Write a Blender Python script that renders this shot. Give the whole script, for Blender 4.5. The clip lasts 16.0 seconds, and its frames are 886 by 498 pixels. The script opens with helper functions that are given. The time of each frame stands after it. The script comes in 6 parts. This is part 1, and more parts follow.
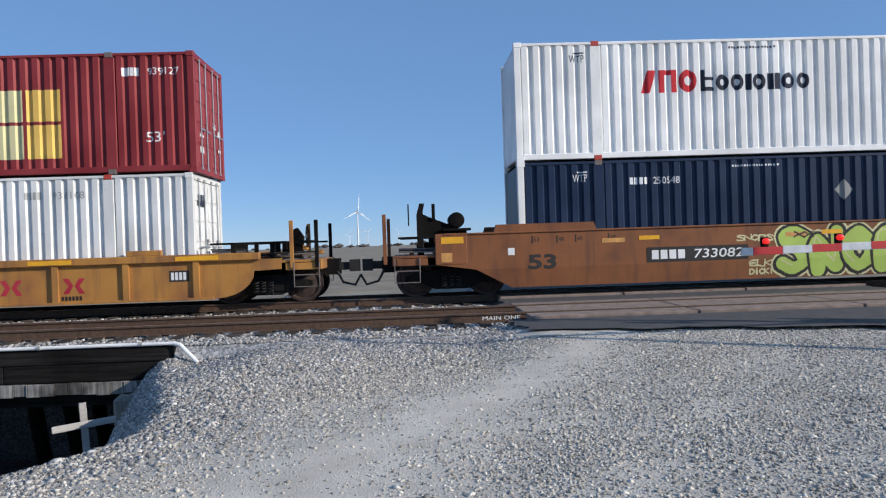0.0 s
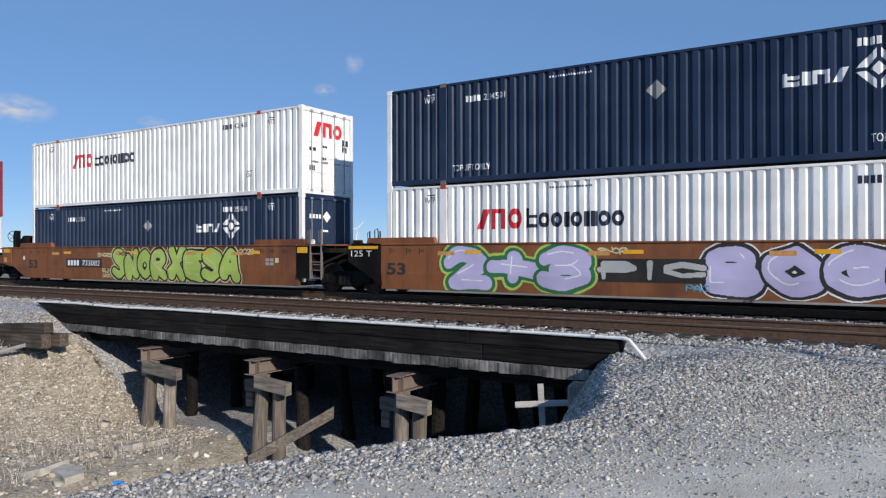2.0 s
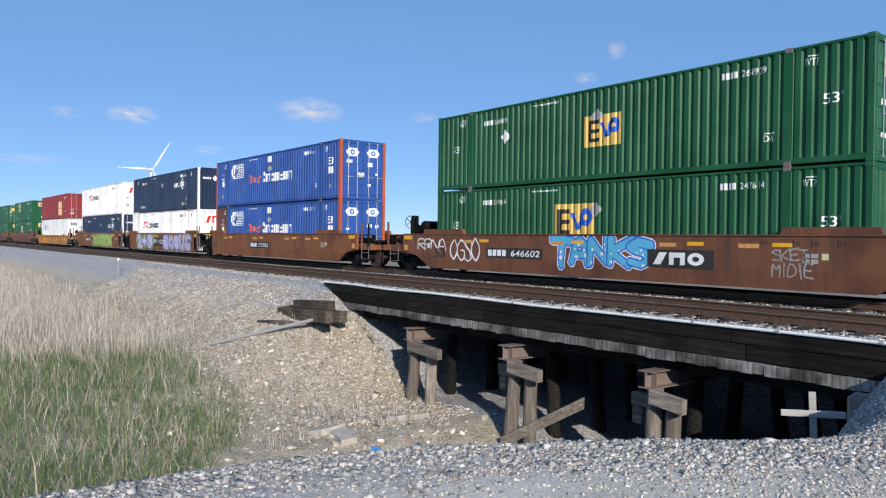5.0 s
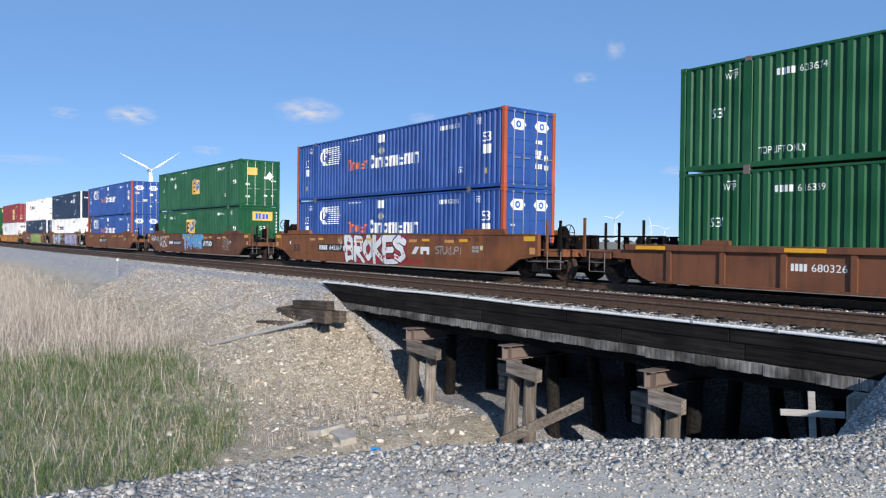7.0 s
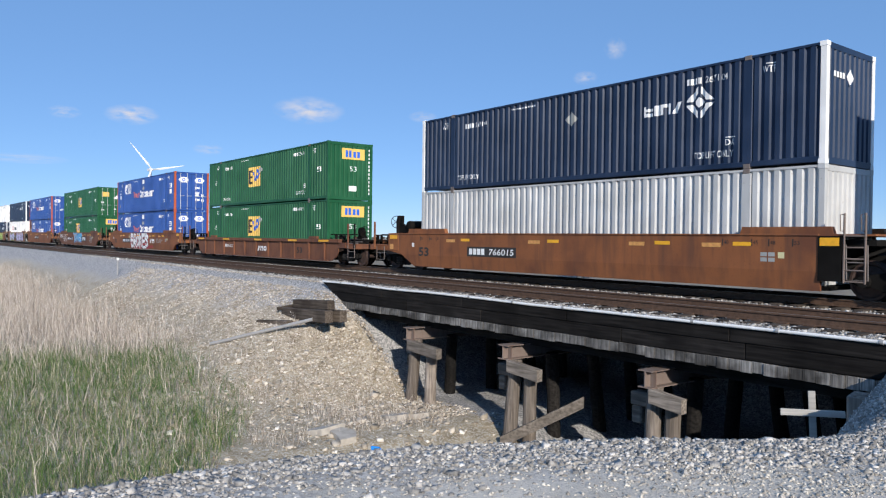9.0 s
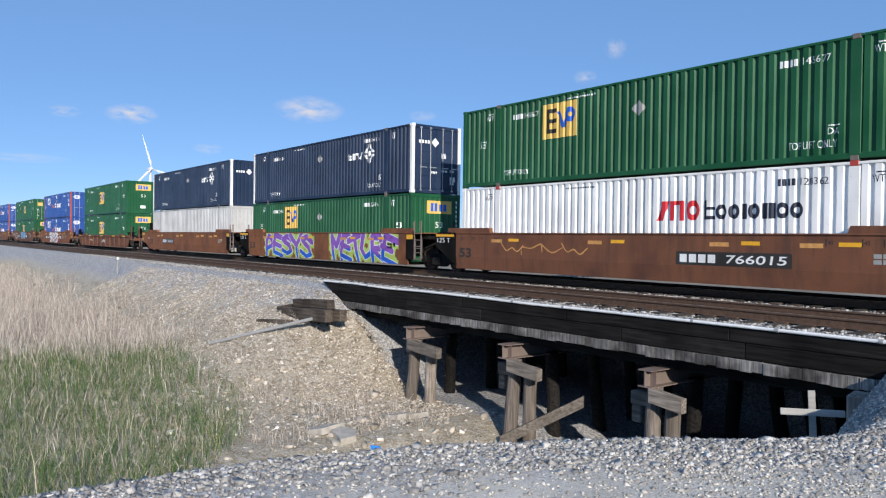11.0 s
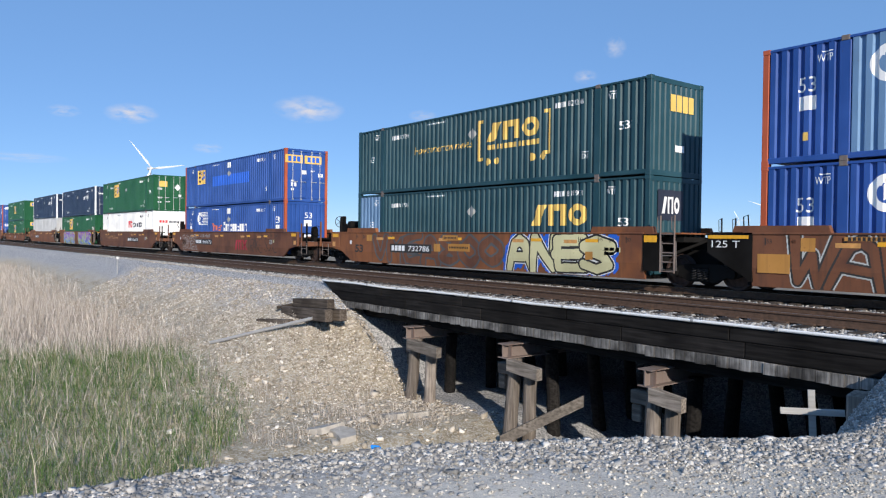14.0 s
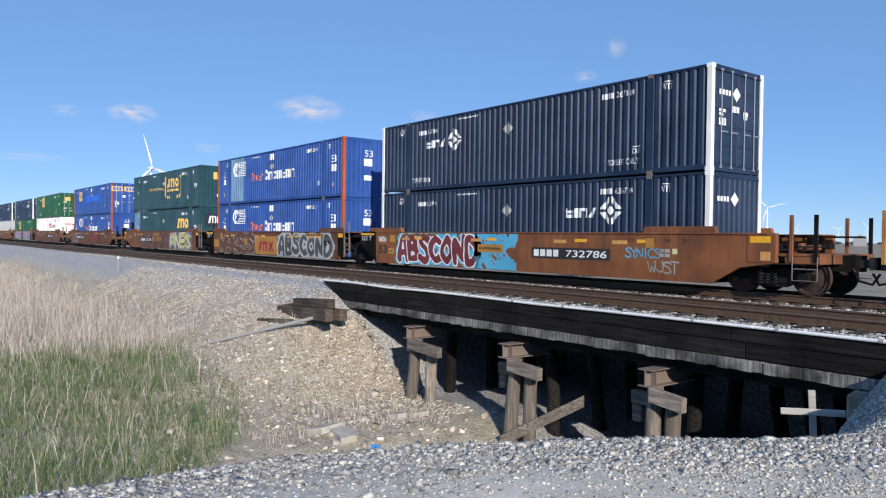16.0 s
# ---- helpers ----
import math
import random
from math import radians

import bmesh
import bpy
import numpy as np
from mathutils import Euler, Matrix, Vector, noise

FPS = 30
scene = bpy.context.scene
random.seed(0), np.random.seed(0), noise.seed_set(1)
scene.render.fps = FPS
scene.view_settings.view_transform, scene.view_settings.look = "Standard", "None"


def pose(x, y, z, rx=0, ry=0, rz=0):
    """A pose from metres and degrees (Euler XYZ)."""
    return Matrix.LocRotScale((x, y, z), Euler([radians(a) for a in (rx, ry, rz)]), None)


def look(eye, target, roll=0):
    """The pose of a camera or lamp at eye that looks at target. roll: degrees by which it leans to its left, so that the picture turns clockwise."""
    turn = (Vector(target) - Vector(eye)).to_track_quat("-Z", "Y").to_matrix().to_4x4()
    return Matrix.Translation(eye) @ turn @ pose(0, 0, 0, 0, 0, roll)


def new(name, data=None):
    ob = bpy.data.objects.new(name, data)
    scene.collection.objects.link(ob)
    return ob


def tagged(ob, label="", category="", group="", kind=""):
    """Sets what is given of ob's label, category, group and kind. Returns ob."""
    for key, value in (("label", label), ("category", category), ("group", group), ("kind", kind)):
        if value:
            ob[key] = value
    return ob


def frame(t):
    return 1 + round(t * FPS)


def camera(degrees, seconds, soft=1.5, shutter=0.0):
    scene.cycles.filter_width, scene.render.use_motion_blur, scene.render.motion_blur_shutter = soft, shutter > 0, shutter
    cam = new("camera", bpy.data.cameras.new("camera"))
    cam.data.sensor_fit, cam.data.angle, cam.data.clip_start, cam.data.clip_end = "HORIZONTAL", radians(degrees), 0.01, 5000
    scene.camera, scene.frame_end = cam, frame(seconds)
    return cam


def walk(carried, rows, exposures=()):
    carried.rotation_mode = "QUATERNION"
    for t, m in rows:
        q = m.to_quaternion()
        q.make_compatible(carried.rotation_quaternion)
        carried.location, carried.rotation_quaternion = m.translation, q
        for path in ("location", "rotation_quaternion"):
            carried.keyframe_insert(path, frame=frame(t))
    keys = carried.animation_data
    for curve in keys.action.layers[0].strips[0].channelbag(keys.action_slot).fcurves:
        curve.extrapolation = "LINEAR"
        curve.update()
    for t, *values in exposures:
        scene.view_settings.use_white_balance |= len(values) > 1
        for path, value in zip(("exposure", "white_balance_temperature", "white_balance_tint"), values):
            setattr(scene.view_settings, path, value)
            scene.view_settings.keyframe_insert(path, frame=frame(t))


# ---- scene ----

# ---- the camera's way ----
cam = camera(61.9, 16.0, soft=1.2)
EYE = 1.319
PAN = [  # seconds, x, y, yaw, pitch, roll
    (0.0, -0.26, -0.10, -2.21, -0.45, 1.93), (0.5, -0.23, -0.11, 4.82, -0.18, 1.38), (1.0, -0.19, -0.11, 13.89, 0.04, 1.04),
    (1.5, -0.14, -0.10, 22.81, 0.15, 0.55), (2.0, -0.09, -0.07, 32.53, 0.16, 0.14), (2.5, -0.05, -0.04, 41.27, -0.27, -0.29),
    (3.0, -0.02, -0.02, 47.11, -0.66, -0.51), (3.2, -0.02, -0.02, 49.10, -0.72, -0.60), (3.7, -0.01, -0.01, 51.8, -0.74, -0.72),
    (4.4, 0, 0, 52.36, -0.74, -0.74), (5.5, 0, 0, 52.36, -0.74, -0.74), (7.0, 0, 0, 52.30, -0.73, -0.68), (8.5, 0, 0, 52.32, -0.76, -0.70),
    (11.0, 0, 0, 52.32, -0.82, -0.72), (12.5, 0, 0, 52.33, -0.79, -0.74), (14.0, 0, 0, 52.31, -0.86, -0.70), (14.5, 0, 0, 52.35, -0.85, -0.74),
    (16.0, 0, 0, 52.35, -0.87, -0.76)]
walk(cam, [(t, pose(x, y, EYE, 90 + p, r, w)) for t, x, y, w, p, r in PAN], [(0.0, -0.12, 6500, 12), (1.5, -0.22, 6500, 12), (3.0, -0.24, 6400, 12), (4.6, -0.02, 6400, 12), (16.0, 0.0, 6400, 12)])

# ---- sky, sun, exposure ----
SUN_EL, SUN_AZ = 22.5, 114.5   # degrees above the horizon, degrees from +y towards +x
world = bpy.data.worlds.new("sky")
scene.world = world
world.use_nodes = True
wn = world.node_tree
sky = wn.nodes.new("ShaderNodeTexSky")
sky.sky_type, sky.sun_disc = "NISHITA", False
sky.sun_elevation, sky.sun_rotation = radians(SUN_EL), radians(SUN_AZ)
sky.air_density, sky.dust_density, sky.ozone_density = 0.9, 0.0, 4.0
sky.altitude = 2600
wn.nodes["Background"].inputs["Strength"].default_value = 0.112
haze = wn.nodes.new("ShaderNodeMix")      # thin even haze over the clear sky
haze.data_type = "RGBA"
haze.inputs[0].default_value = 0.5
haze.inputs[7].default_value = (1.95, 4.15, 7.9, 1)
wn.links.new(sky.outputs[0], haze.inputs[6])
wn.links.new(haze.outputs[2], wn.nodes["Background"].inputs["Color"])
SUNWARD = Vector((math.sin(radians(SUN_AZ)) * math.cos(radians(SUN_EL)), math.cos(radians(SUN_AZ)) * math.cos(radians(SUN_EL)), math.sin(radians(SUN_EL))))
sun = new("sun", bpy.data.lights.new("sun", "SUN"))
sun.data.energy, sun.data.angle, sun.data.color = 5.0, radians(0.53), (1.0, 0.92, 0.80)
sun.matrix_world = look(SUNWARD * 80, (0, 0, 0))


# ---- materials ----
def nodes(name):
    m = bpy.data.materials.new(name)
    m.use_nodes = True
    t = m.node_tree
    return m, t, t.nodes["Principled BSDF"]


def add(t, kind, **inputs):
    n = t.nodes.new(kind)
    for k, v in inputs.items():
        n.inputs[k.replace("_", " ")].default_value = v
    return n


def noise_at(t, scale, detail=4.0, coords="Object", stretch=(1, 1, 1)):
    c = t.nodes.new("ShaderNodeTexCoord")
    mp = t.nodes.new("ShaderNodeMapping")
    mp.inputs["Scale"].default_value = stretch
    t.links.new(c.outputs[coords], mp.inputs["Vector"])
    n = add(t, "ShaderNodeTexNoise", Scale=scale, Detail=detail)
    t.links.new(mp.outputs[0], n.inputs["Vector"])
    return n


def ramp(t, src, stops):
    r = t.nodes.new("ShaderNodeValToRGB")
    e = r.color_ramp.elements
    while len(e) < len(stops):
        e.new(0.5)
    for k, (p, c) in zip(e, stops):
        k.position, k.color = p, (*c, 1)
    t.links.new(src, r.inputs[0])
    return r


def mix(t, fac, a, b, mode="MIX"):
    m = t.nodes.new("ShaderNodeMix")
    m.data_type, m.blend_type = "RGBA", mode
    for sock, v in ((m.inputs[0], fac), (m.inputs[6], a), (m.inputs[7], b)):
        if isinstance(v, (int, float)):
            sock.default_value = v
        elif isinstance(v, tuple):
            sock.default_value = (*v, 1)
        else:
            t.links.new(v, sock)
    return m.outputs[2]


def bump(t, bsdf, src, strength, distance):
    b = add(t, "ShaderNodeBump", Strength=strength, Distance=distance)
    t.links.new(src, b.inputs["Height"])
    t.links.new(b.outputs[0], bsdf.inputs["Normal"])


def paint(name, col, rough=0.5, dirt=(0.10, 0.06, 0.035), worn=0.35, scale=1.0, metal=0.0, grime=0.55, gloss=0.25):
    """Painted steel with broad fading, streaks that run down, and small chips of rust."""
    m, t, b = nodes(name)
    fade = noise_at(t, 0.7 * scale, 3)
    streak = noise_at(t, 3.0 * scale, 5, stretch=(2.2, 2.2, 0.16))
    chip = noise_at(t, 14 * scale, 6)
    light = tuple(min(1, c * 1.12 + 0.01) for c in col)
    dark = tuple(c * 0.86 for c in col)
    c1 = ramp(t, fade.outputs[0], [(0.35, dark), (0.65, light)])
    s = ramp(t, streak.outputs[0], [(grime, (0, 0, 0)), (min(0.98, grime + 0.2), (worn, worn, worn))])
    c2 = mix(t, s.outputs[0], c1.outputs[0], tuple((a + 3 * d) / 4 for a, d in zip(col, dirt)))
    k = ramp(t, chip.outputs[0], [(0.66, (0, 0, 0)), (0.70, (worn, worn, worn))])
    c3 = mix(t, k.outputs[0], c2, dirt)
    t.links.new(c3, b.inputs["Base Color"])
    b.inputs["Roughness"].default_value, b.inputs["Metallic"].default_value = rough, metal
    b.inputs["Specular IOR Level"].default_value = gloss
    bump(t, b, chip.outputs[0], 0.15, 0.01)
    return m


def plain(name, col, rough=0.6, metal=0.0, vary=0.12, scale=9.0):
    m, t, b = nodes(name)
    n = noise_at(t, scale, 5)
    r = ramp(t, n.outputs[0], [(0.3, tuple(c * (1 - vary) for c in col)), (0.7, tuple(min(1, c * (1 + vary)) for c in col))])
    t.links.new(r.outputs[0], b.inputs["Base Color"])
    b.inputs["Roughness"].default_value, b.inputs["Metallic"].default_value = rough, metal
    bump(t, b, n.outputs[0], 0.2, 0.01)
    return m


def rust_paint(name, base, rust, dark):
    """The faded, rust-stained brown paint of the well cars."""
    m, t, b = nodes(name)
    a = noise_at(t, 0.9, 6)
    s = noise_at(t, 2.4, 6, stretch=(2.0, 2.0, 0.22))
    f = noise_at(t, 22, 6)
    c = ramp(t, a.outputs[0], [(0.32, rust), (0.5, base), (0.72, tuple(min(1, k * 1.18) for k in base))])
    k = ramp(t, s.outputs[0], [(0.48, (0, 0, 0)), (0.72, (0.75, 0.75, 0.75))])
    c = mix(t, k.outputs[0], c.outputs[0], dark)
    g = ramp(t, f.outputs[0], [(0.60, (0, 0, 0)), (0.72, (0.6, 0.6, 0.6))])
    c = mix(t, g.outputs[0], c, rust)
    t.links.new(c, b.inputs["Base Color"])
    b.inputs["Roughness"].default_value = 0.72
    bump(t, b, f.outputs[0], 0.25, 0.008)
    return m


def stone_mat(name, ramp_stops, rough=0.95):
    """Loose stones: every stone its own tone, with a fine grain on it."""
    m, t, b = nodes(name)
    g = t.nodes.new("ShaderNodeNewGeometry")
    r = ramp(t, g.outputs["Random Per Island"], ramp_stops)
    n = noise_at(t, 60, 4)
    c = mix(t, 0.35, r.outputs[0], ramp(t, n.outputs[0], [(0.3, (0.12, 0.12, 0.12)), (0.7, (0.6, 0.58, 0.55))]).outputs[0], "OVERLAY")
    t.links.new(c, b.inputs["Base Color"])
    b.inputs["Roughness"].default_value = rough
    bump(t, b, n.outputs[0], 0.4, 0.01)
    return m


def timber(name, a, b_, along="x", stain=0.5):
    m, t, b = nodes(name)
    st = {"x": (0.5, 9, 9), "z": (9, 9, 0.5), "y": (9, 0.5, 9)}[along]
    n = noise_at(t, 2.2, 7, stretch=st)
    w = add(t, "ShaderNodeTexNoise", Scale=1.7, Detail=6.0)
    t.links.new(t.nodes.new("ShaderNodeNewGeometry").outputs["Position"], w.inputs["Vector"])
    c = ramp(t, n.outputs[0], [(0.3, a), (0.68, b_)])
    oi = t.nodes.new("ShaderNodeObjectInfo")
    c = mix(t, 1.0, c.outputs[0], ramp(t, oi.outputs["Random"], [(0.0, (0.45, 0.45, 0.45)), (1.0, (1.0, 1.0, 1.0))]).outputs[0], "MULTIPLY")
    c = mix(t, ramp(t, w.outputs[0], [(0.42, (0, 0, 0)), (0.62, (stain, stain, stain))]).outputs[0], c, tuple(k * 0.55 for k in a))
    t.links.new(c, b.inputs["Base Color"])
    b.inputs["Roughness"].default_value = 0.9
    b.inputs["Specular IOR Level"].default_value = 0.15
    bump(t, b, n.outputs[0], 0.6, 0.02)
    return m


def glow(name, col, power):
    m, t, b = nodes(name)
    b.inputs["Base Color"].default_value = (*col, 1)
    b.inputs["Emission Color"].default_value = (*col, 1)
    b.inputs["Emission Strength"].default_value = power
    return m


def ground_mat():
    """Gravel, crushed-stone banks, bare earth and fields, laid out by the sheet's own zones."""
    m, t, b = nodes("ground_mixed")
    cells = t.nodes.new("ShaderNodeTexVoronoi")
    cells.inputs["Scale"].default_value = 26
    cells2 = t.nodes.new("ShaderNodeTexVoronoi")
    cells2.inputs["Scale"].default_value = 70
    co = t.nodes.new("ShaderNodeTexCoord")
    for c in (cells, cells2):
        t.links.new(co.outputs["Object"], c.inputs["Vector"])
    sep = t.nodes.new("ShaderNodeSeparateColor")
    t.links.new(cells.outputs["Color"], sep.inputs[0])
    sep2 = t.nodes.new("ShaderNodeSeparateColor")
    t.links.new(cells2.outputs["Color"], sep2.inputs[0])
    big = noise_at(t, 0.35, 5)
    mid = noise_at(t, 2.5, 6)
    fine = noise_at(t, 45, 5)
    grav = ramp(t, sep2.outputs[0], [(0.0, (0.22, 0.20, 0.17)), (0.5, (0.41, 0.38, 0.33)), (0.93, (0.60, 0.565, 0.505))])
    grav = mix(t, 0.5, grav.outputs[0], ramp(t, mid.outputs[0], [(0.3, (0.38, 0.35, 0.305)), (0.7, (0.615, 0.57, 0.505))]).outputs[0])
    ball = ramp(t, sep.outputs[0], [(0.0, (0.16, 0.16, 0.165)), (0.5, (0.30, 0.30, 0.30)), (0.95, (0.52, 0.51, 0.50))])
    soil = ramp(t, mid.outputs[0], [(0.25, (0.17, 0.135, 0.085)), (0.5, (0.315, 0.26, 0.175)), (0.75, (0.45, 0.39, 0.29))])
    soil = mix(t, ramp(t, sep.outputs[1], [(0.55, (0, 0, 0)), (0.75, (0.7, 0.7, 0.7))]).outputs[0], soil.outputs[0], (0.52, 0.49, 0.43))
    field = ramp(t, big.outputs[0], [(0.3, (0.19, 0.155, 0.11)), (0.55, (0.26, 0.22, 0.16)), (0.75, (0.33, 0.29, 0.21))])
    att = []
    for n in ("ballast", "soil", "field", "dust"):
        a = t.nodes.new("ShaderNodeAttribute")
        a.attribute_name = n
        att.append(a.outputs["Fac"])
    dust = ramp(t, mid.outputs[0], [(0.3, (0.54, 0.49, 0.41)), (0.7, (0.69, 0.635, 0.55))])
    dust = mix(t, ramp(t, sep2.outputs[1], [(0.80, (0, 0, 0)), (0.95, (0.6, 0.6, 0.6))]).outputs[0], dust.outputs[0], (0.36, 0.34, 0.31))
    c = mix(t, att[3], grav, dust)
    c = mix(t, att[0], c, ball.outputs[0])
    c = mix(t, att[1], c, soil)
    c = mix(t, att[2], c, field.outputs[0])
    t.links.new(c, b.inputs["Base Color"])
    b.inputs["Roughness"].default_value = 0.97
    d = t.nodes.new("ShaderNodeMath")
    d.operation = "ADD"
    t.links.new(cells2.outputs["Distance"], d.inputs[0])
    t.links.new(fine.outputs[0], d.inputs[1])
    bump(t, b, d.outputs[0], 0.5, 0.012)
    return m


M = {
    "ground": ground_mat(),
    "stone": stone_mat("ballast_stone", [(0.0, (0.20, 0.195, 0.185)), (0.45, (0.35, 0.34, 0.325)), (0.8, (0.48, 0.465, 0.445)), (1.0, (0.70, 0.68, 0.65))]),
    "pebble": stone_mat("road_gravel", [(0.0, (0.22, 0.205, 0.18)), (0.5, (0.44, 0.415, 0.37)), (1.0, (0.74, 0.705, 0.64))]),
    "bankstone": stone_mat("bank_rubble", [(0.0, (0.22, 0.18, 0.13)), (0.45, (0.42, 0.37, 0.30)), (0.85, (0.60, 0.55, 0.475)), (1.0, (0.78, 0.74, 0.68))]),
    "slab": plain("pale_rubble", (0.40, 0.37, 0.325), 0.95, 0, 0.2, 6),
    "asphalt": plain("worn_asphalt", (0.062, 0.062, 0.064), 0.9, 0, 0.25, 7),
    "concrete": plain("crossing_concrete", (0.23, 0.175, 0.145), 0.9, 0, 0.3, 5),
    "rail": plain("rusty_rail", (0.105, 0.062, 0.04), 0.75, 0.2, 0.3, 12),
    "railtop": plain("worn_rail_head", (0.30, 0.26, 0.23), 0.35, 0.8, 0.1, 12),
    "tie": timber("tie_wood", (0.045, 0.038, 0.033), (0.12, 0.10, 0.085), "y"),
    # creosoted curbs, and timbers under the deck whose shade is put into the colour
    "creosote_and_shade": timber("creosoted_and_shaded_timber", (0.006, 0.0055, 0.0055), (0.034, 0.031, 0.029), "x"),
    "plank": timber("weathered_plank", (0.05, 0.046, 0.042), (0.50, 0.485, 0.46), "z", 0.85),
    "pile": timber("weathered_pile", (0.18, 0.15, 0.125), (0.46, 0.40, 0.345), "z"),
    "oldtie": timber("old_tie_wood", (0.06, 0.046, 0.036), (0.20, 0.165, 0.135), "x"),
    "beam": timber("weathered_beam", (0.14, 0.12, 0.10), (0.42, 0.37, 0.32), "x"),
    "whitewood": timber("whitewashed_board", (0.62, 0.60, 0.56), (0.84, 0.82, 0.78), "x"),
    "steel": paint("rusty_steel", (0.19, 0.15, 0.13), 0.7, (0.12, 0.055, 0.03), 0.6),
    "pipe": plain("white_pipe", (0.80, 0.80, 0.78), 0.45, 0, 0.06, 4),
    "clamp": plain("grey_coupling", (0.30, 0.30, 0.30), 0.5),
    "black": paint("black_running_gear", (0.006, 0.0055, 0.005), 0.9, (0.016, 0.011, 0.009), 0.5, gloss=0.06),
    "grease": plain("greasy_steel", (0.016, 0.014, 0.013), 0.7, 0.0, 0.3, 8),
    "wheel": plain("rusty_wheel", (0.042, 0.024, 0.019), 0.75, 0.0, 0.35, 9),
    "brown": rust_paint("brown_car_paint", (0.225, 0.08, 0.026), (0.135, 0.047, 0.02), (0.11, 0.045, 0.024)),
    "brown2": rust_paint("rust_car_paint", (0.165, 0.063, 0.028), (0.095, 0.035, 0.019), (0.08, 0.037, 0.023)),
    "yellowcar": rust_paint("mustard_car_paint", (0.42, 0.195, 0.042), (0.28, 0.115, 0.038), (0.20, 0.095, 0.04)),
    "reflect": plain("yellow_reflector", (0.80, 0.40, 0.02), 0.4, 0, 0.1),
    "reflect2": plain("faded_reflector", (0.60, 0.30, 0.09), 0.5, 0, 0.2),
    "casting": paint("dirty_casting", (0.16, 0.14, 0.13), 0.6, (0.14, 0.06, 0.03), 0.6),
    "redcast": plain("red_casting", (0.42, 0.05, 0.035), 0.6),
    "chrome": plain("galvanised_rod", (0.45, 0.46, 0.46), 0.4, 0.7),
    "turbine": plain("turbine_white", (0.82, 0.83, 0.84), 0.5, 0, 0.02),
    "armred": plain("gate_red", (0.48, 0.03, 0.03), 0.45),
    "armwhite": plain("gate_white", (0.55, 0.58, 0.60), 0.45),
    "lamp": glow("red_lamp", (0.9, 0.02, 0.015), 0.75),
    "grass": None, "straw": None,
    "bottle": plain("blue_plastic", (0.03, 0.25, 0.75), 0.25),
    "twig": plain("bare_twigs", (0.10, 0.085, 0.07), 0.9),
}
for key, stops in (("grass", [(0.0, (0.035, 0.085, 0.018)), (0.45, (0.085, 0.155, 0.036)), (0.72, (0.15, 0.18, 0.065)), (0.84, (0.32, 0.28, 0.18)), (1.0, (0.60, 0.54, 0.44))]),
                   ("straw", [(0.0, (0.20, 0.16, 0.125)), (0.5, (0.44, 0.38, 0.32)), (1.0, (0.74, 0.67, 0.59))])):
    m, t, b = nodes(key + "_blades")
    g = t.nodes.new("ShaderNodeNewGeometry")
    t.links.new(ramp(t, g.outputs["Random Per Island"], stops).outputs[0], b.inputs["Base Color"])
    b.inputs["Roughness"].default_value = 0.8
    M[key] = m
COL = {}


def colour(name, col, rough=0.5, worn=0.25, grime=0.6):
    if name not in COL:
        COL[name] = paint(name, col, rough, worn=worn, grime=grime)
    return COL[name]


WHITE = colour("container_white", (0.85, 0.85, 0.83), 0.45, 0.18, 0.68)
DULLWHITE = colour("container_dull_white", (0.69, 0.70, 0.69), 0.5, 0.26, 0.6)
PALEGREY = colour("container_pale_grey", (0.50, 0.51, 0.51), 0.5, 0.3, 0.58)
NAVY = colour("container_navy", (0.013, 0.029, 0.068), 0.45, 0.2)
BLUE = colour("container_blue", (0.022, 0.078, 0.30), 0.45, 0.25)
LIGHTBLUE = colour("container_patch_blue", (0.13, 0.24, 0.40), 0.5, 0.3)
GREEN = colour("container_green", (0.010, 0.092, 0.036), 0.45, 0.2)
TEAL = colour("container_teal", (0.016, 0.062, 0.080), 0.45, 0.25)
MAROON = colour("container_maroon", (0.24, 0.028, 0.032), 0.5, 0.25)
ORANGE = colour("container_orange", (0.44, 0.095, 0.04), 0.5, 0.3)
BROWNC = colour("container_brown", (0.11, 0.045, 0.035), 0.6, 0.4)
MARKW = colour("marking_white", (0.80, 0.80, 0.79), 0.5, 0.2, 0.7)
MARKY = colour("marking_yellow", (0.76, 0.49, 0.12), 0.5, 0.2, 0.7)
MARKR = colour("marking_red", (0.62, 0.03, 0.04), 0.5, 0.15, 0.7)
MARKO = colour("marking_orange", (0.72, 0.17, 0.06), 0.5, 0.25, 0.65)
MARKN = colour("marking_navy", (0.025, 0.03, 0.05), 0.5, 0.1, 0.7)
MARKG = colour("marking_grey", (0.34, 0.35, 0.34), 0.6, 0.3)
MARKB = colour("marking_blue", (0.02, 0.12, 0.58), 0.5, 0.2)
MARKK = colour("marking_black", (0.03, 0.028, 0.026), 0.6, 0.3)
PALEY = colour("marking_cream", (0.62, 0.58, 0.33), 0.6, 0.2)
FADEDO = colour("marking_faded_orange", (0.46, 0.22, 0.05), 0.6, 0.35, 0.55)
LIME = colour("spray_lime", (0.42, 0.56, 0.12), 0.55, 0.15, 0.7)
LILAC = colour("spray_lilac", (0.50, 0.46, 0.68), 0.55, 0.15, 0.7)
DKGREEN = colour("spray_green", (0.03, 0.16, 0.06), 0.55, 0.15, 0.7)
CYAN = colour("spray_cyan", (0.10, 0.42, 0.62), 0.55, 0.15, 0.7)
PURPLE = colour("spray_purple", (0.25, 0.10, 0.45), 0.55, 0.15, 0.7)
DARKSPRAY = colour("spray_charcoal", (0.085, 0.088, 0.09), 0.55, 0.15, 0.7)
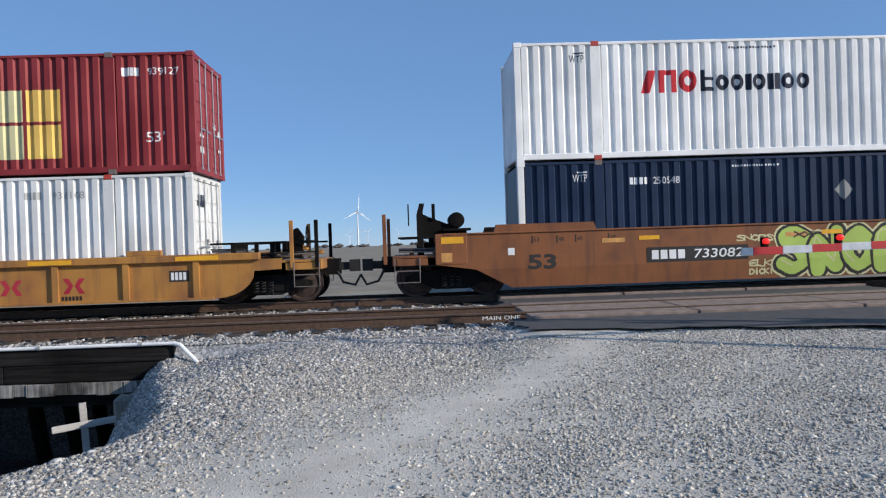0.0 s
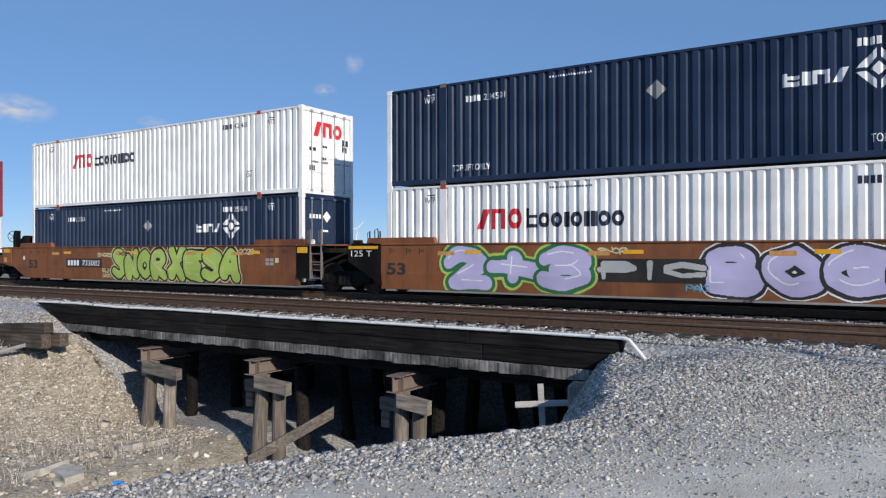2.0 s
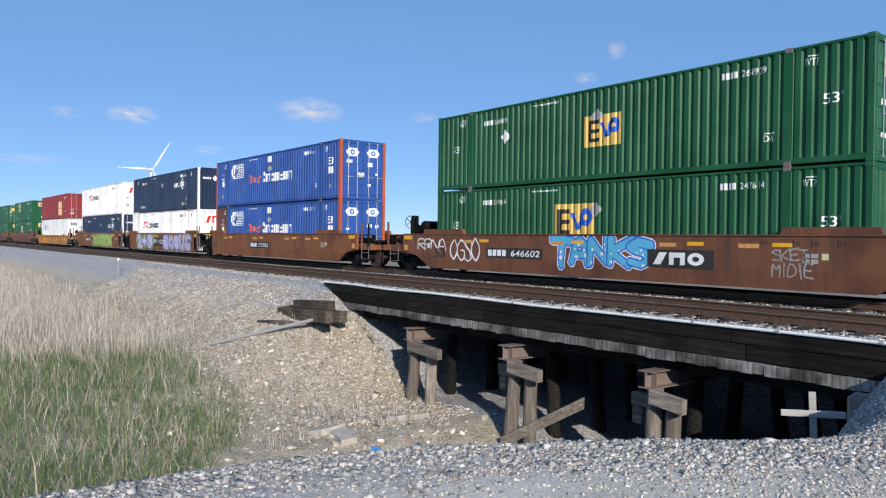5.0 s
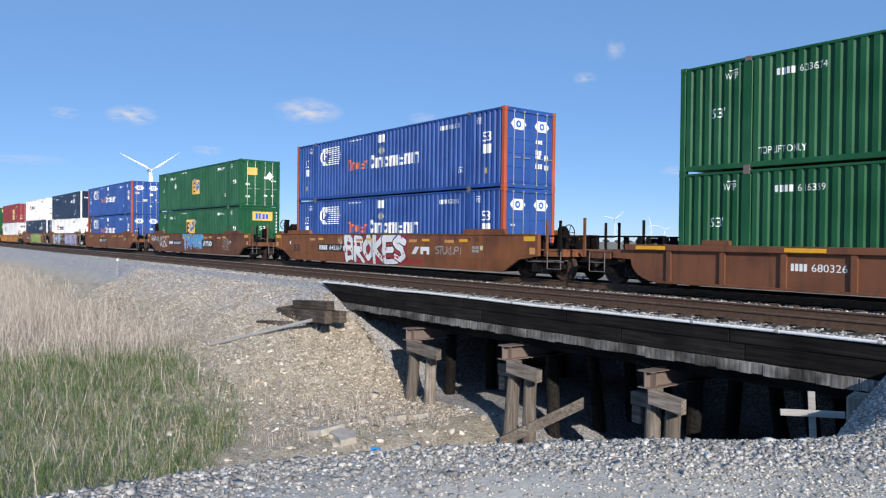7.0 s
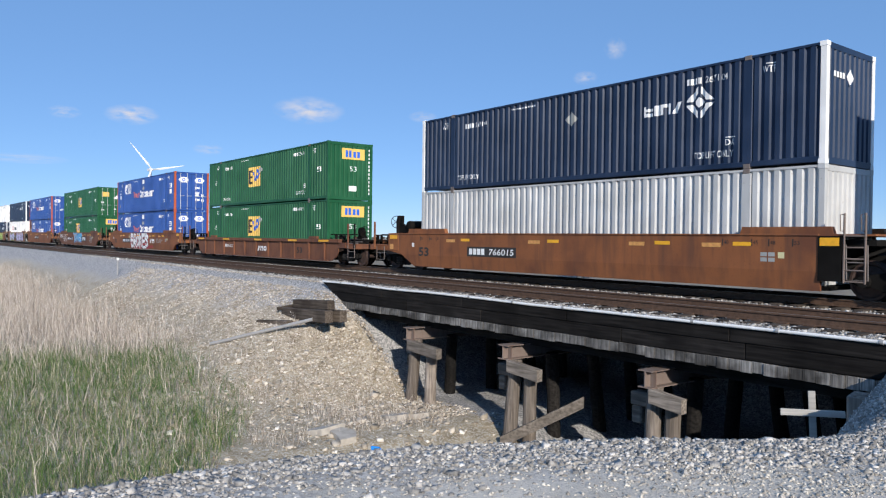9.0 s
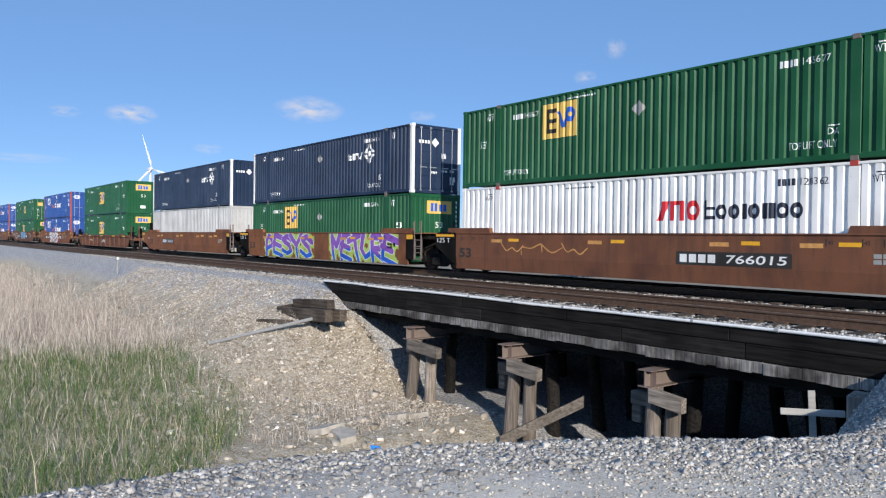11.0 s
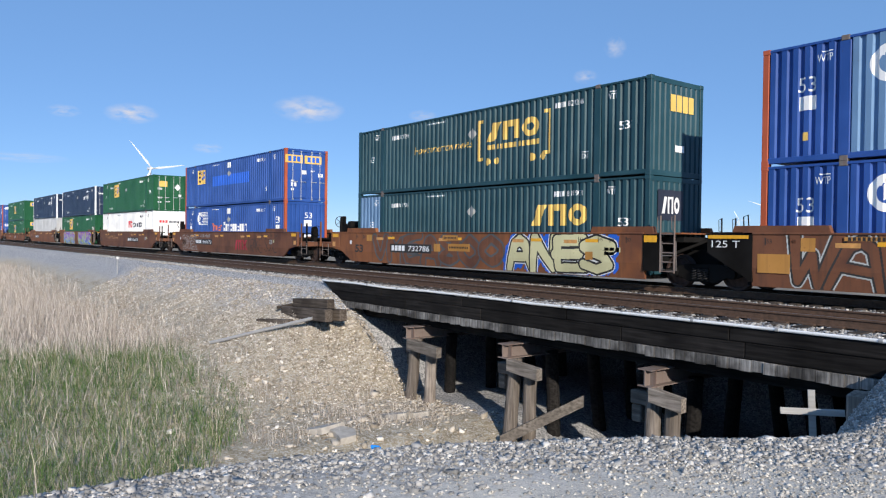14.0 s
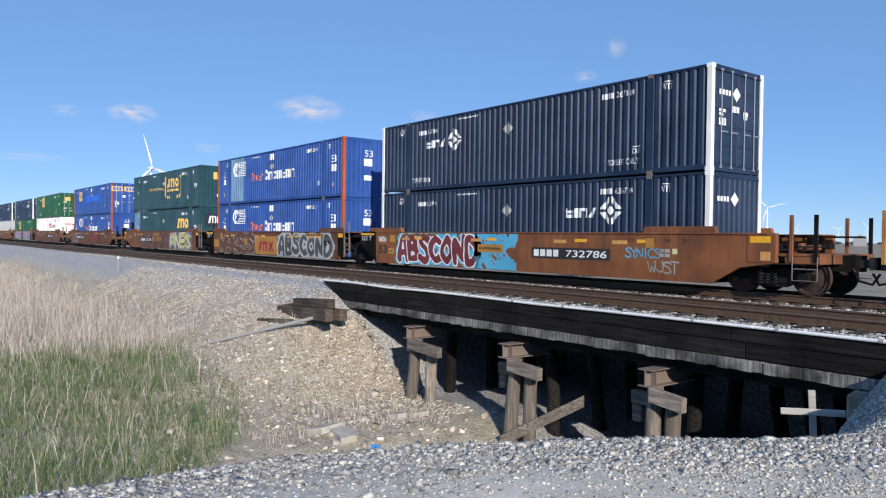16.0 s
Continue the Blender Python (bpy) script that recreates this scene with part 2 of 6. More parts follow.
SPRAYDARKRED = colour("spray_maroon", (0.17, 0.03, 0.035), 0.55, 0.15, 0.7)
SPRAYRED = colour("spray_red", (0.42, 0.03, 0.05), 0.55, 0.15, 0.7)
SILVER = colour("spray_silver", (0.46, 0.47, 0.45), 0.5, 0.2, 0.7)


# ---- mesh helpers ----
class Shape:
    """Collects the faces of one mesh."""

    def __init__(self):
        self.v, self.f = [], []

    def add(self, verts, faces):
        n = len(self.v)
        self.v += [tuple(p) for p in verts]
        self.f += [tuple(n + i for i in f) for f in faces]
        return self

    def box(self, x0, x1, y0, y1, z0, z1, bevel=0.0):
        if bevel:
            c = bevel
            ring = lambda z, k: [(x0 + k, y0 + c, z), (x0 + c, y0 + k, z), (x1 - c, y0 + k, z), (x1 - k, y0 + c, z), (x1 - k, y1 - c, z), (x1 - c, y1 - k, z), (x0 + c, y1 - k, z), (x0 + k, y1 - c, z)]
            inner = lambda z: [(min(max(x, x0 + c), x1 - c), min(max(y, y0 + c), y1 - c), z) for x, y, z in ring(z, 0)]
            v = inner(z0) + ring(z0 + c, 0) + ring(z1 - c, 0) + inner(z1)
            f = [tuple(range(7, -1, -1)), tuple(range(24, 32))]
            for r in range(3):
                f += [(r * 8 + i, r * 8 + (i + 1) % 8, r * 8 + 8 + (i + 1) % 8, r * 8 + 8 + i) for i in range(8)]
            return self.add(v, f)
        v = [(x, y, z) for x in (x0, x1) for y in (y0, y1) for z in (z0, z1)]
        return self.add(v, [(0, 1, 3, 2), (4, 6, 7, 5), (0, 4, 5, 1), (2, 3, 7, 6), (0, 2, 6, 4), (1, 5, 7, 3)])

    def prism(self, pts, y0, y1, lean=None):
        """A polygon in x and z (counter-clockwise as seen from -y), given depth in y."""
        n = len(pts)
        off = lean or (lambda x, z: 0.0)
        v = [(x, y0 + off(x, z), z) for x, z in pts] + [(x, y1 + off(x, z), z) for x, z in pts]
        f = [tuple(range(n)), tuple(range(2 * n - 1, n - 1, -1))]
        f += [(i, n + i, n + (i + 1) % n, (i + 1) % n) for i in range(n)]
        return self.add(v, f)

    def tube(self, pts, r, sides=8, r1=None):
        pts = [Vector(p) for p in pts]
        v, f = [], []
        for k, p in enumerate(pts):
            d = (pts[min(k + 1, len(pts) - 1)] - pts[max(k - 1, 0)]).normalized()
            a = d.orthogonal().normalized() if k == 0 else (a - d * a.dot(d)).normalized()
            b = d.cross(a)
            rr = r if r1 is None else r + (r1 - r) * k / (len(pts) - 1)
            v += [p + (a * math.cos(q) + b * math.sin(q)) * rr for q in (2 * math.pi * i / sides for i in range(sides))]
        for k in range(len(pts) - 1):
            f += [(k * sides + i, k * sides + (i + 1) % sides, (k + 1) * sides + (i + 1) % sides, (k + 1) * sides + i) for i in range(sides)]
        f += [tuple(range(sides - 1, -1, -1)), tuple(range((len(pts) - 1) * sides, len(pts) * sides))]
        return self.add(v, f)

    def lathe(self, profile, centre, sides=24):
        """Rings of (radius, y) round an axis along y."""
        cx, cy, cz = centre
        v = [(cx + r * math.cos(q), cy + y, cz + r * math.sin(q)) for r, y in profile for q in (2 * math.pi * i / sides for i in range(sides))]
        n = len(profile)
        f = [(k * sides + i, (k + 1) * sides + i, (k + 1) * sides + (i + 1) % sides, k * sides + (i + 1) % sides) for k in range(n - 1) for i in range(sides)]
        f += [tuple(range(sides)), tuple(range(n * sides - 1, (n - 1) * sides - 1, -1))]
        return self.add(v, f)

    def mesh(self, name, mat):
        me = bpy.data.meshes.new(name)
        me.from_pydata(self.v, [], self.f)
        me.materials.append(mat)
        me.update()
        return me


SHARED = {}


def shared(key, mat, make):
    """A mesh built once for each key and material."""
    k = (key, mat.name)
    if k not in SHARED:
        s = Shape()
        make(s)
        SHARED[k] = s.mesh(key, mat)
    return SHARED[k]


def child(name, data, parent, at=(0, 0, 0), label="", rot=None):
    ob = new(name, data)
    ob.parent = parent
    ob.matrix_basis = Matrix.Translation(at) @ rot if rot is not None else Matrix.Translation(at)
    if label:
        tagged(ob, label)
    return ob


def part(name, shape, mat, parent, label="", at=(0, 0, 0)):
    return child(name, shape.mesh(name, mat), parent, at, label)


LETTERS = {}


def letters(body, fat=0.0, space=1.0):
    """The filled outlines of a text in the built-in font, as points and faces in a unit-high box, and its width."""
    if (body, fat, space) not in LETTERS:
        cu = bpy.data.curves.new("letters", "FONT")
        cu.body, cu.offset, cu.resolution_u, cu.fill_mode, cu.space_character = body, fat, 3, "FRONT", space
        ob = bpy.data.objects.new("letters", cu)
        me = bpy.data.meshes.new_from_object(ob)
        v = [tuple(p.co) for p in me.vertices]
        f = [tuple(p.vertices) for p in me.polygons]
        bpy.data.objects.remove(ob)
        bpy.data.meshes.remove(me)
        x0, x1 = min(p[0] for p in v), max(p[0] for p in v)
        y0, y1 = min(p[1] for p in v), max(p[1] for p in v)
        LETTERS[body, fat, space] = [((x - x0) / (x1 - x0), (y - y0) / (y1 - y0)) for x, y, _ in v], f
    return LETTERS[body, fat, space]


def rect(x0, x1, z0, z1):
    return [(x0, z0), (x1, z0), (x1, z1), (x0, z1)], [(0, 1, 2, 3)]


def flat_join(*pieces):
    v, f = [], []
    for pv, pf in pieces:
        f += [tuple(len(v) + i for i in q) for q in pf]
        v += pv
    return v, f


def fitted(body, x0, x1, z0, z1, fat=0.0, slant=0.0, space=1.0):
    v, f = letters(body, fat, space)
    return [(x0 + (x1 - x0) * a + slant * (b - 0.5) * (z1 - z0), z0 + (z1 - z0) * b) for a, b in v], f


def ring(x, z, r0, r1, n=24, a0=0.0, a1=360.0):
    v = []
    for i in range(n + 1):
        q = radians(a0 + (a1 - a0) * i / n)
        v += [(x + r0 * math.cos(q), z + r0 * math.sin(q)), (x + r1 * math.cos(q), z + r1 * math.sin(q))]
    return v, [(2 * i, 2 * i + 1, 2 * i + 3, 2 * i + 2) for i in range(n)]


def poly(*pts):
    return list(pts), [tuple(range(len(pts)))]


# ---- ground ----
def smooth(a, b, x):
    u = min(1.0, max(0.0, (x - a) / (b - a)))
    return u * u * (3 - 2 * u)


YT, YN = 19.05, 14.29        # centre lines of the train's track and of the near track
PAD = [(-30.0, -4.5), (-6.0, -5.0), (0.6, -5.1), (2.3, -4.95), (3.4, -4.6), (5.0, -3.72), (5.9, -3.0), (6.6, -2.75), (7.6, -2.85), (9.0, -3.4), (10.5, -3.85), (12.3, -4.35), (40, -4.4)]


def pad_edge(y):
    for (y0, x0), (y1, x1) in zip(PAD, PAD[1:]):
        if y <= y1:
            return x0 + (x1 - x0) * max(0.0, (y - y0) / (y1 - y0))
    return PAD[-1][1]


def height(x, y):
    """The lie of the land: rails at 0, the gravel pad, the creek under the bridge, the banks and fields."""
    wob = 0.05 * noise.noise((x * 0.4, y * 0.4, 0)) + 0.03 * noise.noise((x * 1.3, y * 1.3, 4))
    bed = -0.22
    pad = -0.27 - 0.02 * smooth(9, 3, y) + 0.4 * wob
    road = smooth(0.4, 1.8, x) * (1 - smooth(11, 12, x))
    pad = pad * (1 - road * smooth(7, 12, y)) + (-0.10) * road * smooth(7, 12, y)
    # a heap of crushed stone between the pad and the bridge's end
    heap = 0.10 * math.exp(-((x + 2.2) / 1.2) ** 2 - ((y - 9.6) / 1.8) ** 2)
    pad += heap - 0.26 * math.exp(-((x + 3.8) / 0.9) ** 2 - ((y - 11.5) / 0.9) ** 2) - 0.15 * math.exp(-((x + 3.6) / 0.6) ** 2 - ((y - 9.5) / 0.8) ** 2)
    low = -2.45 + 2 * wob
    floor_z = -3.15 - 0.6 * smooth(-14.2, -11.5, x) + 2 * wob
    # near side: embankment falls from the track to the low ground
    k = min(1.0, max(0.0, (12.45 - y) / 4.5))
    fall = k + 0.12 * math.sin(math.pi * k) * (1 - k)
    left = bed + (low - bed) * fall if y < 14 else bed
    left += wob * fall
    # the creek
    bank = smooth(-22.0, -16.6 + 0.30 * max(0.0, 11.0 - y), x + 0.6 * noise.noise((y * 0.3, x * 0.3, 7)))
    if y < 25:
        z_left = left + (floor_z - left) * bank if y < 12.2 else (bed if x < -22.4 else bed + (floor_z - bed) * smooth(-21.9, -17.4, x))
        if y >= 12.2 and x < -22.4:
            z_left = bed
    else:
        z_left = floor_z
    e = pad_edge(y)
    right = pad if y < 12.2 else bed
    u = smooth(e - 2.4, e + 0.1, x)
    near = z_left + (right - z_left) * u
    if y > 21.6:
        far = -1.1 + 0.2 * wob
        bedf = bed + (far - bed) * smooth(21.6, 25.5, y)
        rr = smooth(0.4, 1.8, x) * (1 - smooth(11, 12, x))
        bedf = bedf * (1 - rr) + (-0.1 - 0.9 * smooth(24, 45, y)) * rr
        # an added rise ends the creek past the bridge and blocks light from beyond
        creek = math.exp(-((x + 13) / 5.0) ** 4)
        near = bedf + (-1.28 - bedf) * creek * (1 - smooth(22.4, 24.6, y))
    elif y > 19.3 and -22.4 < x < -4.2:
        # the same added rise starts below the deck, to close the gap to daylight
        near = min(near, near + (-1.28 - near) * smooth(19.3, 21.4, y)) if near > -1.28 else near + (-1.28 - near) * smooth(19.3, 21.4, y)
    return near


def in_wheel_path(x, y):
    """1 on the pale, packed wheel paths that cross the gravel yard."""
    d = (x - 2.0) * 0.846 - (y - 9.9) * 0.533 + 0.25 * noise.noise((x * 0.5, y * 0.5, 2))
    near = 1 + 0.9 * smooth(8.5, 4.0, y)
    return min(1.0, max(math.exp(-(d / (0.62 * near)) ** 2), math.exp(-((d - 2.1) / 0.4) ** 2) * 0.45, math.exp(-((x + 2.9) / 1.7) ** 2 - ((y - 2.7) / 1.3) ** 2)))


def zones(x, y, z):
    b = s = f = 0.0
    e = pad_edge(y)
    if y > 12.0:
        b = 1.0
    if x < e - 0.1 and y <= 12.4:
        s = smooth(-0.9, -1.7, z + 0.3 * noise.noise((x * 0.6, y * 0.6, 2)))
        b = 1 - s
    elif y <= 12.4:
        b = smooth(9.0, 10.5, y + 0.8 * noise.noise((x, y, 3))) * (1 - smooth(0.0, 1.4, x)) + math.exp(-((x + 2.9) / 1.3) ** 2) * smooth(5.2, 6.5, y)
        b = max(b, smooth(e + 1.4, e + 0.2, x + 0.3 * noise.noise((x * 2, y * 2, 5))))
    # shade under the deck put into the colour: darker ballast instead of soil
    if -22 < x < -4 and y > 12.2 and z < -0.6:
        b, s = 1.0, 0.0
    if y > 24:
        f = smooth(24, 26, y)
    if x < -26 and y < 8.5:
        f = max(f, smooth(-26, -30, x) * smooth(8.5, 7, y))
    if x > 14 or y < -6:
        f = max(f, smooth(14, 18, x), smooth(-8, -14, y))
    return min(1, b), min(1, s), min(1, f), 0.9 * in_wheel_path(x, y)


def ticks(*runs):
    out = []
    for a, b, step in runs:
        n = max(1, round((b - a) / step))
        out += [a + (b - a) * i / n for i in range(n)]
    return out


def build_ground():
    xs = ticks((-4200, -600, 400), (-600, -150, 45), (-150, -60, 6), (-60, -26, 1.0), (-26, -9, 0.35), (-9, 3, 0.16), (3, 14, 0.5), (14, 60, 4), (60, 600, 60), (600, 4400, 400))
    ys = ticks((-600, -60, 90), (-60, -8, 6), (-8, 0, 0.6), (0, 12.9, 0.17), (12.9, 22, 0.4), (22, 46, 1.2), (46, 200, 12), (200, 900, 90), (900, 4800, 400))
    v = [(x, y, height(x, y)) for y in ys for x in xs]
    nx = len(xs)
    f = [(j * nx + i, j * nx + i + 1, (j + 1) * nx + i + 1, (j + 1) * nx + i) for j in range(len(ys) - 1) for i in range(nx - 1)]
    me = bpy.data.meshes.new("ground")
    me.from_pydata(v, [], f)
    me.materials.append(M["ground"])
    zs = [zones(*p) for p in v]
    for k, n in enumerate(("ballast", "soil", "field", "dust")):
        a = me.attributes.new(n, "FLOAT", "POINT")
        a.data.foreach_set("value", [q[k] for q in zs])
    me.polygons.foreach_set("use_smooth", [True] * len(f))
    return tagged(new("ground", me), "gravel yard, stony creek banks and flat brown fields", "ground", kind="structure")


build_ground()


# ---- tracks ----
def rail_shape(s, x0, x1, y):
    s.box(x0, x1, y - 0.07, y + 0.07, -0.175, -0.155)
    s.box(x0, x1, y - 0.012, y + 0.012, -0.155, -0.04)
    s.box(x0, x1, y - 0.037, y + 0.037, -0.04, -0.003, 0.006)


def build_track(y, group):
    track = tagged(new("track"), "railway track with rusty rails on dark timber ties", "railway track", kind="structure")
    track.location = (0, y, 0)
    for side in (-0.7525, 0.7525):
        s = Shape()
        rail_shape(s, -1500, 900, side)
        r = part("rail", s, M["rail"], track)
        part("rail_head", Shape().box(-1500, 900, side - 0.022, side + 0.022, -0.003, 0.0), M["railtop"], r, "worn bright running surface")
    tie = shared("tie", M["tie"], lambda s: s.box(-0.115, 0.115, -1.3, 1.3, -0.34, -0.178, 0.012))
    plate = shared("tie_plate", M["rail"], lambda s: s.box(-0.10, 0.10, -0.17, 0.17, -0.177, -0.157))
    rng = random.Random(3)
    for i in range(120):
        x = -46 + i * 0.5
        if 1.6 < x < 11:
            continue
        child("tie", tie, track, (x + rng.uniform(-0.02, 0.02), rng.uniform(-0.03, 0.03), 0), rot=pose(0, 0, 0, 0, 0, rng.uniform(-1, 1)))
        if y < 16:
            for side in (-0.7525, 0.7525):
                child("tie_plate", plate, track, (x, side, 0))
    s = Shape()
    for i in range(420):
        s.box(-46.5 - i * 0.5 - 0.11, -46.5 - i * 0.5 + 0.11, -1.3, 1.3, -0.34, -0.178)
    tagged(part("distant_ties", s, M["tie"], track), kind="stuff")
    return track


near_track = build_track(YN, "near")
build_track(YT, "far")
# crossing surface
crossing = tagged(new("level_crossing"), "worn concrete and timber panels of a road crossing", "level crossing", kind="structure")
for yc in (YN, YT):
    for k in range(3):
        for y0, y1 in ((yc - 1.45, yc - 0.84), (yc - 0.64, yc + 0.64), (yc + 0.84, yc + 1.45)):
            part("panel", Shape().box(1.75 + k * 3.02, 4.73 + k * 3.02, y0, y1, -0.2, -0.02, 0.015), M["concrete"], crossing)


def road_strip(name, x0, x1, y0, y1, label, skew=0.0):
    xs, ys = ticks((x0, x1, 0.35)) + [x1], ticks((y0, y1, 0.35)) + [y1]
    rng = random.Random(5)
    v = []
    for j, y in enumerate(ys):
        for i, x in enumerate(xs):
            dx = rng.uniform(-0.16, 0.16) if i in (0, len(xs) - 1) else 0
            dy = rng.uniform(-0.12, 0.12) if j == 0 else 0
            dy -= skew * (x - x0) * (1 - j / (len(ys) - 1))
            v.append((x + dx, y + dy, max(height(x + dx, y + dy) + 0.012, -0.075)))
    nx = len(xs)
    f = [(j * nx + i, j * nx + i + 1, (j + 1) * nx + i + 1, (j + 1) * nx + i) for j in range(len(ys) - 1) for i in range(nx - 1)]
    me = bpy.data.meshes.new(name)
    me.from_pydata(v, [], f)
    me.materials.append(M["asphalt"])
    return tagged(new(name, me), label, "road", kind="structure")


road_strip("road", 1.4, 10.8, 11.35, YN - 1.46, "dark worn asphalt apron before the rails", 0.2)
road_strip("road", 1.6, 10.8, YN + 1.46, YT - 1.46, "dark worn asphalt strip between the tracks")
road_strip("road", 1.6, 10.8, YT + 1.46, 60, "dark worn asphalt road beyond the rails")

# ---- trestle bridge ----
BX0, BX1, BY = -22.24, -4.22, 12.05
bridge = tagged(new("trestle_bridge"), "black creosoted timber ballast-deck railway trestle", "bridge", kind="structure")
rng = random.Random(11)
for row, (z0, z1, inset) in enumerate(((-0.44, -0.19, 0.0), (-0.735, -0.445, 0.012))):
    x = BX0 + 0.55 * row + 0.05
    while x < BX1 - 0.3:
        x1 = min(x + rng.uniform(2.6, 4.8), BX1 - 0.1 * row)
        if row == 0 and x < BX0 + 0.2:
            part("curb_timber", Shape().prism([(x + 0.55, z0), (x1 - 0.012, z0), (x1 - 0.012, z1), (x, z1)], BY + inset, BY + 0.22), M["creosote_and_shade"], bridge)
        else:
            part("curb_timber", Shape().box(x, x1 - 0.012, BY + inset + rng.uniform(0, 0.012), BY + 0.22, z0, z1, 0.012), M["creosote_and_shade"], bridge)
        x = x1
plank = [shared("deck_plank_%d" % k, M["plank"], lambda s, k=k: s.box(-0.110, 0.110, 0, 1.4, -0.185 - 0.010 * k, 0, 0.006)) for k in range(3)]
x = BX0 + 1.1
while x < BX1 - 0.4:
    child("deck_plank", plank[rng.randrange(3)], bridge, (x, BY + rng.uniform(-0.014, 0.012), -0.738 - rng.uniform(0, 0.012)))
    x += 0.222
part("deck", Shape().box(BX0 + 0.9, BX1 - 0.3, BY + 1.0, 22.0, -0.93, -0.74), M["creosote_and_shade"], bridge)
part("far_curb", Shape().box(BX0, BX1, 21.8, 22.0, -0.74, -0.19), M["creosote_and_shade"], bridge)
part("ballast_bed", Shape().box(BX0 + 0.2, BX1 - 0.1, BY + 0.221, 21.799, -0.73, -0.235), M["stone"], bridge)
# stringers in the same black: the dark under the deck is in their colour
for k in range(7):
    part("stringer", Shape().box(BX0 + 1.2, BX1 - 0.4, 12.5 + k * 1.5, 12.75 + k * 1.5, -1.2, -0.95), M["creosote_and_shade"], bridge)


def i_beam(s, y0, y1, zt, w=0.30, h=0.29):
    s.box(-w / 2, w / 2, y0, y1, zt - 0.022, zt)
    s.box(-w / 2, w / 2, y0, y1, zt - h, zt - h + 0.022)
    s.box(-0.012, 0.012, y0, y1, zt - h + 0.022, zt - 0.022)
    s.box(-w / 2 + 0.02, w / 2 - 0.02, y0 + 0.16, y0 + 0.18, zt - h + 0.022, zt - 0.022)


def log(s, a, b, r0, r1, rng):
    a, b = Vector(a), Vector(b)
    pts = [a.lerp(b, k / 5) + Vector((rng.uniform(-0.012, 0.012), rng.uniform(-0.012, 0.012), 0)) for k in range(6)]
    s.tube(pts, r0, 12, r1)


def plank_between(a, c, half, tall):
    """A board from a to c, its width upright."""
    a, c = Vector(a), Vector(c)
    d = (c - a).normalized()
    side, up = d.cross(Vector((0, 0, 1))).normalized() * half, Vector((0, 0, tall))
    return Shape().add([a - side - up, a + side - up, a + side + up, a - side + up, c - side - up, c + side - up, c + side + up, c - side + up],
                       [(0, 1, 2, 3), (7, 6, 5, 4), (0, 4, 5, 1), (1, 5, 6, 2), (2, 6, 7, 3), (3, 7, 4, 0)])


def bent(x, seed, brace, left, right, cap, floor_z=-4.2):
    rng = random.Random(seed)
    b = tagged(new("pile_bent"), "bridge support of weathered timber piles under a rusty steel beam", "bridge support", "supports under the bridge", "structure")
    b.location = (x, 0, 0)
    s = Shape()
    i_beam(s, 11.75, 21.9, -1.16, 0.32, 0.34)
    part("cap_beam", s, M["steel"], b, "rusty steel beam with flanges")
    s = Shape()
    log(s, (left[1], 11.78, floor_z), (left[0], 12.08, -1.505), 0.175, 0.155, rng)
    part("pile", s, M["pile"], b)
    s = Shape()
    log(s, (right - 0.04, 12.06, floor_z), (right, 12.12, -1.70), 0.165, 0.15, rng)
    part("pile", s, M["pile"], b)
    part("cap_timber", plank_between((cap[0], 11.82, -1.63), (cap[1], 11.86, -1.73), 0.09, 0.135), M["beam"], b, "short split timber cap")
    part("cap_timber", Shape().box(-0.72, -0.16, 12.24, 12.5, -2.0, -1.72, 0.025), M["beam"], b)
    part("cap_timber", Shape().box(-0.70, -0.46, 12.26, 12.48, -2.36, -2.01, 0.025), M["beam"], b)
    # inner piles are coloured black for the deck's shade; the front ones stay grey
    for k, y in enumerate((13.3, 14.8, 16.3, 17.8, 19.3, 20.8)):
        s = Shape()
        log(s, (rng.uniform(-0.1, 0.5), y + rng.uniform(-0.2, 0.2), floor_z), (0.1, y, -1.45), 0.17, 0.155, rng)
        part("pile", s, M["creosote_and_shade"], b)
    if brace:
        part("brace", plank_between((0.24, 11.5, -3.36), (1.75, 12.64, -2.30), 0.05, 0.13), M["beam"], b, "diagonal brace plank")
    return b


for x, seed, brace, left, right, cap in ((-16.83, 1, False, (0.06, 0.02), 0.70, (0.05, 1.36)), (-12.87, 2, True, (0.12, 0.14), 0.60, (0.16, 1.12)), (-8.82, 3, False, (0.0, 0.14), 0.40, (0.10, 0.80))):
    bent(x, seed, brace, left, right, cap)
s = Shape()
i_beam(s, 11.6, 21.9, -1.0)
ab = tagged(new("abutment_beam", s.mesh("abutment_beam", M["steel"])), "rusty steel beam end on the bridge abutment", "beam", kind="structure")
ab.location = (-20.6, 0, 0)
for bx in (-21.0, -4.3):
    w = tagged(new("abutment_wall"), "dark timber bulkhead wall at the end of the bridge", "abutment", kind="structure")
    for k in range(9):
        part("wall_plank", Shape().box(bx - 0.1, bx + 0.1, 12.3, 21.9, -3.4 + k * 0.28, -3.13 + k * 0.28, 0.01), M["creosote_and_shade"], w)
block = tagged(new("timber_block", Shape().box(-0.3, 0.35, -0.2, 0.25, -0.2, 0.22, 0.03).mesh("timber_block", M["pile"])), "sawn timber block against the bridge end", "timber")
block.matrix_world = pose(-4.75, 11.75, -1.15, 0, 0, 12)

# white pipe along the bridge's edge
pipe = tagged(new("white_pipe"), "white conduit pipe clamped along the bridge edge, bent at its end", "pipe")
PZ = -0.155
px = [(BX0 + 0.05 + k * 2.0, BY - 0.02 + 0.012 * math.sin(k * 1.7), PZ + 0.018 * math.sin(k * 2.3) * (k < 6)) for k in range(9)] + [(BX1, BY - 0.02, PZ)]
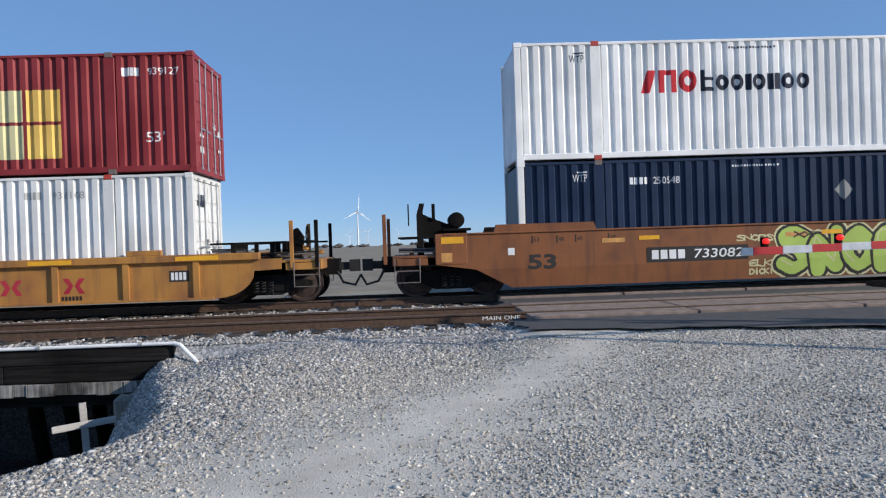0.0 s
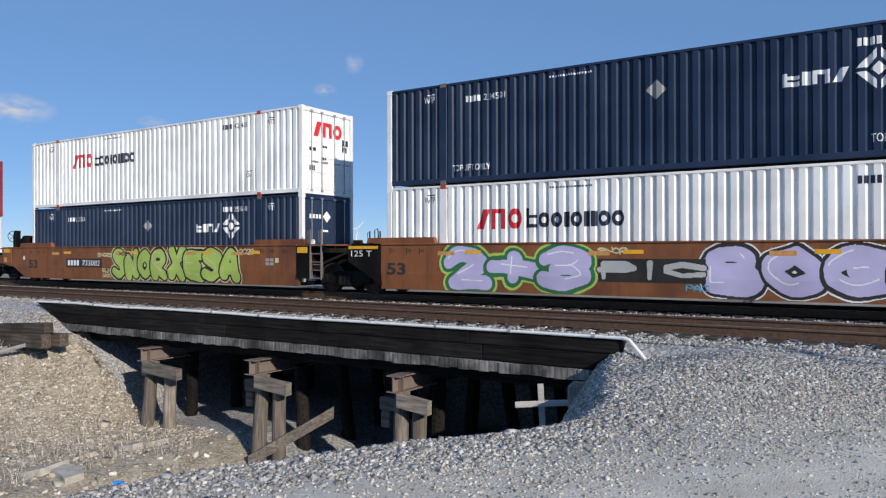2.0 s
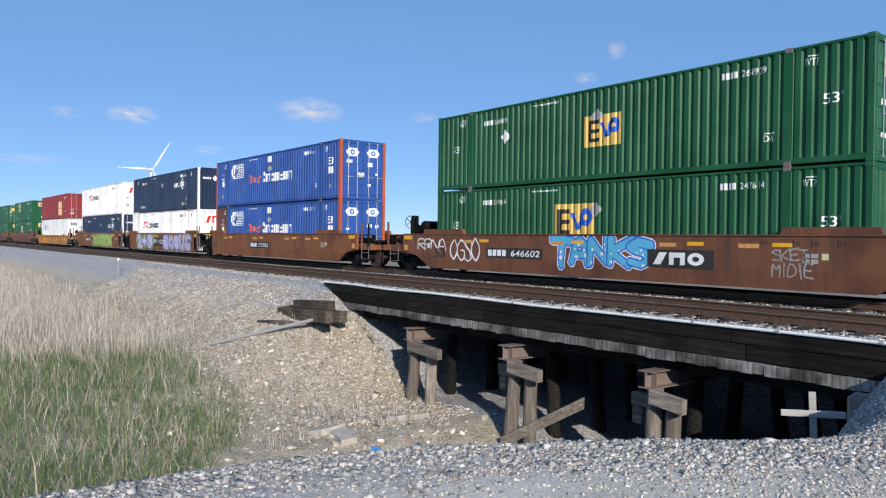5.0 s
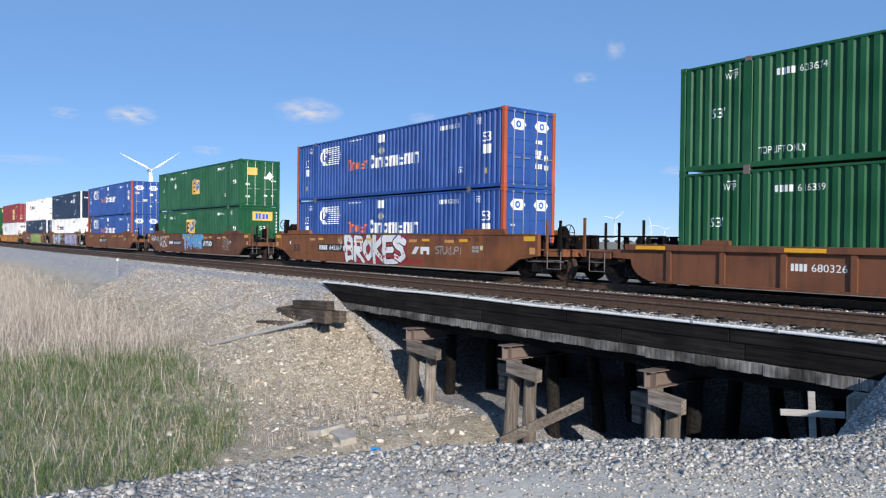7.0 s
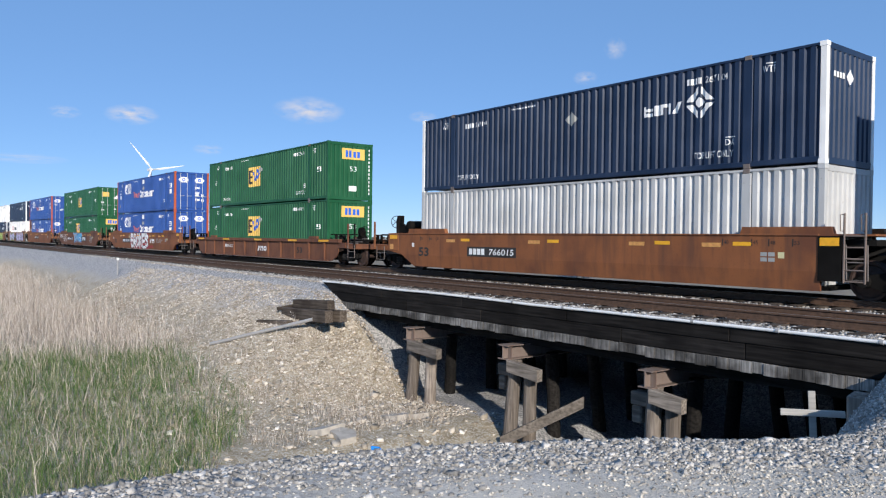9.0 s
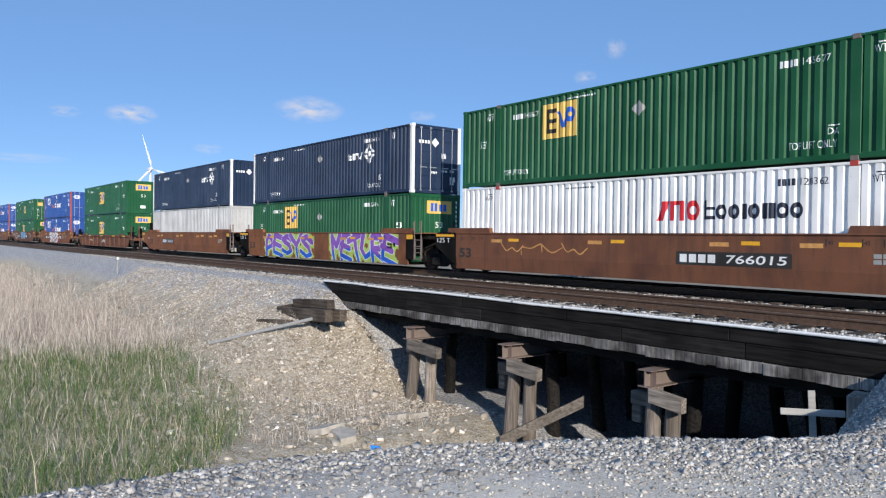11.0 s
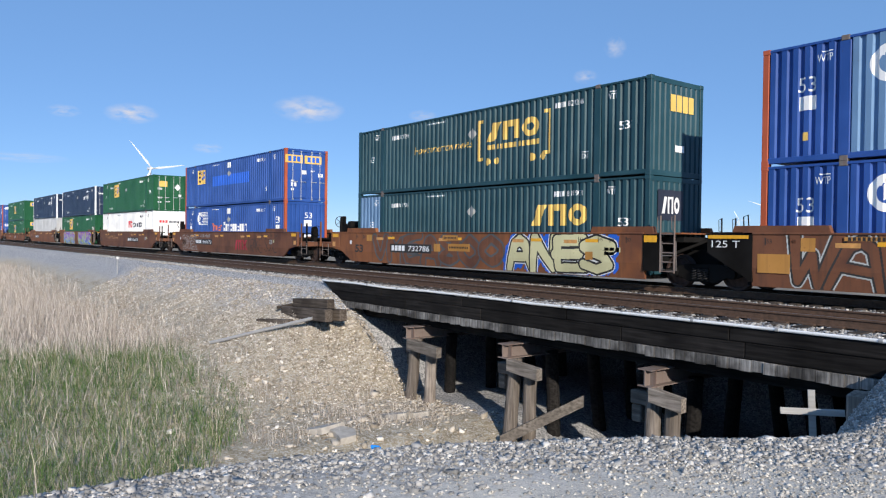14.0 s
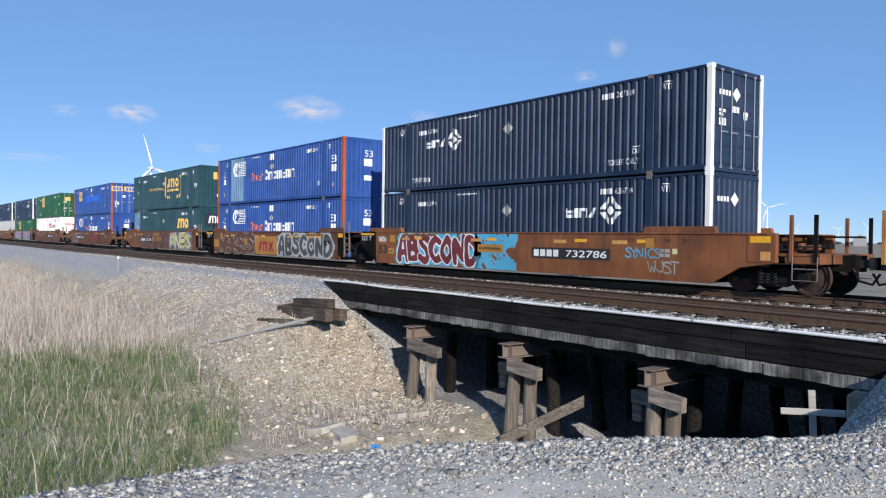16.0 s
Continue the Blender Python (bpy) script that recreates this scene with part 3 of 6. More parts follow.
part("pipe_run", Shape().tube(px, 0.029, 10), M["pipe"], pipe)
part("pipe_end", Shape().tube([(BX1, BY - 0.02, PZ), (BX1 + 0.12, BY - 0.05, PZ - 0.03), (BX1 + 0.42, BY - 0.16, PZ - 0.31)], 0.034, 10), M["pipe"], pipe)
for k in range(11):
    x = BX0 + 1.3 + k * 1.62
    part("coupling", Shape().tube([(x - 0.03, BY - 0.02, PZ), (x + 0.03, BY - 0.02, PZ)], 0.036, 10), M["clamp"], pipe)

# white wooden cross beside the bridge
cross = tagged(new("wooden_cross"), "small whitewashed wooden cross standing in the stones", "cross")
cross.matrix_world = pose(-4.735, 9.9, -0.93, 0, -3, 28) @ Matrix.Scale(0.90, 4)
part("upright", Shape().box(-0.05, 0.05, -0.02, 0.02, -1.1, 0.32, 0.006), M["whitewood"], cross)
part("crosspiece", Shape().box(-0.43, 0.43, -0.045, -0.021, -0.05, 0.05, 0.006), M["whitewood"], cross)


# ---- containers ----
CL, CH, CW = 16.15, 2.896, 1.296
PITCH, FLAT, SLOPE, DEEP = 0.285, 0.130, 0.036, 0.050


def spans():
    return ((0.16, 1.86), (2.12, CL - 2.12), (CL - 1.86, CL - 0.16))


FOLDS = []
for a, b in spans():
    n = round((b - a) / PITCH)
    p = (b - a) / n
    for k in range(n):
        x = a + k * p
        FOLDS += [(x, 1.0), (x + SLOPE, 0.0), (x + SLOPE + FLAT, 0.0), (x + 2 * SLOPE + FLAT, 1.0)]
    FOLDS.append((b, 1.0))


def groove(x):
    """How far the side wall lies behind its outer plane at x."""
    for (x0, d0), (x1, d1) in zip(FOLDS, FOLDS[1:]):
        if x0 <= x <= x1:
            return DEEP * (d0 + (d1 - d0) * (x - x0) / (x1 - x0)) if x1 > x0 else DEEP * d0
    return 0.0


def wall(s, sign):
    y0 = sign * (CW - 0.012)
    v = []
    for x, d in FOLDS:
        y = y0 - sign * DEEP * d
        v += [(x, y, 0.16), (x, y, CH - 0.07)]
    f = [(2 * i, 2 * i + 2, 2 * i + 3, 2 * i + 1) for i in range(len(FOLDS) - 1)]
    s.add(v, f if sign < 0 else [q[::-1] for q in f])


def body_shape(s):
    wall(s, -1)
    wall(s, 1)
    s.box(0.05, CL - 0.05, -CW + 0.06, CW - 0.06, 0.10, 0.16)
    n = 60
    v, f = [], []
    for i in range(n + 1):
        x = 0.06 + (CL - 0.12) * i / n
        z = CH - (0.03 if i % 2 else 0.008)
        v += [(x, -CW + 0.05, z), (x, CW - 0.05, z)]
    s.add(v, [(2 * i, 2 * i + 2, 2 * i + 3, 2 * i + 1) for i in range(n)])
    s.box(0.03, 0.07, -CW + 0.1, CW - 0.1, 0.12, CH - 0.08)


def drape(piece, eps):
    """A flat marking laid into the folds of the side wall."""
    v, f = piece
    bm = bmesh.new()
    vs = [bm.verts.new((x, 0, z)) for x, z in v]
    for q in f:
        try:
            bm.faces.new([vs[i] for i in q])
        except ValueError:
            pass
    lo, hi = min(p[0] for p in v), max(p[0] for p in v)
    for x, _ in FOLDS:
        if lo + 1e-4 < x < hi - 1e-4:
            bmesh.ops.bisect_plane(bm, geom=bm.verts[:] + bm.edges[:] + bm.faces[:], dist=1e-5, plane_co=(x, 0, 0), plane_no=(1, 0, 0))
    for q in bm.verts:
        q.co.y = -(CW - 0.012) + groove(q.co.x) - eps
    bmesh.ops.recalc_face_normals(bm, faces=bm.faces[:])
    if bm.faces and sum(q.normal.y for q in bm.faces) > 0:
        bmesh.ops.reverse_faces(bm, faces=bm.faces[:])
    return bm


DRAPED = {}


def side_mark(parent, name, piece, mat, eps=0.004, label=""):
    k = (repr(piece)[:400], len(piece[0]), mat.name, eps)
    if k not in DRAPED:
        bm = drape(piece, eps)
        me = bpy.data.meshes.new(name)
        bm.to_mesh(me)
        bm.free()
        me.materials.append(mat)
        DRAPED[k] = me
    return child(name, DRAPED[k], parent, label=label)


def flat_mark(parent, name, piece, mat, where, label="", crease=0.66):
    """A marking on a flat face; where turns its x and z into a place."""
    v, f = piece
    bm = bmesh.new()
    vs = [bm.verts.new((a, 0, b)) for a, b in v]
    for q in f:
        try:
            bm.faces.new([vs[i] for i in q])
        except ValueError:
            pass
    if crease:
        bmesh.ops.bisect_plane(bm, geom=bm.verts[:] + bm.edges[:] + bm.faces[:], dist=1e-5, plane_co=(0, 0, crease), plane_no=(0, 0, 1))
    for q in bm.verts:
        q.co = where(q.co.x, q.co.z)
    me = bpy.data.meshes.new(name)
    bm.to_mesh(me)
    bm.free()
    me.materials.append(mat)
    me.update()
    return child(name, me, parent, label=label)


def end_mark(parent, name, piece, mat, eps=0.004):
    return flat_mark(parent, name, piece, mat, lambda a, b: (CL + eps, a, b))


def bars(x0, x1, z0, z1, n, gap=0.28):
    w = (x1 - x0) / n
    return flat_join(*[rect(x0 + i * w, x0 + (i + 1 - gap) * w, z0, z1) for i in range(n)])


def wordbars(x0, x1, z0, z1, plan, lean=0.0):
    """Stand-in for a lettered brand: plain posts, rings, slants and notched blocks; capitals in the plan stand full height."""
    plan = plan if isinstance(plan, str) else ("SNO" + "onivo" * 3)[:plan]
    wide = {"i": 0.5, "o": 1.0, "n": 1.0, "v": 1.0, "s": 0.9}
    unit = (x1 - x0) / sum(wide[k.lower()] for k in plan)
    h, out, a = z1 - z0, [], x0
    for k in plan:
        w = wide[k.lower()] * unit * 0.87
        b, top = a + w, z0 + h * (1.0 if k.isupper() else 0.76)
        m, c, t = (a + b) / 2, (z0 + top) / 2, 0.30 * w
        if k in "iI":
            out.append(rect(a, b, z0, top))
        elif k in "oO":
            v, f = ring(0, 0, 0.42, 1.0, 20)
            out.append(([(m + p * w / 2, c + q * (top - z0) / 2) for p, q in v], f))
        elif k in "nN":
            out.append(flat_join(rect(a, a + t, z0, top), rect(a + t, b - t, top - 0.9 * t, top), rect(b - t, b, z0, top)))
        elif k in "vV":
            out.append(flat_join(rect(a, a + t, z0, top), rect(a + t, b, z0, z0 + t), rect(a + t, b, c, c + 0.8 * t)))
        else:
            out.append(poly((a, z0), (b - 0.45 * w, z0), (b, top), (a + 0.45 * w, top)))
        a += wide[k.lower()] * unit
    v, f = flat_join(*out)
    return [(p + lean * (q - z0), q) for p, q in v], f


def logo_red_navy(c, x0, z0, end=False):
    side_mark(c, "logo_block", wordbars(x0, x0 + 1.45, z0, z0 + 0.55, "SNO"), MARKR)
    side_mark(c, "logo_word", wordbars(x0 + 1.5, x0 + 4.25, z0 + 0.02, z0 + 0.54, "Vooioiioo"), MARKN)


def logo_diamond(c, x0, z0):
    side_mark(c, "logo_word", wordbars(x0, x0 + 1.35, z0 + 0.12, z0 + 0.42, "VINS"), MARKW)
    x, z, r = x0 + 1.85, z0 + 0.32, 0.43
    d = flat_join(*[poly((x + sx * 0.04, z + sz * r), (x + sx * 0.04, z + sz * r * 0.55), (x + sx * r * 0.5, z + sz * 0.04), (x + sx * r, z + sz * 0.04)) for sx in (-1, 1) for sz in (-1, 1)],
                  poly((x - 0.15, z), (x, z - 0.15), (x + 0.15, z), (x, z + 0.15)))
    side_mark(c, "logo_diamond", d, MARKW)


def logo_disc_word(c, upper, faded=False):
    z = 2.12
    side_mark(c, "logo_disc", ring(2.95, z, 0.24, 0.43, 24, 30, 300), MARKW, 0.004)
    side_mark(c, "logo_disc_core", poly((2.86, z - 0.16), (3.16, z + 0.02), (2.86, z + 0.2)), MARKW, 0.004)
    side_mark(c, "logo_stripe_field", flat_join(*[rect(3.1 + 0.42 * (1 - abs(k) / 4), 4.55 - 0.05 * abs(k), z + k * 0.1 - 0.022, z + k * 0.1 + 0.022) for k in range(-4, 5)]), MARKW)
    side_mark(c, "logo_word", wordbars(5.2, 7.05, 1.28, 1.78, "Nnovn"), MARKO)
    side_mark(c, "logo_word", wordbars(7.15, 11.0, 1.26, 1.86, "Oinonivnin"), MARKW)
    side_mark(c, "size_mark", rect(7.85, 8.3, 2.36, 2.70), MARKW)


def logo_yellow_panel(c, x0, x1, z0, z1):
    side_mark(c, "logo_panel", rect(x0, x1, z0, z1), MARKY)
    w, h = x1 - x0, z1 - z0
    side_mark(c, "logo_letter", flat_join(rect(x0 + 0.10 * w, x0 + 0.20 * w, z0 + 0.15 * h, z0 + 0.85 * h), *[rect(x0 + 0.2 * w, x0 + 0.42 * w, z0 + k * h, z0 + (k + 0.12) * h) for k in (0.15, 0.44, 0.73)]), MARKK, 0.007)
    side_mark(c, "logo_mark", flat_join(poly((x0 + 0.42 * w, z0 + 0.75 * h), (x0 + 0.52 * w, z0 + 0.75 * h), (x0 + 0.66 * w, z0 + 0.3 * h), (x0 + 0.58 * w, z0 + 0.25 * h)),
              poly((x0 + 0.58 * w, z0 + 0.25 * h), (x0 + 0.66 * w, z0 + 0.3 * h), (x0 + 0.80 * w, z0 + 0.80 * h), (x0 + 0.70 * w, z0 + 0.80 * h)),
              ring(x0 + 0.80 * w, z0 + 0.62 * h, 0.05 * w, 0.16 * w)), MARKB, 0.007)


def logo_gold(c, upper):
    if upper:
        side_mark(c, "slogan", fitted("How tomorrow moves", 4.45, 8.1, 1.52, 1.82, slant=0.25), MARKY)
        side_mark(c, "logo_bracket", flat_join(rect(8.45, 8.55, 0.95, 2.45), rect(8.55, 8.75, 2.33, 2.45), rect(8.55, 8.75, 0.95, 1.07),
                  rect(12.05, 12.15, 0.95, 2.45), rect(11.85, 12.05, 2.33, 2.45), rect(11.85, 12.05, 0.95, 1.07)), MARKY)
        side_mark(c, "logo_word", wordbars(8.95, 11.75, 1.62, 2.28, 3), MARKY)
        side_mark(c, "logo_line", bars(9.0, 11.7, 1.32, 1.5, 12), MARKY)
        side_mark(c, "logo_dots", flat_join(ring(9.0, 0.9, 0.0, 0.14, 12), ring(9.5, 0.9, 0.0, 0.14, 12), ring(11.3, 0.9, 0.0, 0.14, 12), ring(11.8, 0.9, 0.0, 0.14, 12)), MARKY)
    else:
        side_mark(c, "logo_word", wordbars(11.3, 13.9, 1.45, 2.15, 3), MARKY)
        side_mark(c, "pale_panel", rect(0.2, 1.85, 0.2, CH - 0.1), LIGHTBLUE, 0.003)


def small_marks(c, dark, number, lift, flip=False, fifty="53'"):
    """The operating stencils: post marks, size, number and lift notes."""
    mk = MARKN if dark else MARKW
    for x in (1.35, CL - 1.62):
        side_mark(c, "post_stencil", flat_join(fitted("WTP", x, x + 0.36, 2.38, 2.56), rect(x + 0.1, x + 0.36, 2.60, 2.63)), mk)
    for a, z in ((12.35, 2.40), (2.75, 2.28))[:1 if dark else 2]:
        side_mark(c, "owner_code", bars(a, a + 0.48, z, z + 0.17, 4), mk)
        side_mark(c, "number_stencil", fitted(number, a + 0.58, a + 1.24, z, z + 0.17), mk)
    if fifty:
        side_mark(c, "size_stencil", fitted(fifty, 15.0, 15.45, 1.42, 1.68), mk)
        side_mark(c, "size_stencil", fitted(fifty, 0.95, 1.35, 1.42, 1.68), mk)
    if lift:
        side_mark(c, "lift_stencil", fitted("TOP LIFT ONLY", 2.3, 3.5, 0.36, 0.54), mk)
        side_mark(c, "lift_stencil", fitted("TOP LIFT ONLY", 12.6, 13.75, 0.36, 0.54), mk)
    if not dark:
        side_mark(c, "placard", poly((8.1, 1.75), (8.35, 2.0), (8.1, 2.25), (7.85, 2.0)), MARKG, 0.005)
    side_mark(c, "stencil", flat_join(fitted("DA", 13.55, 13.8, 0.66, 0.82), rect(13.55, 13.82, 0.86, 0.885)), mk)
    tagged(side_mark(c, "fine_stencil", bars(5.3, 6.5, 2.64, 2.69, 16, 0.45), mk), kind="stuff")


def casting_shape(s):
    s.box(-0.095, 0.095, -0.085, 0.085, -0.062, 0.062, 0.01)


def make_container(x, upper, spec, number):
    base, posts, logo, door, words, cat = spec
    c = tagged(new("shipping_container"), words, "container", "containers on the train")
    z = 0.318 if not upper else 3.216
    child("body", shared("body", base, body_shape), c)
    post = posts
    for sy in (-1, 1):
        child("top_rail", shared("top_rail%d" % sy, base, lambda s: s.box(0.16, CL - 0.16, sy * CW - 0.05 if sy > 0 else -CW, CW if sy > 0 else -CW + 0.05, CH - 0.085, CH - 0.018, 0.008)), c)
        child("bottom_rail", shared("bottom_rail%d" % sy, base, lambda s: s.box(0.16, CL - 0.16, CW - 0.1 if sy > 0 else -CW + 0.002, CW - 0.002 if sy > 0 else -CW + 0.1, 0.045, 0.19, 0.012)), c)
        for k, px_ in enumerate((0.0, CL - 0.16)):
            child("corner_post", shared("corner_post%d" % sy, post, lambda s: s.box(0, 0.16, sy * CW - 0.14 if sy > 0 else -CW - 0.002, CW + 0.002 if sy > 0 else -CW + 0.14, 0.12, CH - 0.12, 0.01)), c, (px_, 0, 0))
        for px_ in (1.86, CL - 2.12):
            child("side_post", shared("side_post%d" % sy, base, lambda s: s.box(0, 0.26, sy * CW - 0.08 if sy > 0 else -CW - 0.004, CW + 0.004 if sy > 0 else -CW + 0.08, 0.12, CH - 0.12, 0.012)), c, (px_, 0, 0))
        for px_ in (0.09, 1.99, CL - 1.99, CL - 0.09):
            inner = 1 < px_ < CL - 1
            for zz in (0.062, CH - 0.058):
                m = M["redcast"] if inner and base in (WHITE, DULLWHITE) else (M["casting"] if inner else post)
                child("corner_casting", shared("corner_casting", m, casting_shape), c, (px_, sy * (CW - 0.078), zz))
    hdr = lambda s: s.box(CL - 0.14, CL - 0.006, -CW + 0.1, CW - 0.1, CH - 0.16, CH - 0.01, 0.008)
    sill = lambda s: s.box(CL - 0.14, CL - 0.006, -CW + 0.1, CW - 0.1, 0.01, 0.17, 0.008)
    child("end_header", shared("end_header", base, hdr), c)
    child("end_sill", shared("end_sill", base, sill), c)
    if door:
        for k in (0, 1):
            y0 = -CW + 0.145 + k * 1.152
            leaf = child("door", shared("door", base, lambda s: (s.box(CL - 0.075, CL - 0.03, 0, 1.14, 0.18, CH - 0.17, 0.008),
                         *[s.box(CL - 0.031, CL - 0.012, 0.05, 1.09, 0.24 + q * 0.50, 0.62 + q * 0.50, 0.008) for q in range(5)])), c, (0, y0, 0))
            for q in (0.30, 0.80):
                child("locking_rod", shared("locking_rod", M["chrome"], lambda s: (s.tube([(CL + 0.012, 0, 0.1), (CL + 0.012, 0, CH - 0.1)], 0.017, 8),
                      s.box(CL - 0.012, CL + 0.03, -0.05, 0.05, 0.10, 0.16), s.box(CL - 0.012, CL + 0.03, -0.05, 0.05, CH - 0.16, CH - 0.10),
                      s.box(CL + 0.0, CL + 0.03, -0.04, 0.3, 1.08, 1.12))), leaf, (0, q, 0))
    else:
        def endwall(s):
            v, f = [], []
            n = 9
            for i in range(n):
                a = -CW + 0.14 + (2 * CW - 0.28) * i / n
                w = (2 * CW - 0.28) / n
                for dy, d in ((0, 0.045), (0.15 * w, 0.045), (0.3 * w, 0.012), (0.85 * w, 0.012), (1.0 * w, 0.045)):
                    v += [(CL - d, a + dy, 0.17), (CL - d, a + dy, CH - 0.16)]
            s.add(v, [(2 * i, 2 * i + 2, 2 * i + 3, 2 * i + 1) for i in range(len(v) // 2 - 1)])
        child("end_wall", shared("end_wall", base, endwall), c)
    dark = base in (WHITE, DULLWHITE)
    mk = MARKN if dark else MARKW
    e = 0.0 if not door else -0.004
    if logo == "redword":
        logo_red_navy(c, 3.1, 1.6)
        if door:
            end_mark(c, "logo_block", wordbars(-0.75, 0.75, 1.95, 2.45, 3), MARKR, e)
        else:
            end_mark(c, "logo_word", bars(-0.9, 0.0, 2.1, 2.3, 3), MARKR, -0.006), end_mark(c, "logo_word", bars(0.05, 0.95, 2.1, 2.28, 8), MARKN, -0.006)
        small_marks(c, True, number, False, fifty="")
    elif logo == "redword_far":
        logo_red_navy(c, 8.8, 1.58)
        end_mark(c, "logo_word", bars(-0.8, -0.1, 1.95, 2.15, 3), MARKR, -0.006), end_mark(c, "logo_word", bars(-0.05, 0.75, 1.95, 2.12, 8), MARKN, -0.006)
        small_marks(c, True, number, False, fifty="")
    elif logo in ("diamond", "diamond_near"):
        logo_diamond(c, 10.9 if logo == "diamond" else 3.2, 1.58)
        end_mark(c, "logo_word", flat_join(bars(-0.95, -0.35, 2.1, 2.24, 4), poly((-0.3, 2.17), (-0.1, 1.97), (0.1, 2.17), (-0.1, 2.37))), MARKW, e or -0.006)
        small_marks(c, False, number, True, fifty="")
    elif logo == "discword":
        logo_disc_word(c, upper)
        small_marks(c, False, number, False, fifty="")
        for q in (0.9, 14.95):
            side_mark(c, "size_stencil", fitted("53", q, q + 0.42, 1.72, 2.08), MARKW)
            side_mark(c, "height_mark", rect(q + 0.02, q + 0.44, 1.28, 1.62), MARKW)
            side_mark(c, "yellow_tag", rect(q + 0.1, q + 0.26, 0.55, 0.75), MARKY)
    elif logo == "bluepanel":
        logo_yellow_panel(c, 2.5, 3.98, 1.55, 2.5)
        side_mark(c, "blue_patch", rect(5.2, 11.3, 1.3, 1.95), MARKB, 0.003)
        side_mark(c, "size_mark", rect(7.85, 8.3, 2.36, 2.70), MARKW)
        small_marks(c, False, number, False, fifty="")
        for k in (-1, 1):
            end_mark(c, "logo_panel", rect(-0.62 + k * 0.58 - 0.1, k * 0.58 + 0.42 - 0.1, 2.12, 2.56), MARKY, 0.002)
            end_mark(c, "logo_letter", bars(-0.55 + k * 0.58, k * 0.58 + 0.25, 2.2, 2.48, 3), MARKB, 0.004)
    elif logo in ("yellow", "yellow_mid", "yellow_low"):
        x0, x1, z0, z1 = {"yellow": (4.2, 5.7, 1.45, 2.6), "yellow_mid": (7.6, 9.05, 1.05, 2.02), "yellow_low": (6.3, 8.05, 1.05, 2.2)}[logo]
        logo_yellow_panel(c, x0, x1, z0, z1)
        side_mark(c, "white_placard", poly((3.9, 1.52), (4.12, 1.78), (3.9, 2.04), (3.68, 1.78)), MARKW, 0.005) if logo == "yellow_mid" else None
        small_marks(c, False, number, logo != "yellow_mid")
        if door:
            end_mark(c, "logo_panel", rect(-0.82, -0.2, 1.95, 2.4), MARKY, e + 0.002)
            end_mark(c, "placard", poly((0.62, 1.65), (0.86, 1.93), (0.62, 2.21), (0.38, 1.93)), MARKW, e + 0.002)
        else:
            end_mark(c, "logo_panel", rect(-0.5, 0.82, 2.05, 2.6), MARKY, -0.006)
            end_mark(c, "logo_letter", flat_join(bars(-0.3, 0.1, 2.15, 2.5, 2), bars(0.15, 0.6, 2.15, 2.45, 2)), MARKB, -0.003)
            end_mark(c, "size_stencil", fitted("53", -0.05, 0.35, 1.45, 1.7), MARKW, -0.006)
            end_mark(c, "stencil", rect(-0.1, 0.35, 0.45, 0.72), MARKW, -0.006)
            end_mark(c, "edge_stencil", flat_join(*[rect(1.05, 1.12, 0.3 + q * 0.2, 0.42 + q * 0.2) for q in range(12)]), MARKW, -0.006)
    elif logo in ("gold", "gold_low"):
        logo_gold(c, logo == "gold")
        small_marks(c, False, number, False)
        if logo == "gold":
            end_mark(c, "logo_panel", bars(-0.35, 0.85, 1.95, 2.45, 4, 0.15), MARKY, -0.006)
            end_mark(c, "stencil", rect(-0.1, 0.35, 0.75, 0.95), MARKW, -0.006)
        else:
            end_mark(c, "logo_panel", rect(-0.9, 0.35, 1.6, 2.5), MARKN, -0.008)
            end_mark(c, "logo_word", wordbars(-0.7, 0.2, 1.8, 2.3, 3), MARKW, -0.004)
    elif logo == "window":
        for x0, x1, mt in ((11.0, 12.12, PALEY), (12.2, 13.0, MARKY)):
            for z0, z1 in ((0.42, 1.22), (1.3, 2.05)):
                side_mark(c, "logo_pane", rect(x0, x1, z0, z1), mt)
        side_mark(c, "number_stencil", flat_join(bars(14.45, 14.85, 2.33, 2.53, 4, 0.12), fitted(number, 15.05, 15.8, 2.35, 2.52)), MARKW)
        side_mark(c, "size_stencil", fitted("53'", 14.98, 15.4, 0.75, 1.0), MARKW)
    elif logo == "plainword":
        side_mark(c, "number_stencil", flat_join(bars(12.2, 12.6, 2.35, 2.53, 4), fitted(number, 12.85, 13.6, 2.35, 2.52)), MARKG)
        side_mark(c, "logo_word", wordbars(2.3, 4.0, 1.5, 2.2, 3), MARKB)
        end_mark(c, "logo_word", bars(-0.9, -0.2, 2.1, 2.4, 3), MARKN, 0.001)
    if door:
        rngm = random.Random(int(number))
        for k in range(6):
            y0 = rngm.choice((-0.95, -0.3, 0.25, 0.7))
            z0 = rngm.uniform(0.4, 1.8)
            end_mark(c, "door_stencil", bars(y0, y0 + rngm.uniform(0.2, 0.38), z0, z0 + rngm.uniform(0.06, 0.22), rngm.randint(1, 5)), mk, -0.001)
    if logo == "discword" and door:
        for k in (-0.62, 0.56):
            end_mark(c, "logo_hexagon", poly((k - 0.38, 2.3), (k - 0.22, 2.1), (k + 0.22, 2.1), (k + 0.38, 2.3), (k + 0.22, 2.5), (k - 0.22, 2.5)), MARKW, 0.0)
            end_mark(c, "logo_dot", ring(k, 2.3, 0.06, 0.13, 12), MARKB, 0.003)
    if logo == "discword" and not door:
        end_mark(c, "size_stencil", fitted("53", -0.1, 0.35, 2.0, 2.32), MARKW, -0.006)
        end_mark(c, "height_mark", rect(-0.15, 0.32, 1.55, 1.9), MARKW, -0.006)
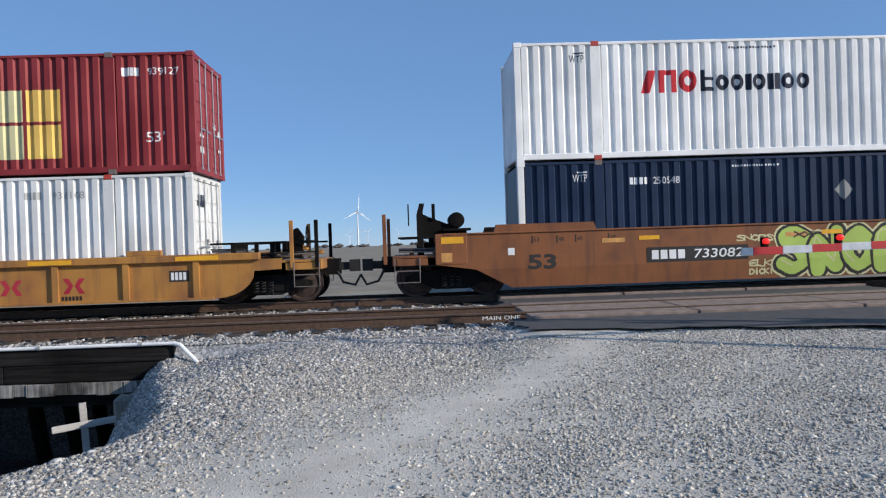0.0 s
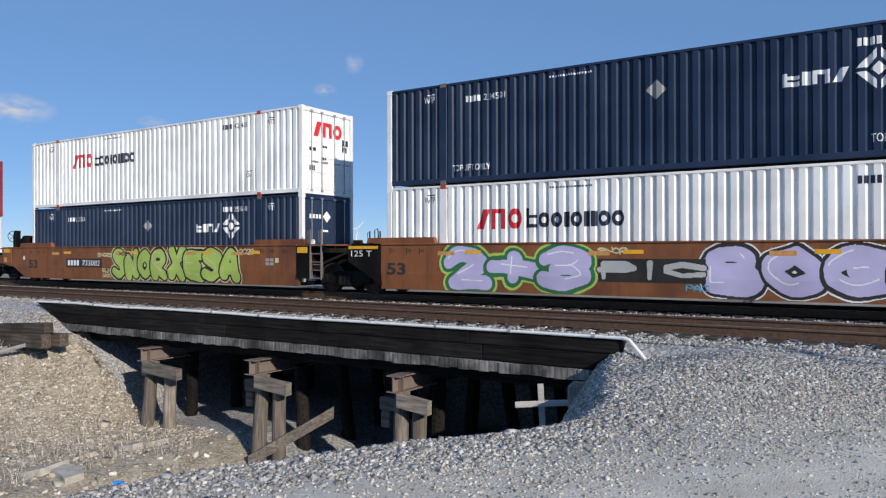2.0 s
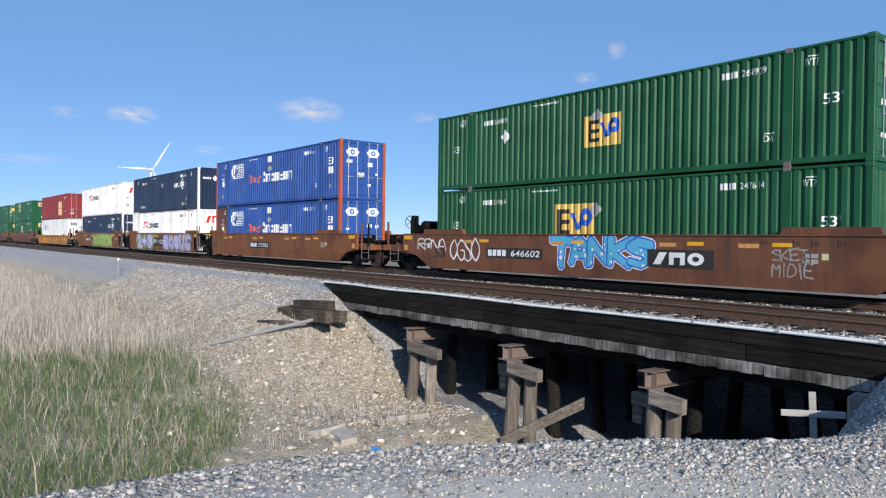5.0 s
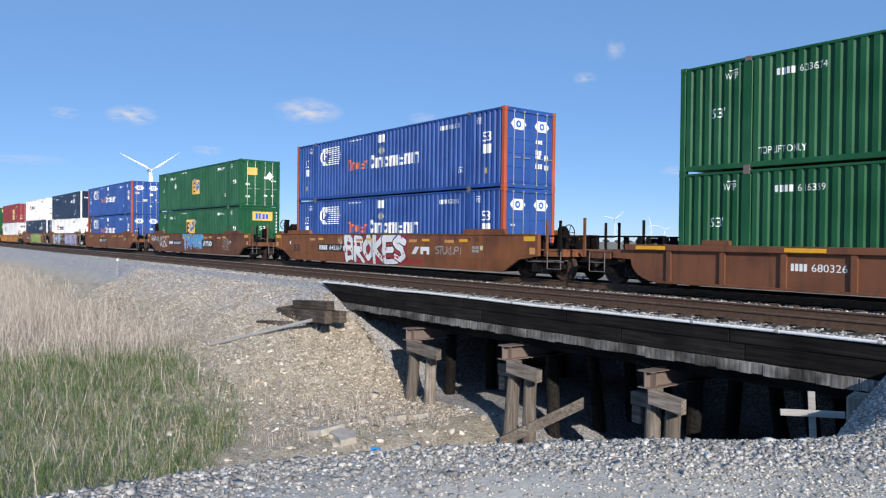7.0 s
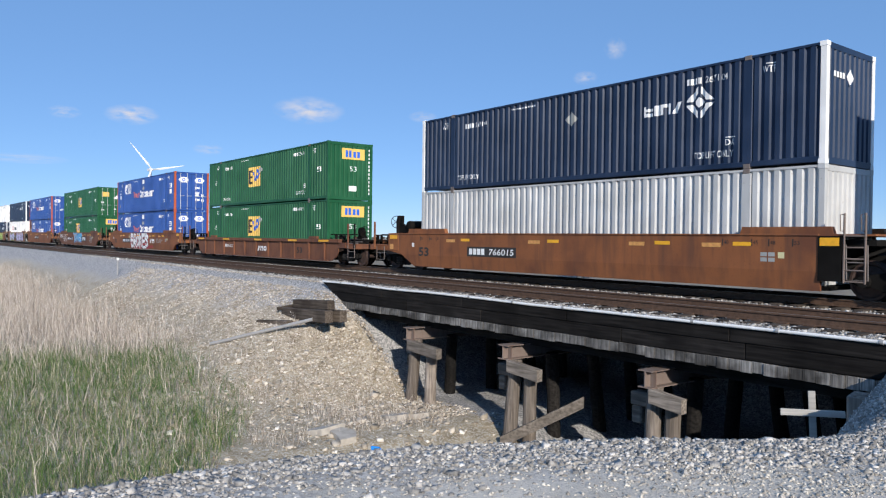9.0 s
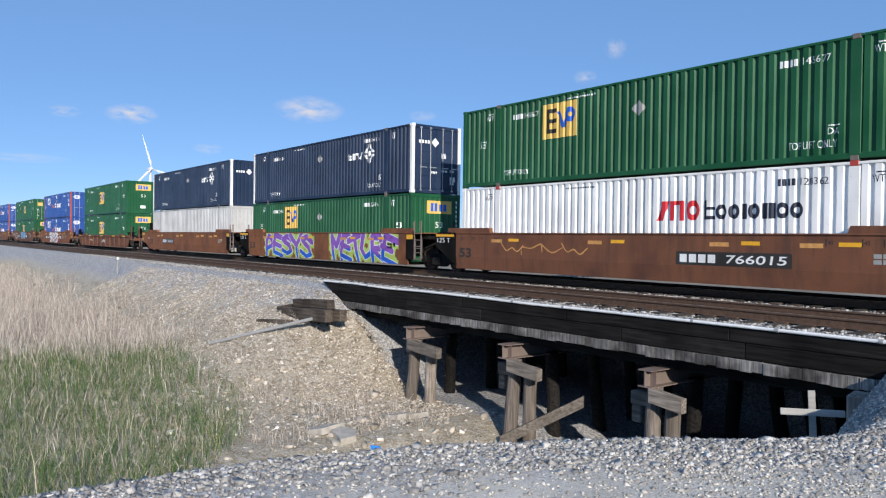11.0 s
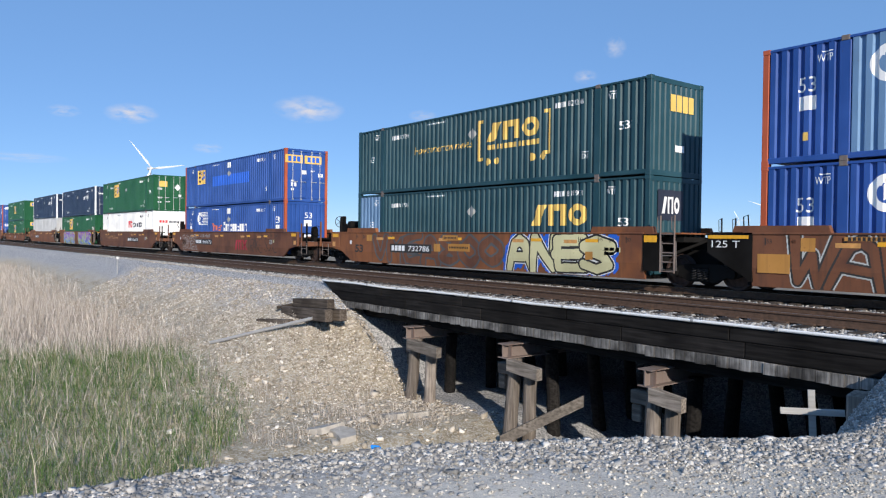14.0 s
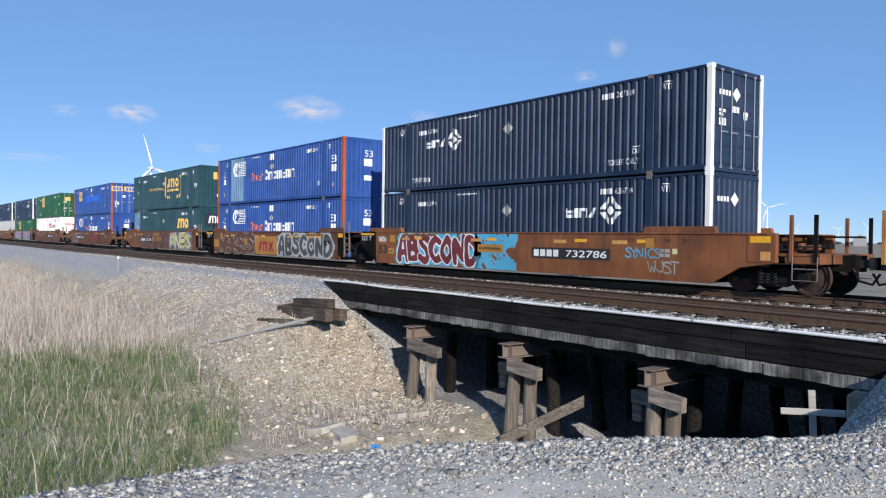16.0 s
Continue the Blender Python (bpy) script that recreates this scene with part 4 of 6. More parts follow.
        end_mark(c, "height_mark", rect(-0.15, 0.32, 0.85, 1.1), MARKW, -0.006)
    return c, x, z


NV, XR = "navy-blue corrugated steel container", "white corrugated steel container"
PB = "royal-blue corrugated steel container"
GR = "dark-green corrugated steel container"
S = {  # paint, post paint, logo, doors to the rear, label, kind
    "white_doors": (WHITE, WHITE, "redword", True, XR + " with red and dark lettering blocks", ""),
    "white_end": (WHITE, WHITE, "redword_far", False, XR + " with lettering blocks and a plain end", ""),
    "white_plain": (PALEGREY, PALEGREY, "", False, "pale grey corrugated steel container without lettering", ""),
    "white_old": (DULLWHITE, DULLWHITE, "plainword", True, "dull white corrugated steel container with locked doors", ""),
    "navy_doors": (NAVY, WHITE, "diamond", True, NV + " with white posts and doors", ""),
    "navy_end": (NAVY, WHITE, "diamond", False, NV + " with white posts and a plain end", ""),
    "navy_near": (NAVY, WHITE, "diamond_near", True, NV + " with white posts and door rods", ""),
    "blue_doors": (BLUE, ORANGE, "discword", True, PB + " with orange posts and hexagon door marks", ""),
    "blue_end": (BLUE, ORANGE, "discword", False, PB + " with orange posts and a plain end", ""),
    "blue_panel": (BLUE, ORANGE, "bluepanel", True, PB + " with yellow panel and bright patch", ""),
    "green_doors": (GREEN, GREEN, "yellow", True, GR + " with a yellow panel and doors", ""),
    "green_mid": (GREEN, GREEN, "yellow_mid", True, GR + " with a yellow panel and a white placard", ""),
    "green_low": (GREEN, GREEN, "yellow_low", False, GR + " with yellow panels on side and end", ""),
    "green_end": (GREEN, GREEN, "yellow", False, GR + " with yellow panels on side and plain end", ""),
    "teal": (TEAL, TEAL, "gold", False, "dark teal corrugated steel container with gold bracket mark", ""),
    "teal_low": (TEAL, TEAL, "gold_low", False, "dark teal corrugated steel container with pale blue panel", ""),
    "maroon": (MAROON, MAROON, "window", True, "maroon corrugated steel container with a yellow window mark", ""),
}
# place of each stack along the train at the start, what it is, its car and the car's ends (coupler or shared truck)
TRAIN = [
    (-93.4, "blue_doors", "white_plain", "smooth", "cc", "brown2", "118204"), (-69.4, "green_doors", "green_end", "smooth", "cc", "brown2", "264117"),
    (-45.6, "green_end", "green_low", "smooth", "cc", "brown2", "263340"),
    (-21.72, "maroon", "white_old", "ribbed", "cc", "yellowcar", "939127"),
    (2.22, "white_doors", "navy_doors", "smooth", "ca", "brown", "421483"), (21.82, "navy_end", "white_doors", "smooth", "aa", "brown", "234501"),
    (41.42, "blue_doors", "blue_doors", "smooth", "ac", "brown", "118630"),
    (65.34, "green_mid", "green_low", "smooth", "cc", "brown2", "264929"), (89.1, "blue_doors", "blue_doors", "smooth", "cc", "brown", "895520"),
    (112.45, "green_low", "green_low", "ribbed", "cc", "brown2", "633674"),
    (136.5, "navy_end", "white_plain", "smooth", "ca", "brown", "267104"), (156.13, "navy_doors", "green_end", "smooth", "aa", "brown", "246131"),
    (175.62, "green_doors", "white_end", "smooth", "ac", "brown2", "145677"),
    (199.43, "blue_panel", "blue_end", "smooth", "cc", "brown2", "283512"),
    (223.24, "teal", "teal_low", "smooth", "ca", "brown", "829246"), (242.76, "blue_end", "blue_end", "smooth", "aa", "brown2", "180587"),
    (262.3, "navy_near", "navy_end", "smooth", "ac", "brown", "267384"),
    (286.1, "", "", "smooth", "cc", "yellowcar", "732112"),
]


# ---- well cars ----
def truck_frame(s):
    for y in (-1.02, 1.02):
        s.prism([(-1.15, 0.40), (-0.98, 0.33), (-0.72, 0.34), (-0.42, 0.20), (0.42, 0.20), (0.72, 0.34), (0.98, 0.33), (1.15, 0.40), (1.15, 0.52), (0.85, 0.60), (0.45, 0.68), (-0.45, 0.68), (-0.85, 0.60), (-1.15, 0.52)], y - 0.07, y + 0.07)
        for x in (-0.889, 0.889):
            s.lathe([(0.14, -0.12), (0.15, -0.02), (0.15, 0.1)], (x, y - 0.04 if y < 0 else y + 0.04, 0.457), 14)
    s.box(-0.22, 0.22, -1.1, 1.1, 0.42, 0.66, 0.02)


def spring(s):
    pts = [(0.065 * math.cos(q), -1.15 + 0.065 * math.sin(q), 0.25 + 0.30 * q / (2 * math.pi * 4.5)) for q in (k * math.pi / 4 for k in range(37))]
    s.tube(pts, 0.017, 5)


def wheelset(s):
    s.tube([(0, -0.95, 0), (0, 0.95, 0)], 0.08, 10)
    for sy in (-1, 1):
        y = sy * 0.76
        prof = [(0.09, -0.10), (0.12, -0.09), (0.36, -0.03), (0.40, -0.065), (0.455, -0.065), (0.46, 0.055), (0.485, 0.075), (0.485, 0.09), (0.39, 0.09), (0.36, 0.02), (0.12, 0.03), (0.09, 0.05)]
        s.lathe([(r, sy * -1 * -q) if sy > 0 else (r, q) for r, q in prof] if sy < 0 else [(r, -q) for r, q in prof], (0, y, 0), 28)
    for k in range(4):
        q = math.pi / 2 * k
        s.box(0.2 * math.cos(q) - 0.025, 0.2 * math.cos(q) + 0.025, -0.84, -0.80, 0.2 * math.sin(q) - 0.025, 0.2 * math.sin(q) + 0.025)


WHEELS = []


def add_truck(car, x):
    tr = child("truck", shared("truck", M["black"], truck_frame), car, (x, 0, 0), "black cast-steel truck frame")
    for dx in (-0.19, -0.02, 0.15):
        child("coil_spring", shared("coil_spring", M["grease"], spring), tr, (dx, 0, 0))
    for dx in (-0.889, 0.889):
        WHEELS.append(child("wheelset", shared("wheelset", M["wheel"], wheelset), tr, (dx, 0, 0.462), "rusty steel wheels on an axle"))


def post_pair(car, mat, xs, h, mats=None):
    for k, x in enumerate(xs):
        for y in (-1.47, 1.47):
            child("handrail_post", shared("handrail_post%.2f" % h, (mats or [mat] * len(xs))[k], lambda s: s.box(-0.045, 0.045, -0.03, 0.03, 0.85, h, 0.008)), car, (x, y, 0))


def coupler_end(car, sx, mat, brake, ribbed):
    """The end beyond a truck with platform, posts, steps and coupler; sx is -1 for the left end, 1 for the right."""
    X = lambda q: -q if sx < 0 else CL + q
    def bx(s, a, b, *rest):
        s.box(min(X(a), X(b)), max(X(a), X(b)), *rest)
    s = Shape()
    bx(s, 0.15, 3.35, -0.32, 0.32, 0.62, 1.02)
    bx(s, 0.1, 0.35, -1.42, 1.42, 0.75, 1.25)
    part("centre_sill", s, M["black"], car, "black centre sill")
    s = Shape()
    bx(s, 1.95, 3.05, -1.45, 1.45, 0.98, 1.04, 0.01)
    bx(s, 2.85, 3.05, -1.45, 1.45, 0.80, 0.98, 0.01)
    bx(s, 2.2, 2.95, -1.46, -1.38, 0.80, 0.97, 0.01)
    part("platform", s, mat, car)
    s = Shape()
    bx(s, 0.4, 1.95, -1.2, 1.2, 1.16, 1.22)
    for y in (-1.15, -0.5, 0.5, 1.15):
        bx(s, 1.8, 1.92, y - 0.06, y + 0.06, 1.02, 1.48)
    for y in (-1.3, 0, 1.3):
        bx(s, 0.9, 1.0, y - 0.05, y + 0.05, 1.02, 1.45)
    bx(s, 0.4, 2.9, -1.3, -1.22, 1.45, 1.5)
    bx(s, 0.4, 2.9, 1.22, 1.3, 1.45, 1.5)
    part("walkway_frame", s, M["black"], car, "black open steel walkway frame")
    rngc = random.Random(int(100 * car.location.x) + sx + 7)
    for k in range(11):
        a, y, z = rngc.uniform(0.5, 2.7), rngc.uniform(-1.32, 0.4), rngc.uniform(0.72, 1.3)
        w, d, h = rngc.uniform(0.08, 0.34), rngc.uniform(0.08, 0.3), rngc.uniform(0.06, 0.26)
        s = Shape()
        bx(s, a, a + w, y, y + d, z, z + h, 0.015)
        part("brake_box", s, M["black"] if k % 3 else mat, car)
    for k in range(5):
        z = rngc.uniform(0.75, 1.4)
        y = -1.36 + 0.12 * k
        part("air_pipe", Shape().tube([(X(0.4), y, z), (X(1.2), y - 0.04, z - 0.02), (X(1.35), y, z - 0.14), (X(2.9), y + 0.1, z - 0.12)], 0.022, 6), M["grease"] if k % 2 else M["casting"], car)
    post_pair(car, mat, [X(3.22)] if sx < 0 else [X(2.36), X(2.95)], 2.05 if sx < 0 else 1.98, [mat, M["black"]])
    for y in (-1.49, 1.49):
        s = Shape()
        s.tube([(X(2.40), y, 0.98), (X(2.40), y, 0.40), (X(3.0), y, 0.40), (X(3.0), y, 0.98)], 0.017, 6)
        s.tube([(X(2.40), y, 0.68), (X(3.0), y, 0.68)], 0.015, 6)
        part("step_stirrup", s, M["casting"], car, "grey steel stirrup step")
    s = Shape()
    bx(s, 3.3, 3.72, -0.1, 0.1, 0.72, 0.92)
    bx(s, 3.6, 3.86, -0.17, 0.12, 0.68, 0.98)
    s.tube([(X(3.3), -0.3, 0.7), (X(3.45), -0.36, 0.42), (X(3.75), -0.34, 0.34), (X(3.9), -0.3, 0.6)], 0.032, 7)
    part("coupler", s, M["grease"], car, "dark greasy knuckle coupler with air hose")
    if brake:
        s = Shape()
        if sx < 0:
            s.prism([(X(2.44), 1.0), (X(2.28), 1.0), (X(2.28), 2.12), (X(2.24), 2.32), (X(2.36), 2.32), (X(2.44), 2.05)], -0.85, -0.6)
            s.prism([(X(2.06), 1.9), (X(1.98), 1.9), (X(1.98), 2.3), (X(2.06), 2.3)], -0.85, -0.75)
        else:
            s.prism([(X(2.2), 1.0), (X(2.5), 1.0), (X(2.55), 1.6), (X(2.4), 1.82), (X(2.25), 1.75)], -0.85, -0.6)
        if sx < 0:
            s.prism([(X(2.28), 1.5), (X(1.2), 1.5), (X(1.2), 1.6), (X(2.05), 1.95), (X(2.28), 2.05)], -0.8, -0.68)
        part("brake_stand", s, M["black"], car, "black upright brake stand")
        s = Shape()
        c = (X(2.64), -0.72, 2.05 if sx < 0 else 1.6)
        rr = [(c[0] + 0.035 * sx * 0, c[1] + 0.26 * math.cos(q), c[2] + 0.26 * math.sin(q)) for q in (2 * math.pi * i / 20 for i in range(21))]
        s.tube(rr, 0.016, 6)
        for k in range(5):
            q = 2 * math.pi * k / 5
            s.tube([c, (c[0], c[1] + 0.26 * math.cos(q), c[2] + 0.26 * math.sin(q))], 0.012, 5)
        part("brake_wheel", s, M["black"], car, "spoked hand-brake wheel")
        if sx < 0:
            s = Shape()
            s.lathe([(0.05, -0.42), (0.17, -0.40), (0.2, -0.34), (0.2, 0.34), (0.17, 0.40), (0.05, 0.42)], (X(1.45), -0.5, 1.88), 20)
            bx(s, 1.1, 1.8, -0.9, -0.1, 1.62, 1.68)
            part("air_reservoir", s, M["black"], car, "black air reservoir drum")
    # box on the side above the truck
    if not ribbed:
        for y0, y1 in ((-1.545, -1.40), (1.40, 1.545)):
            s = Shape()
            bx(s, 1.26, 2.02, y0, y1, 0.80, 1.54, 0.012)
            box_ = part("end_box", s, mat, car)
            if y0 < 0:
                part("reflector", Shape().box(min(X(1.34), X(1.88)), max(X(1.34), X(1.88)), -1.552, -1.5455, 1.30, 1.46), M["reflect"], box_, "orange reflector")
                part("stencil_plate", Shape().box(min(X(1.62), X(1.88)), max(X(1.62), X(1.88)), -1.550, -1.5455, 0.86, 1.08), M["reflect2"], box_)


def shared_end(car, sx, mat, with_box):
    X = lambda q: -q if sx < 0 else CL + q
    def bx(s, a, b, *rest):
        s.box(min(X(a), X(b)), max(X(a), X(b)), *rest)
    s = Shape()
    bx(s, 0.1, 1.7, -0.3, 0.3, 0.66, 1.05)
    bx(s, 0.1, 0.4, -1.42, 1.42, 0.72, 1.3)
    bx(s, 0.4, 1.2, -1.3, 1.3, 1.28, 1.42)
    part("articulation_beam", s, M["black"], car, "black articulation beam")
    if with_box:   # black bracket with the load stencil
        s = Shape()
        s.prism([(-1.28, 1.02), (-0.02, 0.3), (-0.02, 1.5), (-1.28, 1.5)], -1.552, -1.46)
        plate = part("load_bracket", s, M["black"], car, "black bracket with a white load stencil")
        flat_mark(plate, "load_stencil", fitted("125 T", -1.15, -0.35, 1.16, 1.34), MARKW, lambda a, b: (a, -1.557, b))
        part("reflector", Shape().box(-1.25, -0.12, -1.559, -1.553, 1.39, 1.48), M["reflect"], plate, "yellow reflector")
        s = Shape()
        bx(s, 0.3, 1.2, -1.5, 1.5, 1.5, 1.56)
        part("step_plate", s, M["black"], car)
        s = Shape()
        s.tube([(-0.3, -1.45, 1.5), (-0.32, -1.45, 1.95), (-0.2, -1.45, 2.0), (-0.16, -1.45, 1.5)], 0.016, 6)
        part("handrail", s, M["black"], car)
    else:
        s = Shape()
        bx(s, 0.02, 0.55, -1.552, -1.46, 0.45, 1.5)
        plate = part("end_bracket", s, M["black"], car, "black end bracket with a yellow reflector")
        part("reflector", Shape().box(X(0.06), X(0.5), -1.559, -1.553, 1.27, 1.46), M["reflect"], plate, "yellow reflector")
        for y in (-1.53, 1.53):
            s = Shape()
            for q in (0.60, 1.06):
                s.tube([(X(q), y, 0.42), (X(q), y, 2.02)], 0.026, 6)
                s.tube([(X(q), y, 1.6), (X(q - 0.09), y, 1.62), (X(q - 0.10), y, 1.98), (X(q), y, 2.0)], 0.012, 5)
            for q in range(5):
                s.tube([(X(0.60), y, 0.46 + q * 0.26), (X(1.06), y, 0.46 + q * 0.26)], 0.018, 6)
            part("ladder", s, M["steel"], car, "rusty steel end ladder with grab loops")
        s = Shape()
        bx(s, 0.0, 1.25, -1.5, 1.5, 1.5, 1.545)
        part("end_platform", s, mat, car)
        for sy in (-1, 1):
            part("strut", Shape().tube([(X(0.5), sy * 0.9, 0.9), (X(1.7), sy * 0.25, 1.5)], 0.05, 6), M["black"], car)
        s = Shape()
        s.tube([(X(0.64), -1.52, 1.3), (X(0.66), -1.52, 0.5), (X(1.12), -1.52, 0.5), (X(1.1), -1.52, 1.3)], 0.017, 6)
        s.tube([(X(0.64), -1.52, 0.9), (X(1.1), -1.52, 0.9)], 0.015, 6)
        part("step_stirrup", s, M["casting"], car, "grey steel stirrup steps")


GLYPH = {  # strokes of hand-drawn capitals on a grid five wide and seven high
    "A": "00 15 26 35 40/12 32", "B": "00 06 26 35 33 03/23 33 41 30 00", "C": "45 26 04 02 20 41", "D": "00 06 26 44 42 20 00", "E": "46 06 00 40/03 33",
    "G": "45 26 04 02 20 41 43 23", "H": "00 06/40 46/03 43", "I": "26 20", "K": "06 00/46 03 40", "L": "06 00 40", "M": "00 06 23 46 40", "N": "00 06 40 46",
    "O": "26 04 02 20 42 44 26", "P": "00 06 36 44 33 03", "Q": "26 04 02 20 42 44 26/22 40", "R": "00 06 36 44 33 03 40", "S": "45 26 05 14 33 41 20 01",
    "T": "06 46/26 20", "U": "06 02 20 42 46", "V": "06 20 46", "W": "06 10 24 30 46", "X": "06 40/00 46", "Y": "06 23 46/23 20", "2": "04 16 36 44 00 40",
    "3": "05 26 45 33 13/23 33 41 20 01", "0": "26 04 02 20 42 44 26", "8": "23 05 26 45 23 01 20 41 23", "+": "03 43/25 21", "!": "26 22/21 20", "-": "03 43"}


def stroke_lines(ch, rounded):
    """The polylines of one glyph, its corners swung round where it is a rounded hand."""
    out = []
    for st in GLYPH[ch].split("/"):
        p = [np.array((float(q[0]) / 4, float(q[1]) / 6)) for q in st.split()]
        if rounded and len(p) > 2:
            q = [p[0]]
            for a, b, c in zip(p, p[1:], p[2:]):
                q += [a * 0.3 + b * 0.7, a * 0.08 + b * 0.84 + c * 0.08, b * 0.7 + c * 0.3]
            p = q + [p[-1]]
        out.append(p)
    return out


def reach(lines, X, Z):
    """Distance from every point of a grid to a set of polylines."""
    d = np.full(X.shape, 9.0)
    for p in lines:
        for a, b in zip(p, p[1:]):
            ab = b - a
            u = np.clip(((X - a[0]) * ab[0] + (Z - a[1]) * ab[1]) / max(1e-9, ab @ ab), 0, 1)
            d = np.minimum(d, np.hypot(X - a[0] - u * ab[0], Z - a[1] - u * ab[1]))
    return d


def spray(car, word, x0, x1, z0, z1, fill, line, halo=None, w=0.13, edge=0.04, rim=0.045, low=None, shine=None, cloud=None, dots=None, rounded=True, tilt=6.0, seed=1, y=-1.5345):
    """Spray-painted letters as a thin skin of paint: every point takes the colour of the topmost stroke that covers it."""
    rng = random.Random(seed)
    edge *= 1.6 if w > 0.05 else 1.0
    dx, dz, pad = 0.013, 0.017, 0.30
    gx, gz = np.arange(x0 - pad, x1 + pad, dx), np.arange(max(0.215, z0 - pad), min(1.485, z1 + pad), dz)
    X, Z = np.meshgrid(gx + dx / 2, gz + dz / 2)
    kind, owner = np.zeros(X.shape, int), np.zeros(X.shape, int)
    least, m = np.full(X.shape, 9.0), w + edge
    step = (x1 - x0) / len(word)
    for i, ch in enumerate(word):
        if ch == " ":
            continue
        a = radians(rng.uniform(-tilt, tilt))
        cx, cz = x0 + (i + 0.5) * step, (z0 + z1) / 2 + rng.uniform(-0.04, 0.04) * (z1 - z0)
        sx, sz = step * rng.uniform(1.06, 1.2) - 1.5 * m, (z1 - z0) * rng.uniform(0.98, 1.1) - 1.9 * m
        turn = np.array(((math.cos(a), -math.sin(a)), (math.sin(a), math.cos(a))))
        lines = [[np.array((cx, cz)) + turn @ ((q - 0.5) * (sx, sz)) for q in p] for p in stroke_lines(ch, rounded)]
        if not rounded and w > 0.05:      # spiky hand: the strokes run past their ends
            for p in lines:
                p[0], p[-1] = p[0] + (p[0] - p[1]) * rng.uniform(0.05, 0.3), p[-1] + (p[-1] - p[-2]) * rng.uniform(0.05, 0.3)
        swell = w * (1 + 0.22 * np.sin(3.1 * X + 4.7 * Z + i)) if rounded else w * (0.8 + 0.5 * (Z - z0) / (z1 - z0))
        d = reach(lines, X, Z)
        least = np.minimum(least, d - swell)
        kind[d < swell + edge] = 2
        owner[d < swell + edge] = i
        kind[d < swell] = 1
        if low:
            kind[(d < swell) & (Z < z0 + (z1 - z0) * (0.36 + 0.12 * np.sin(5 * X + i)))] = 4
        if shine:
            kind[(d < swell * 0.8) & (reach([[q + (-0.35 * w, 0.45 * w) for q in p] for p in lines], X, Z) < 0.016) & (np.sin(4 * X + 3 * Z) > 0.1)] = 5
    if dots:
        for k in range(int(9 * (x1 - x0))):
            r = rng.uniform(0.02, 0.075)
            kind[(np.hypot(X - rng.uniform(x0, x1), Z - rng.uniform(z0, z1)) < r) & (kind == 1)] = 7
    if halo:
        kind[(kind == 0) & (least < edge + rim)] = 3
    if cloud:
        wave = 0.05 * np.sin(9 * X) + 0.05 * np.sin(13 * Z + 4 * X) + 0.03 * np.sin(31 * X - 17 * Z)
        kind[(kind == 0) & (least + wave < 0.17)] = 6
    mats = {1: fill, 2: line, 3: halo, 4: low, 5: shine, 6: cloud, 7: dots}
    put = lambda a, b: (a, y + 0.055 * max(0.0, 0.66 - b) / 0.46, b)
    for k, mat in mats.items():
        for letter in range(len(word)) if w > 0.05 and k not in (3, 6) else (None,):
            mask = (kind == k) if letter is None else (kind == k) & (owner == letter)
            sh = Shape()
            for j in range(len(gz)):
                hit = np.flatnonzero(np.diff(np.concatenate(([0], mask[j].astype(int), [0]))))
                for a, b in zip(hit[::2], hit[1::2]):
                    u, v, p, q = x0 - pad + a * dx, x0 - pad + b * dx, gz[j], gz[j] + dz
                    sh.add([put(u, p), put(v, p), put(v, q), put(u, q)], [(0, 1, 2, 3)])
            if sh.f:
                part("graffiti" if letter is None else "graffiti_letter", sh, mat, car)


def tag(car, word, x0, x1, z0, z1, mat, seed=1, thick=0.014):
    """A quick tag in thin lines."""
    spray(car, word, x0, x1, z0, z1, mat, mat, w=thick, edge=0.004, tilt=10, seed=seed)


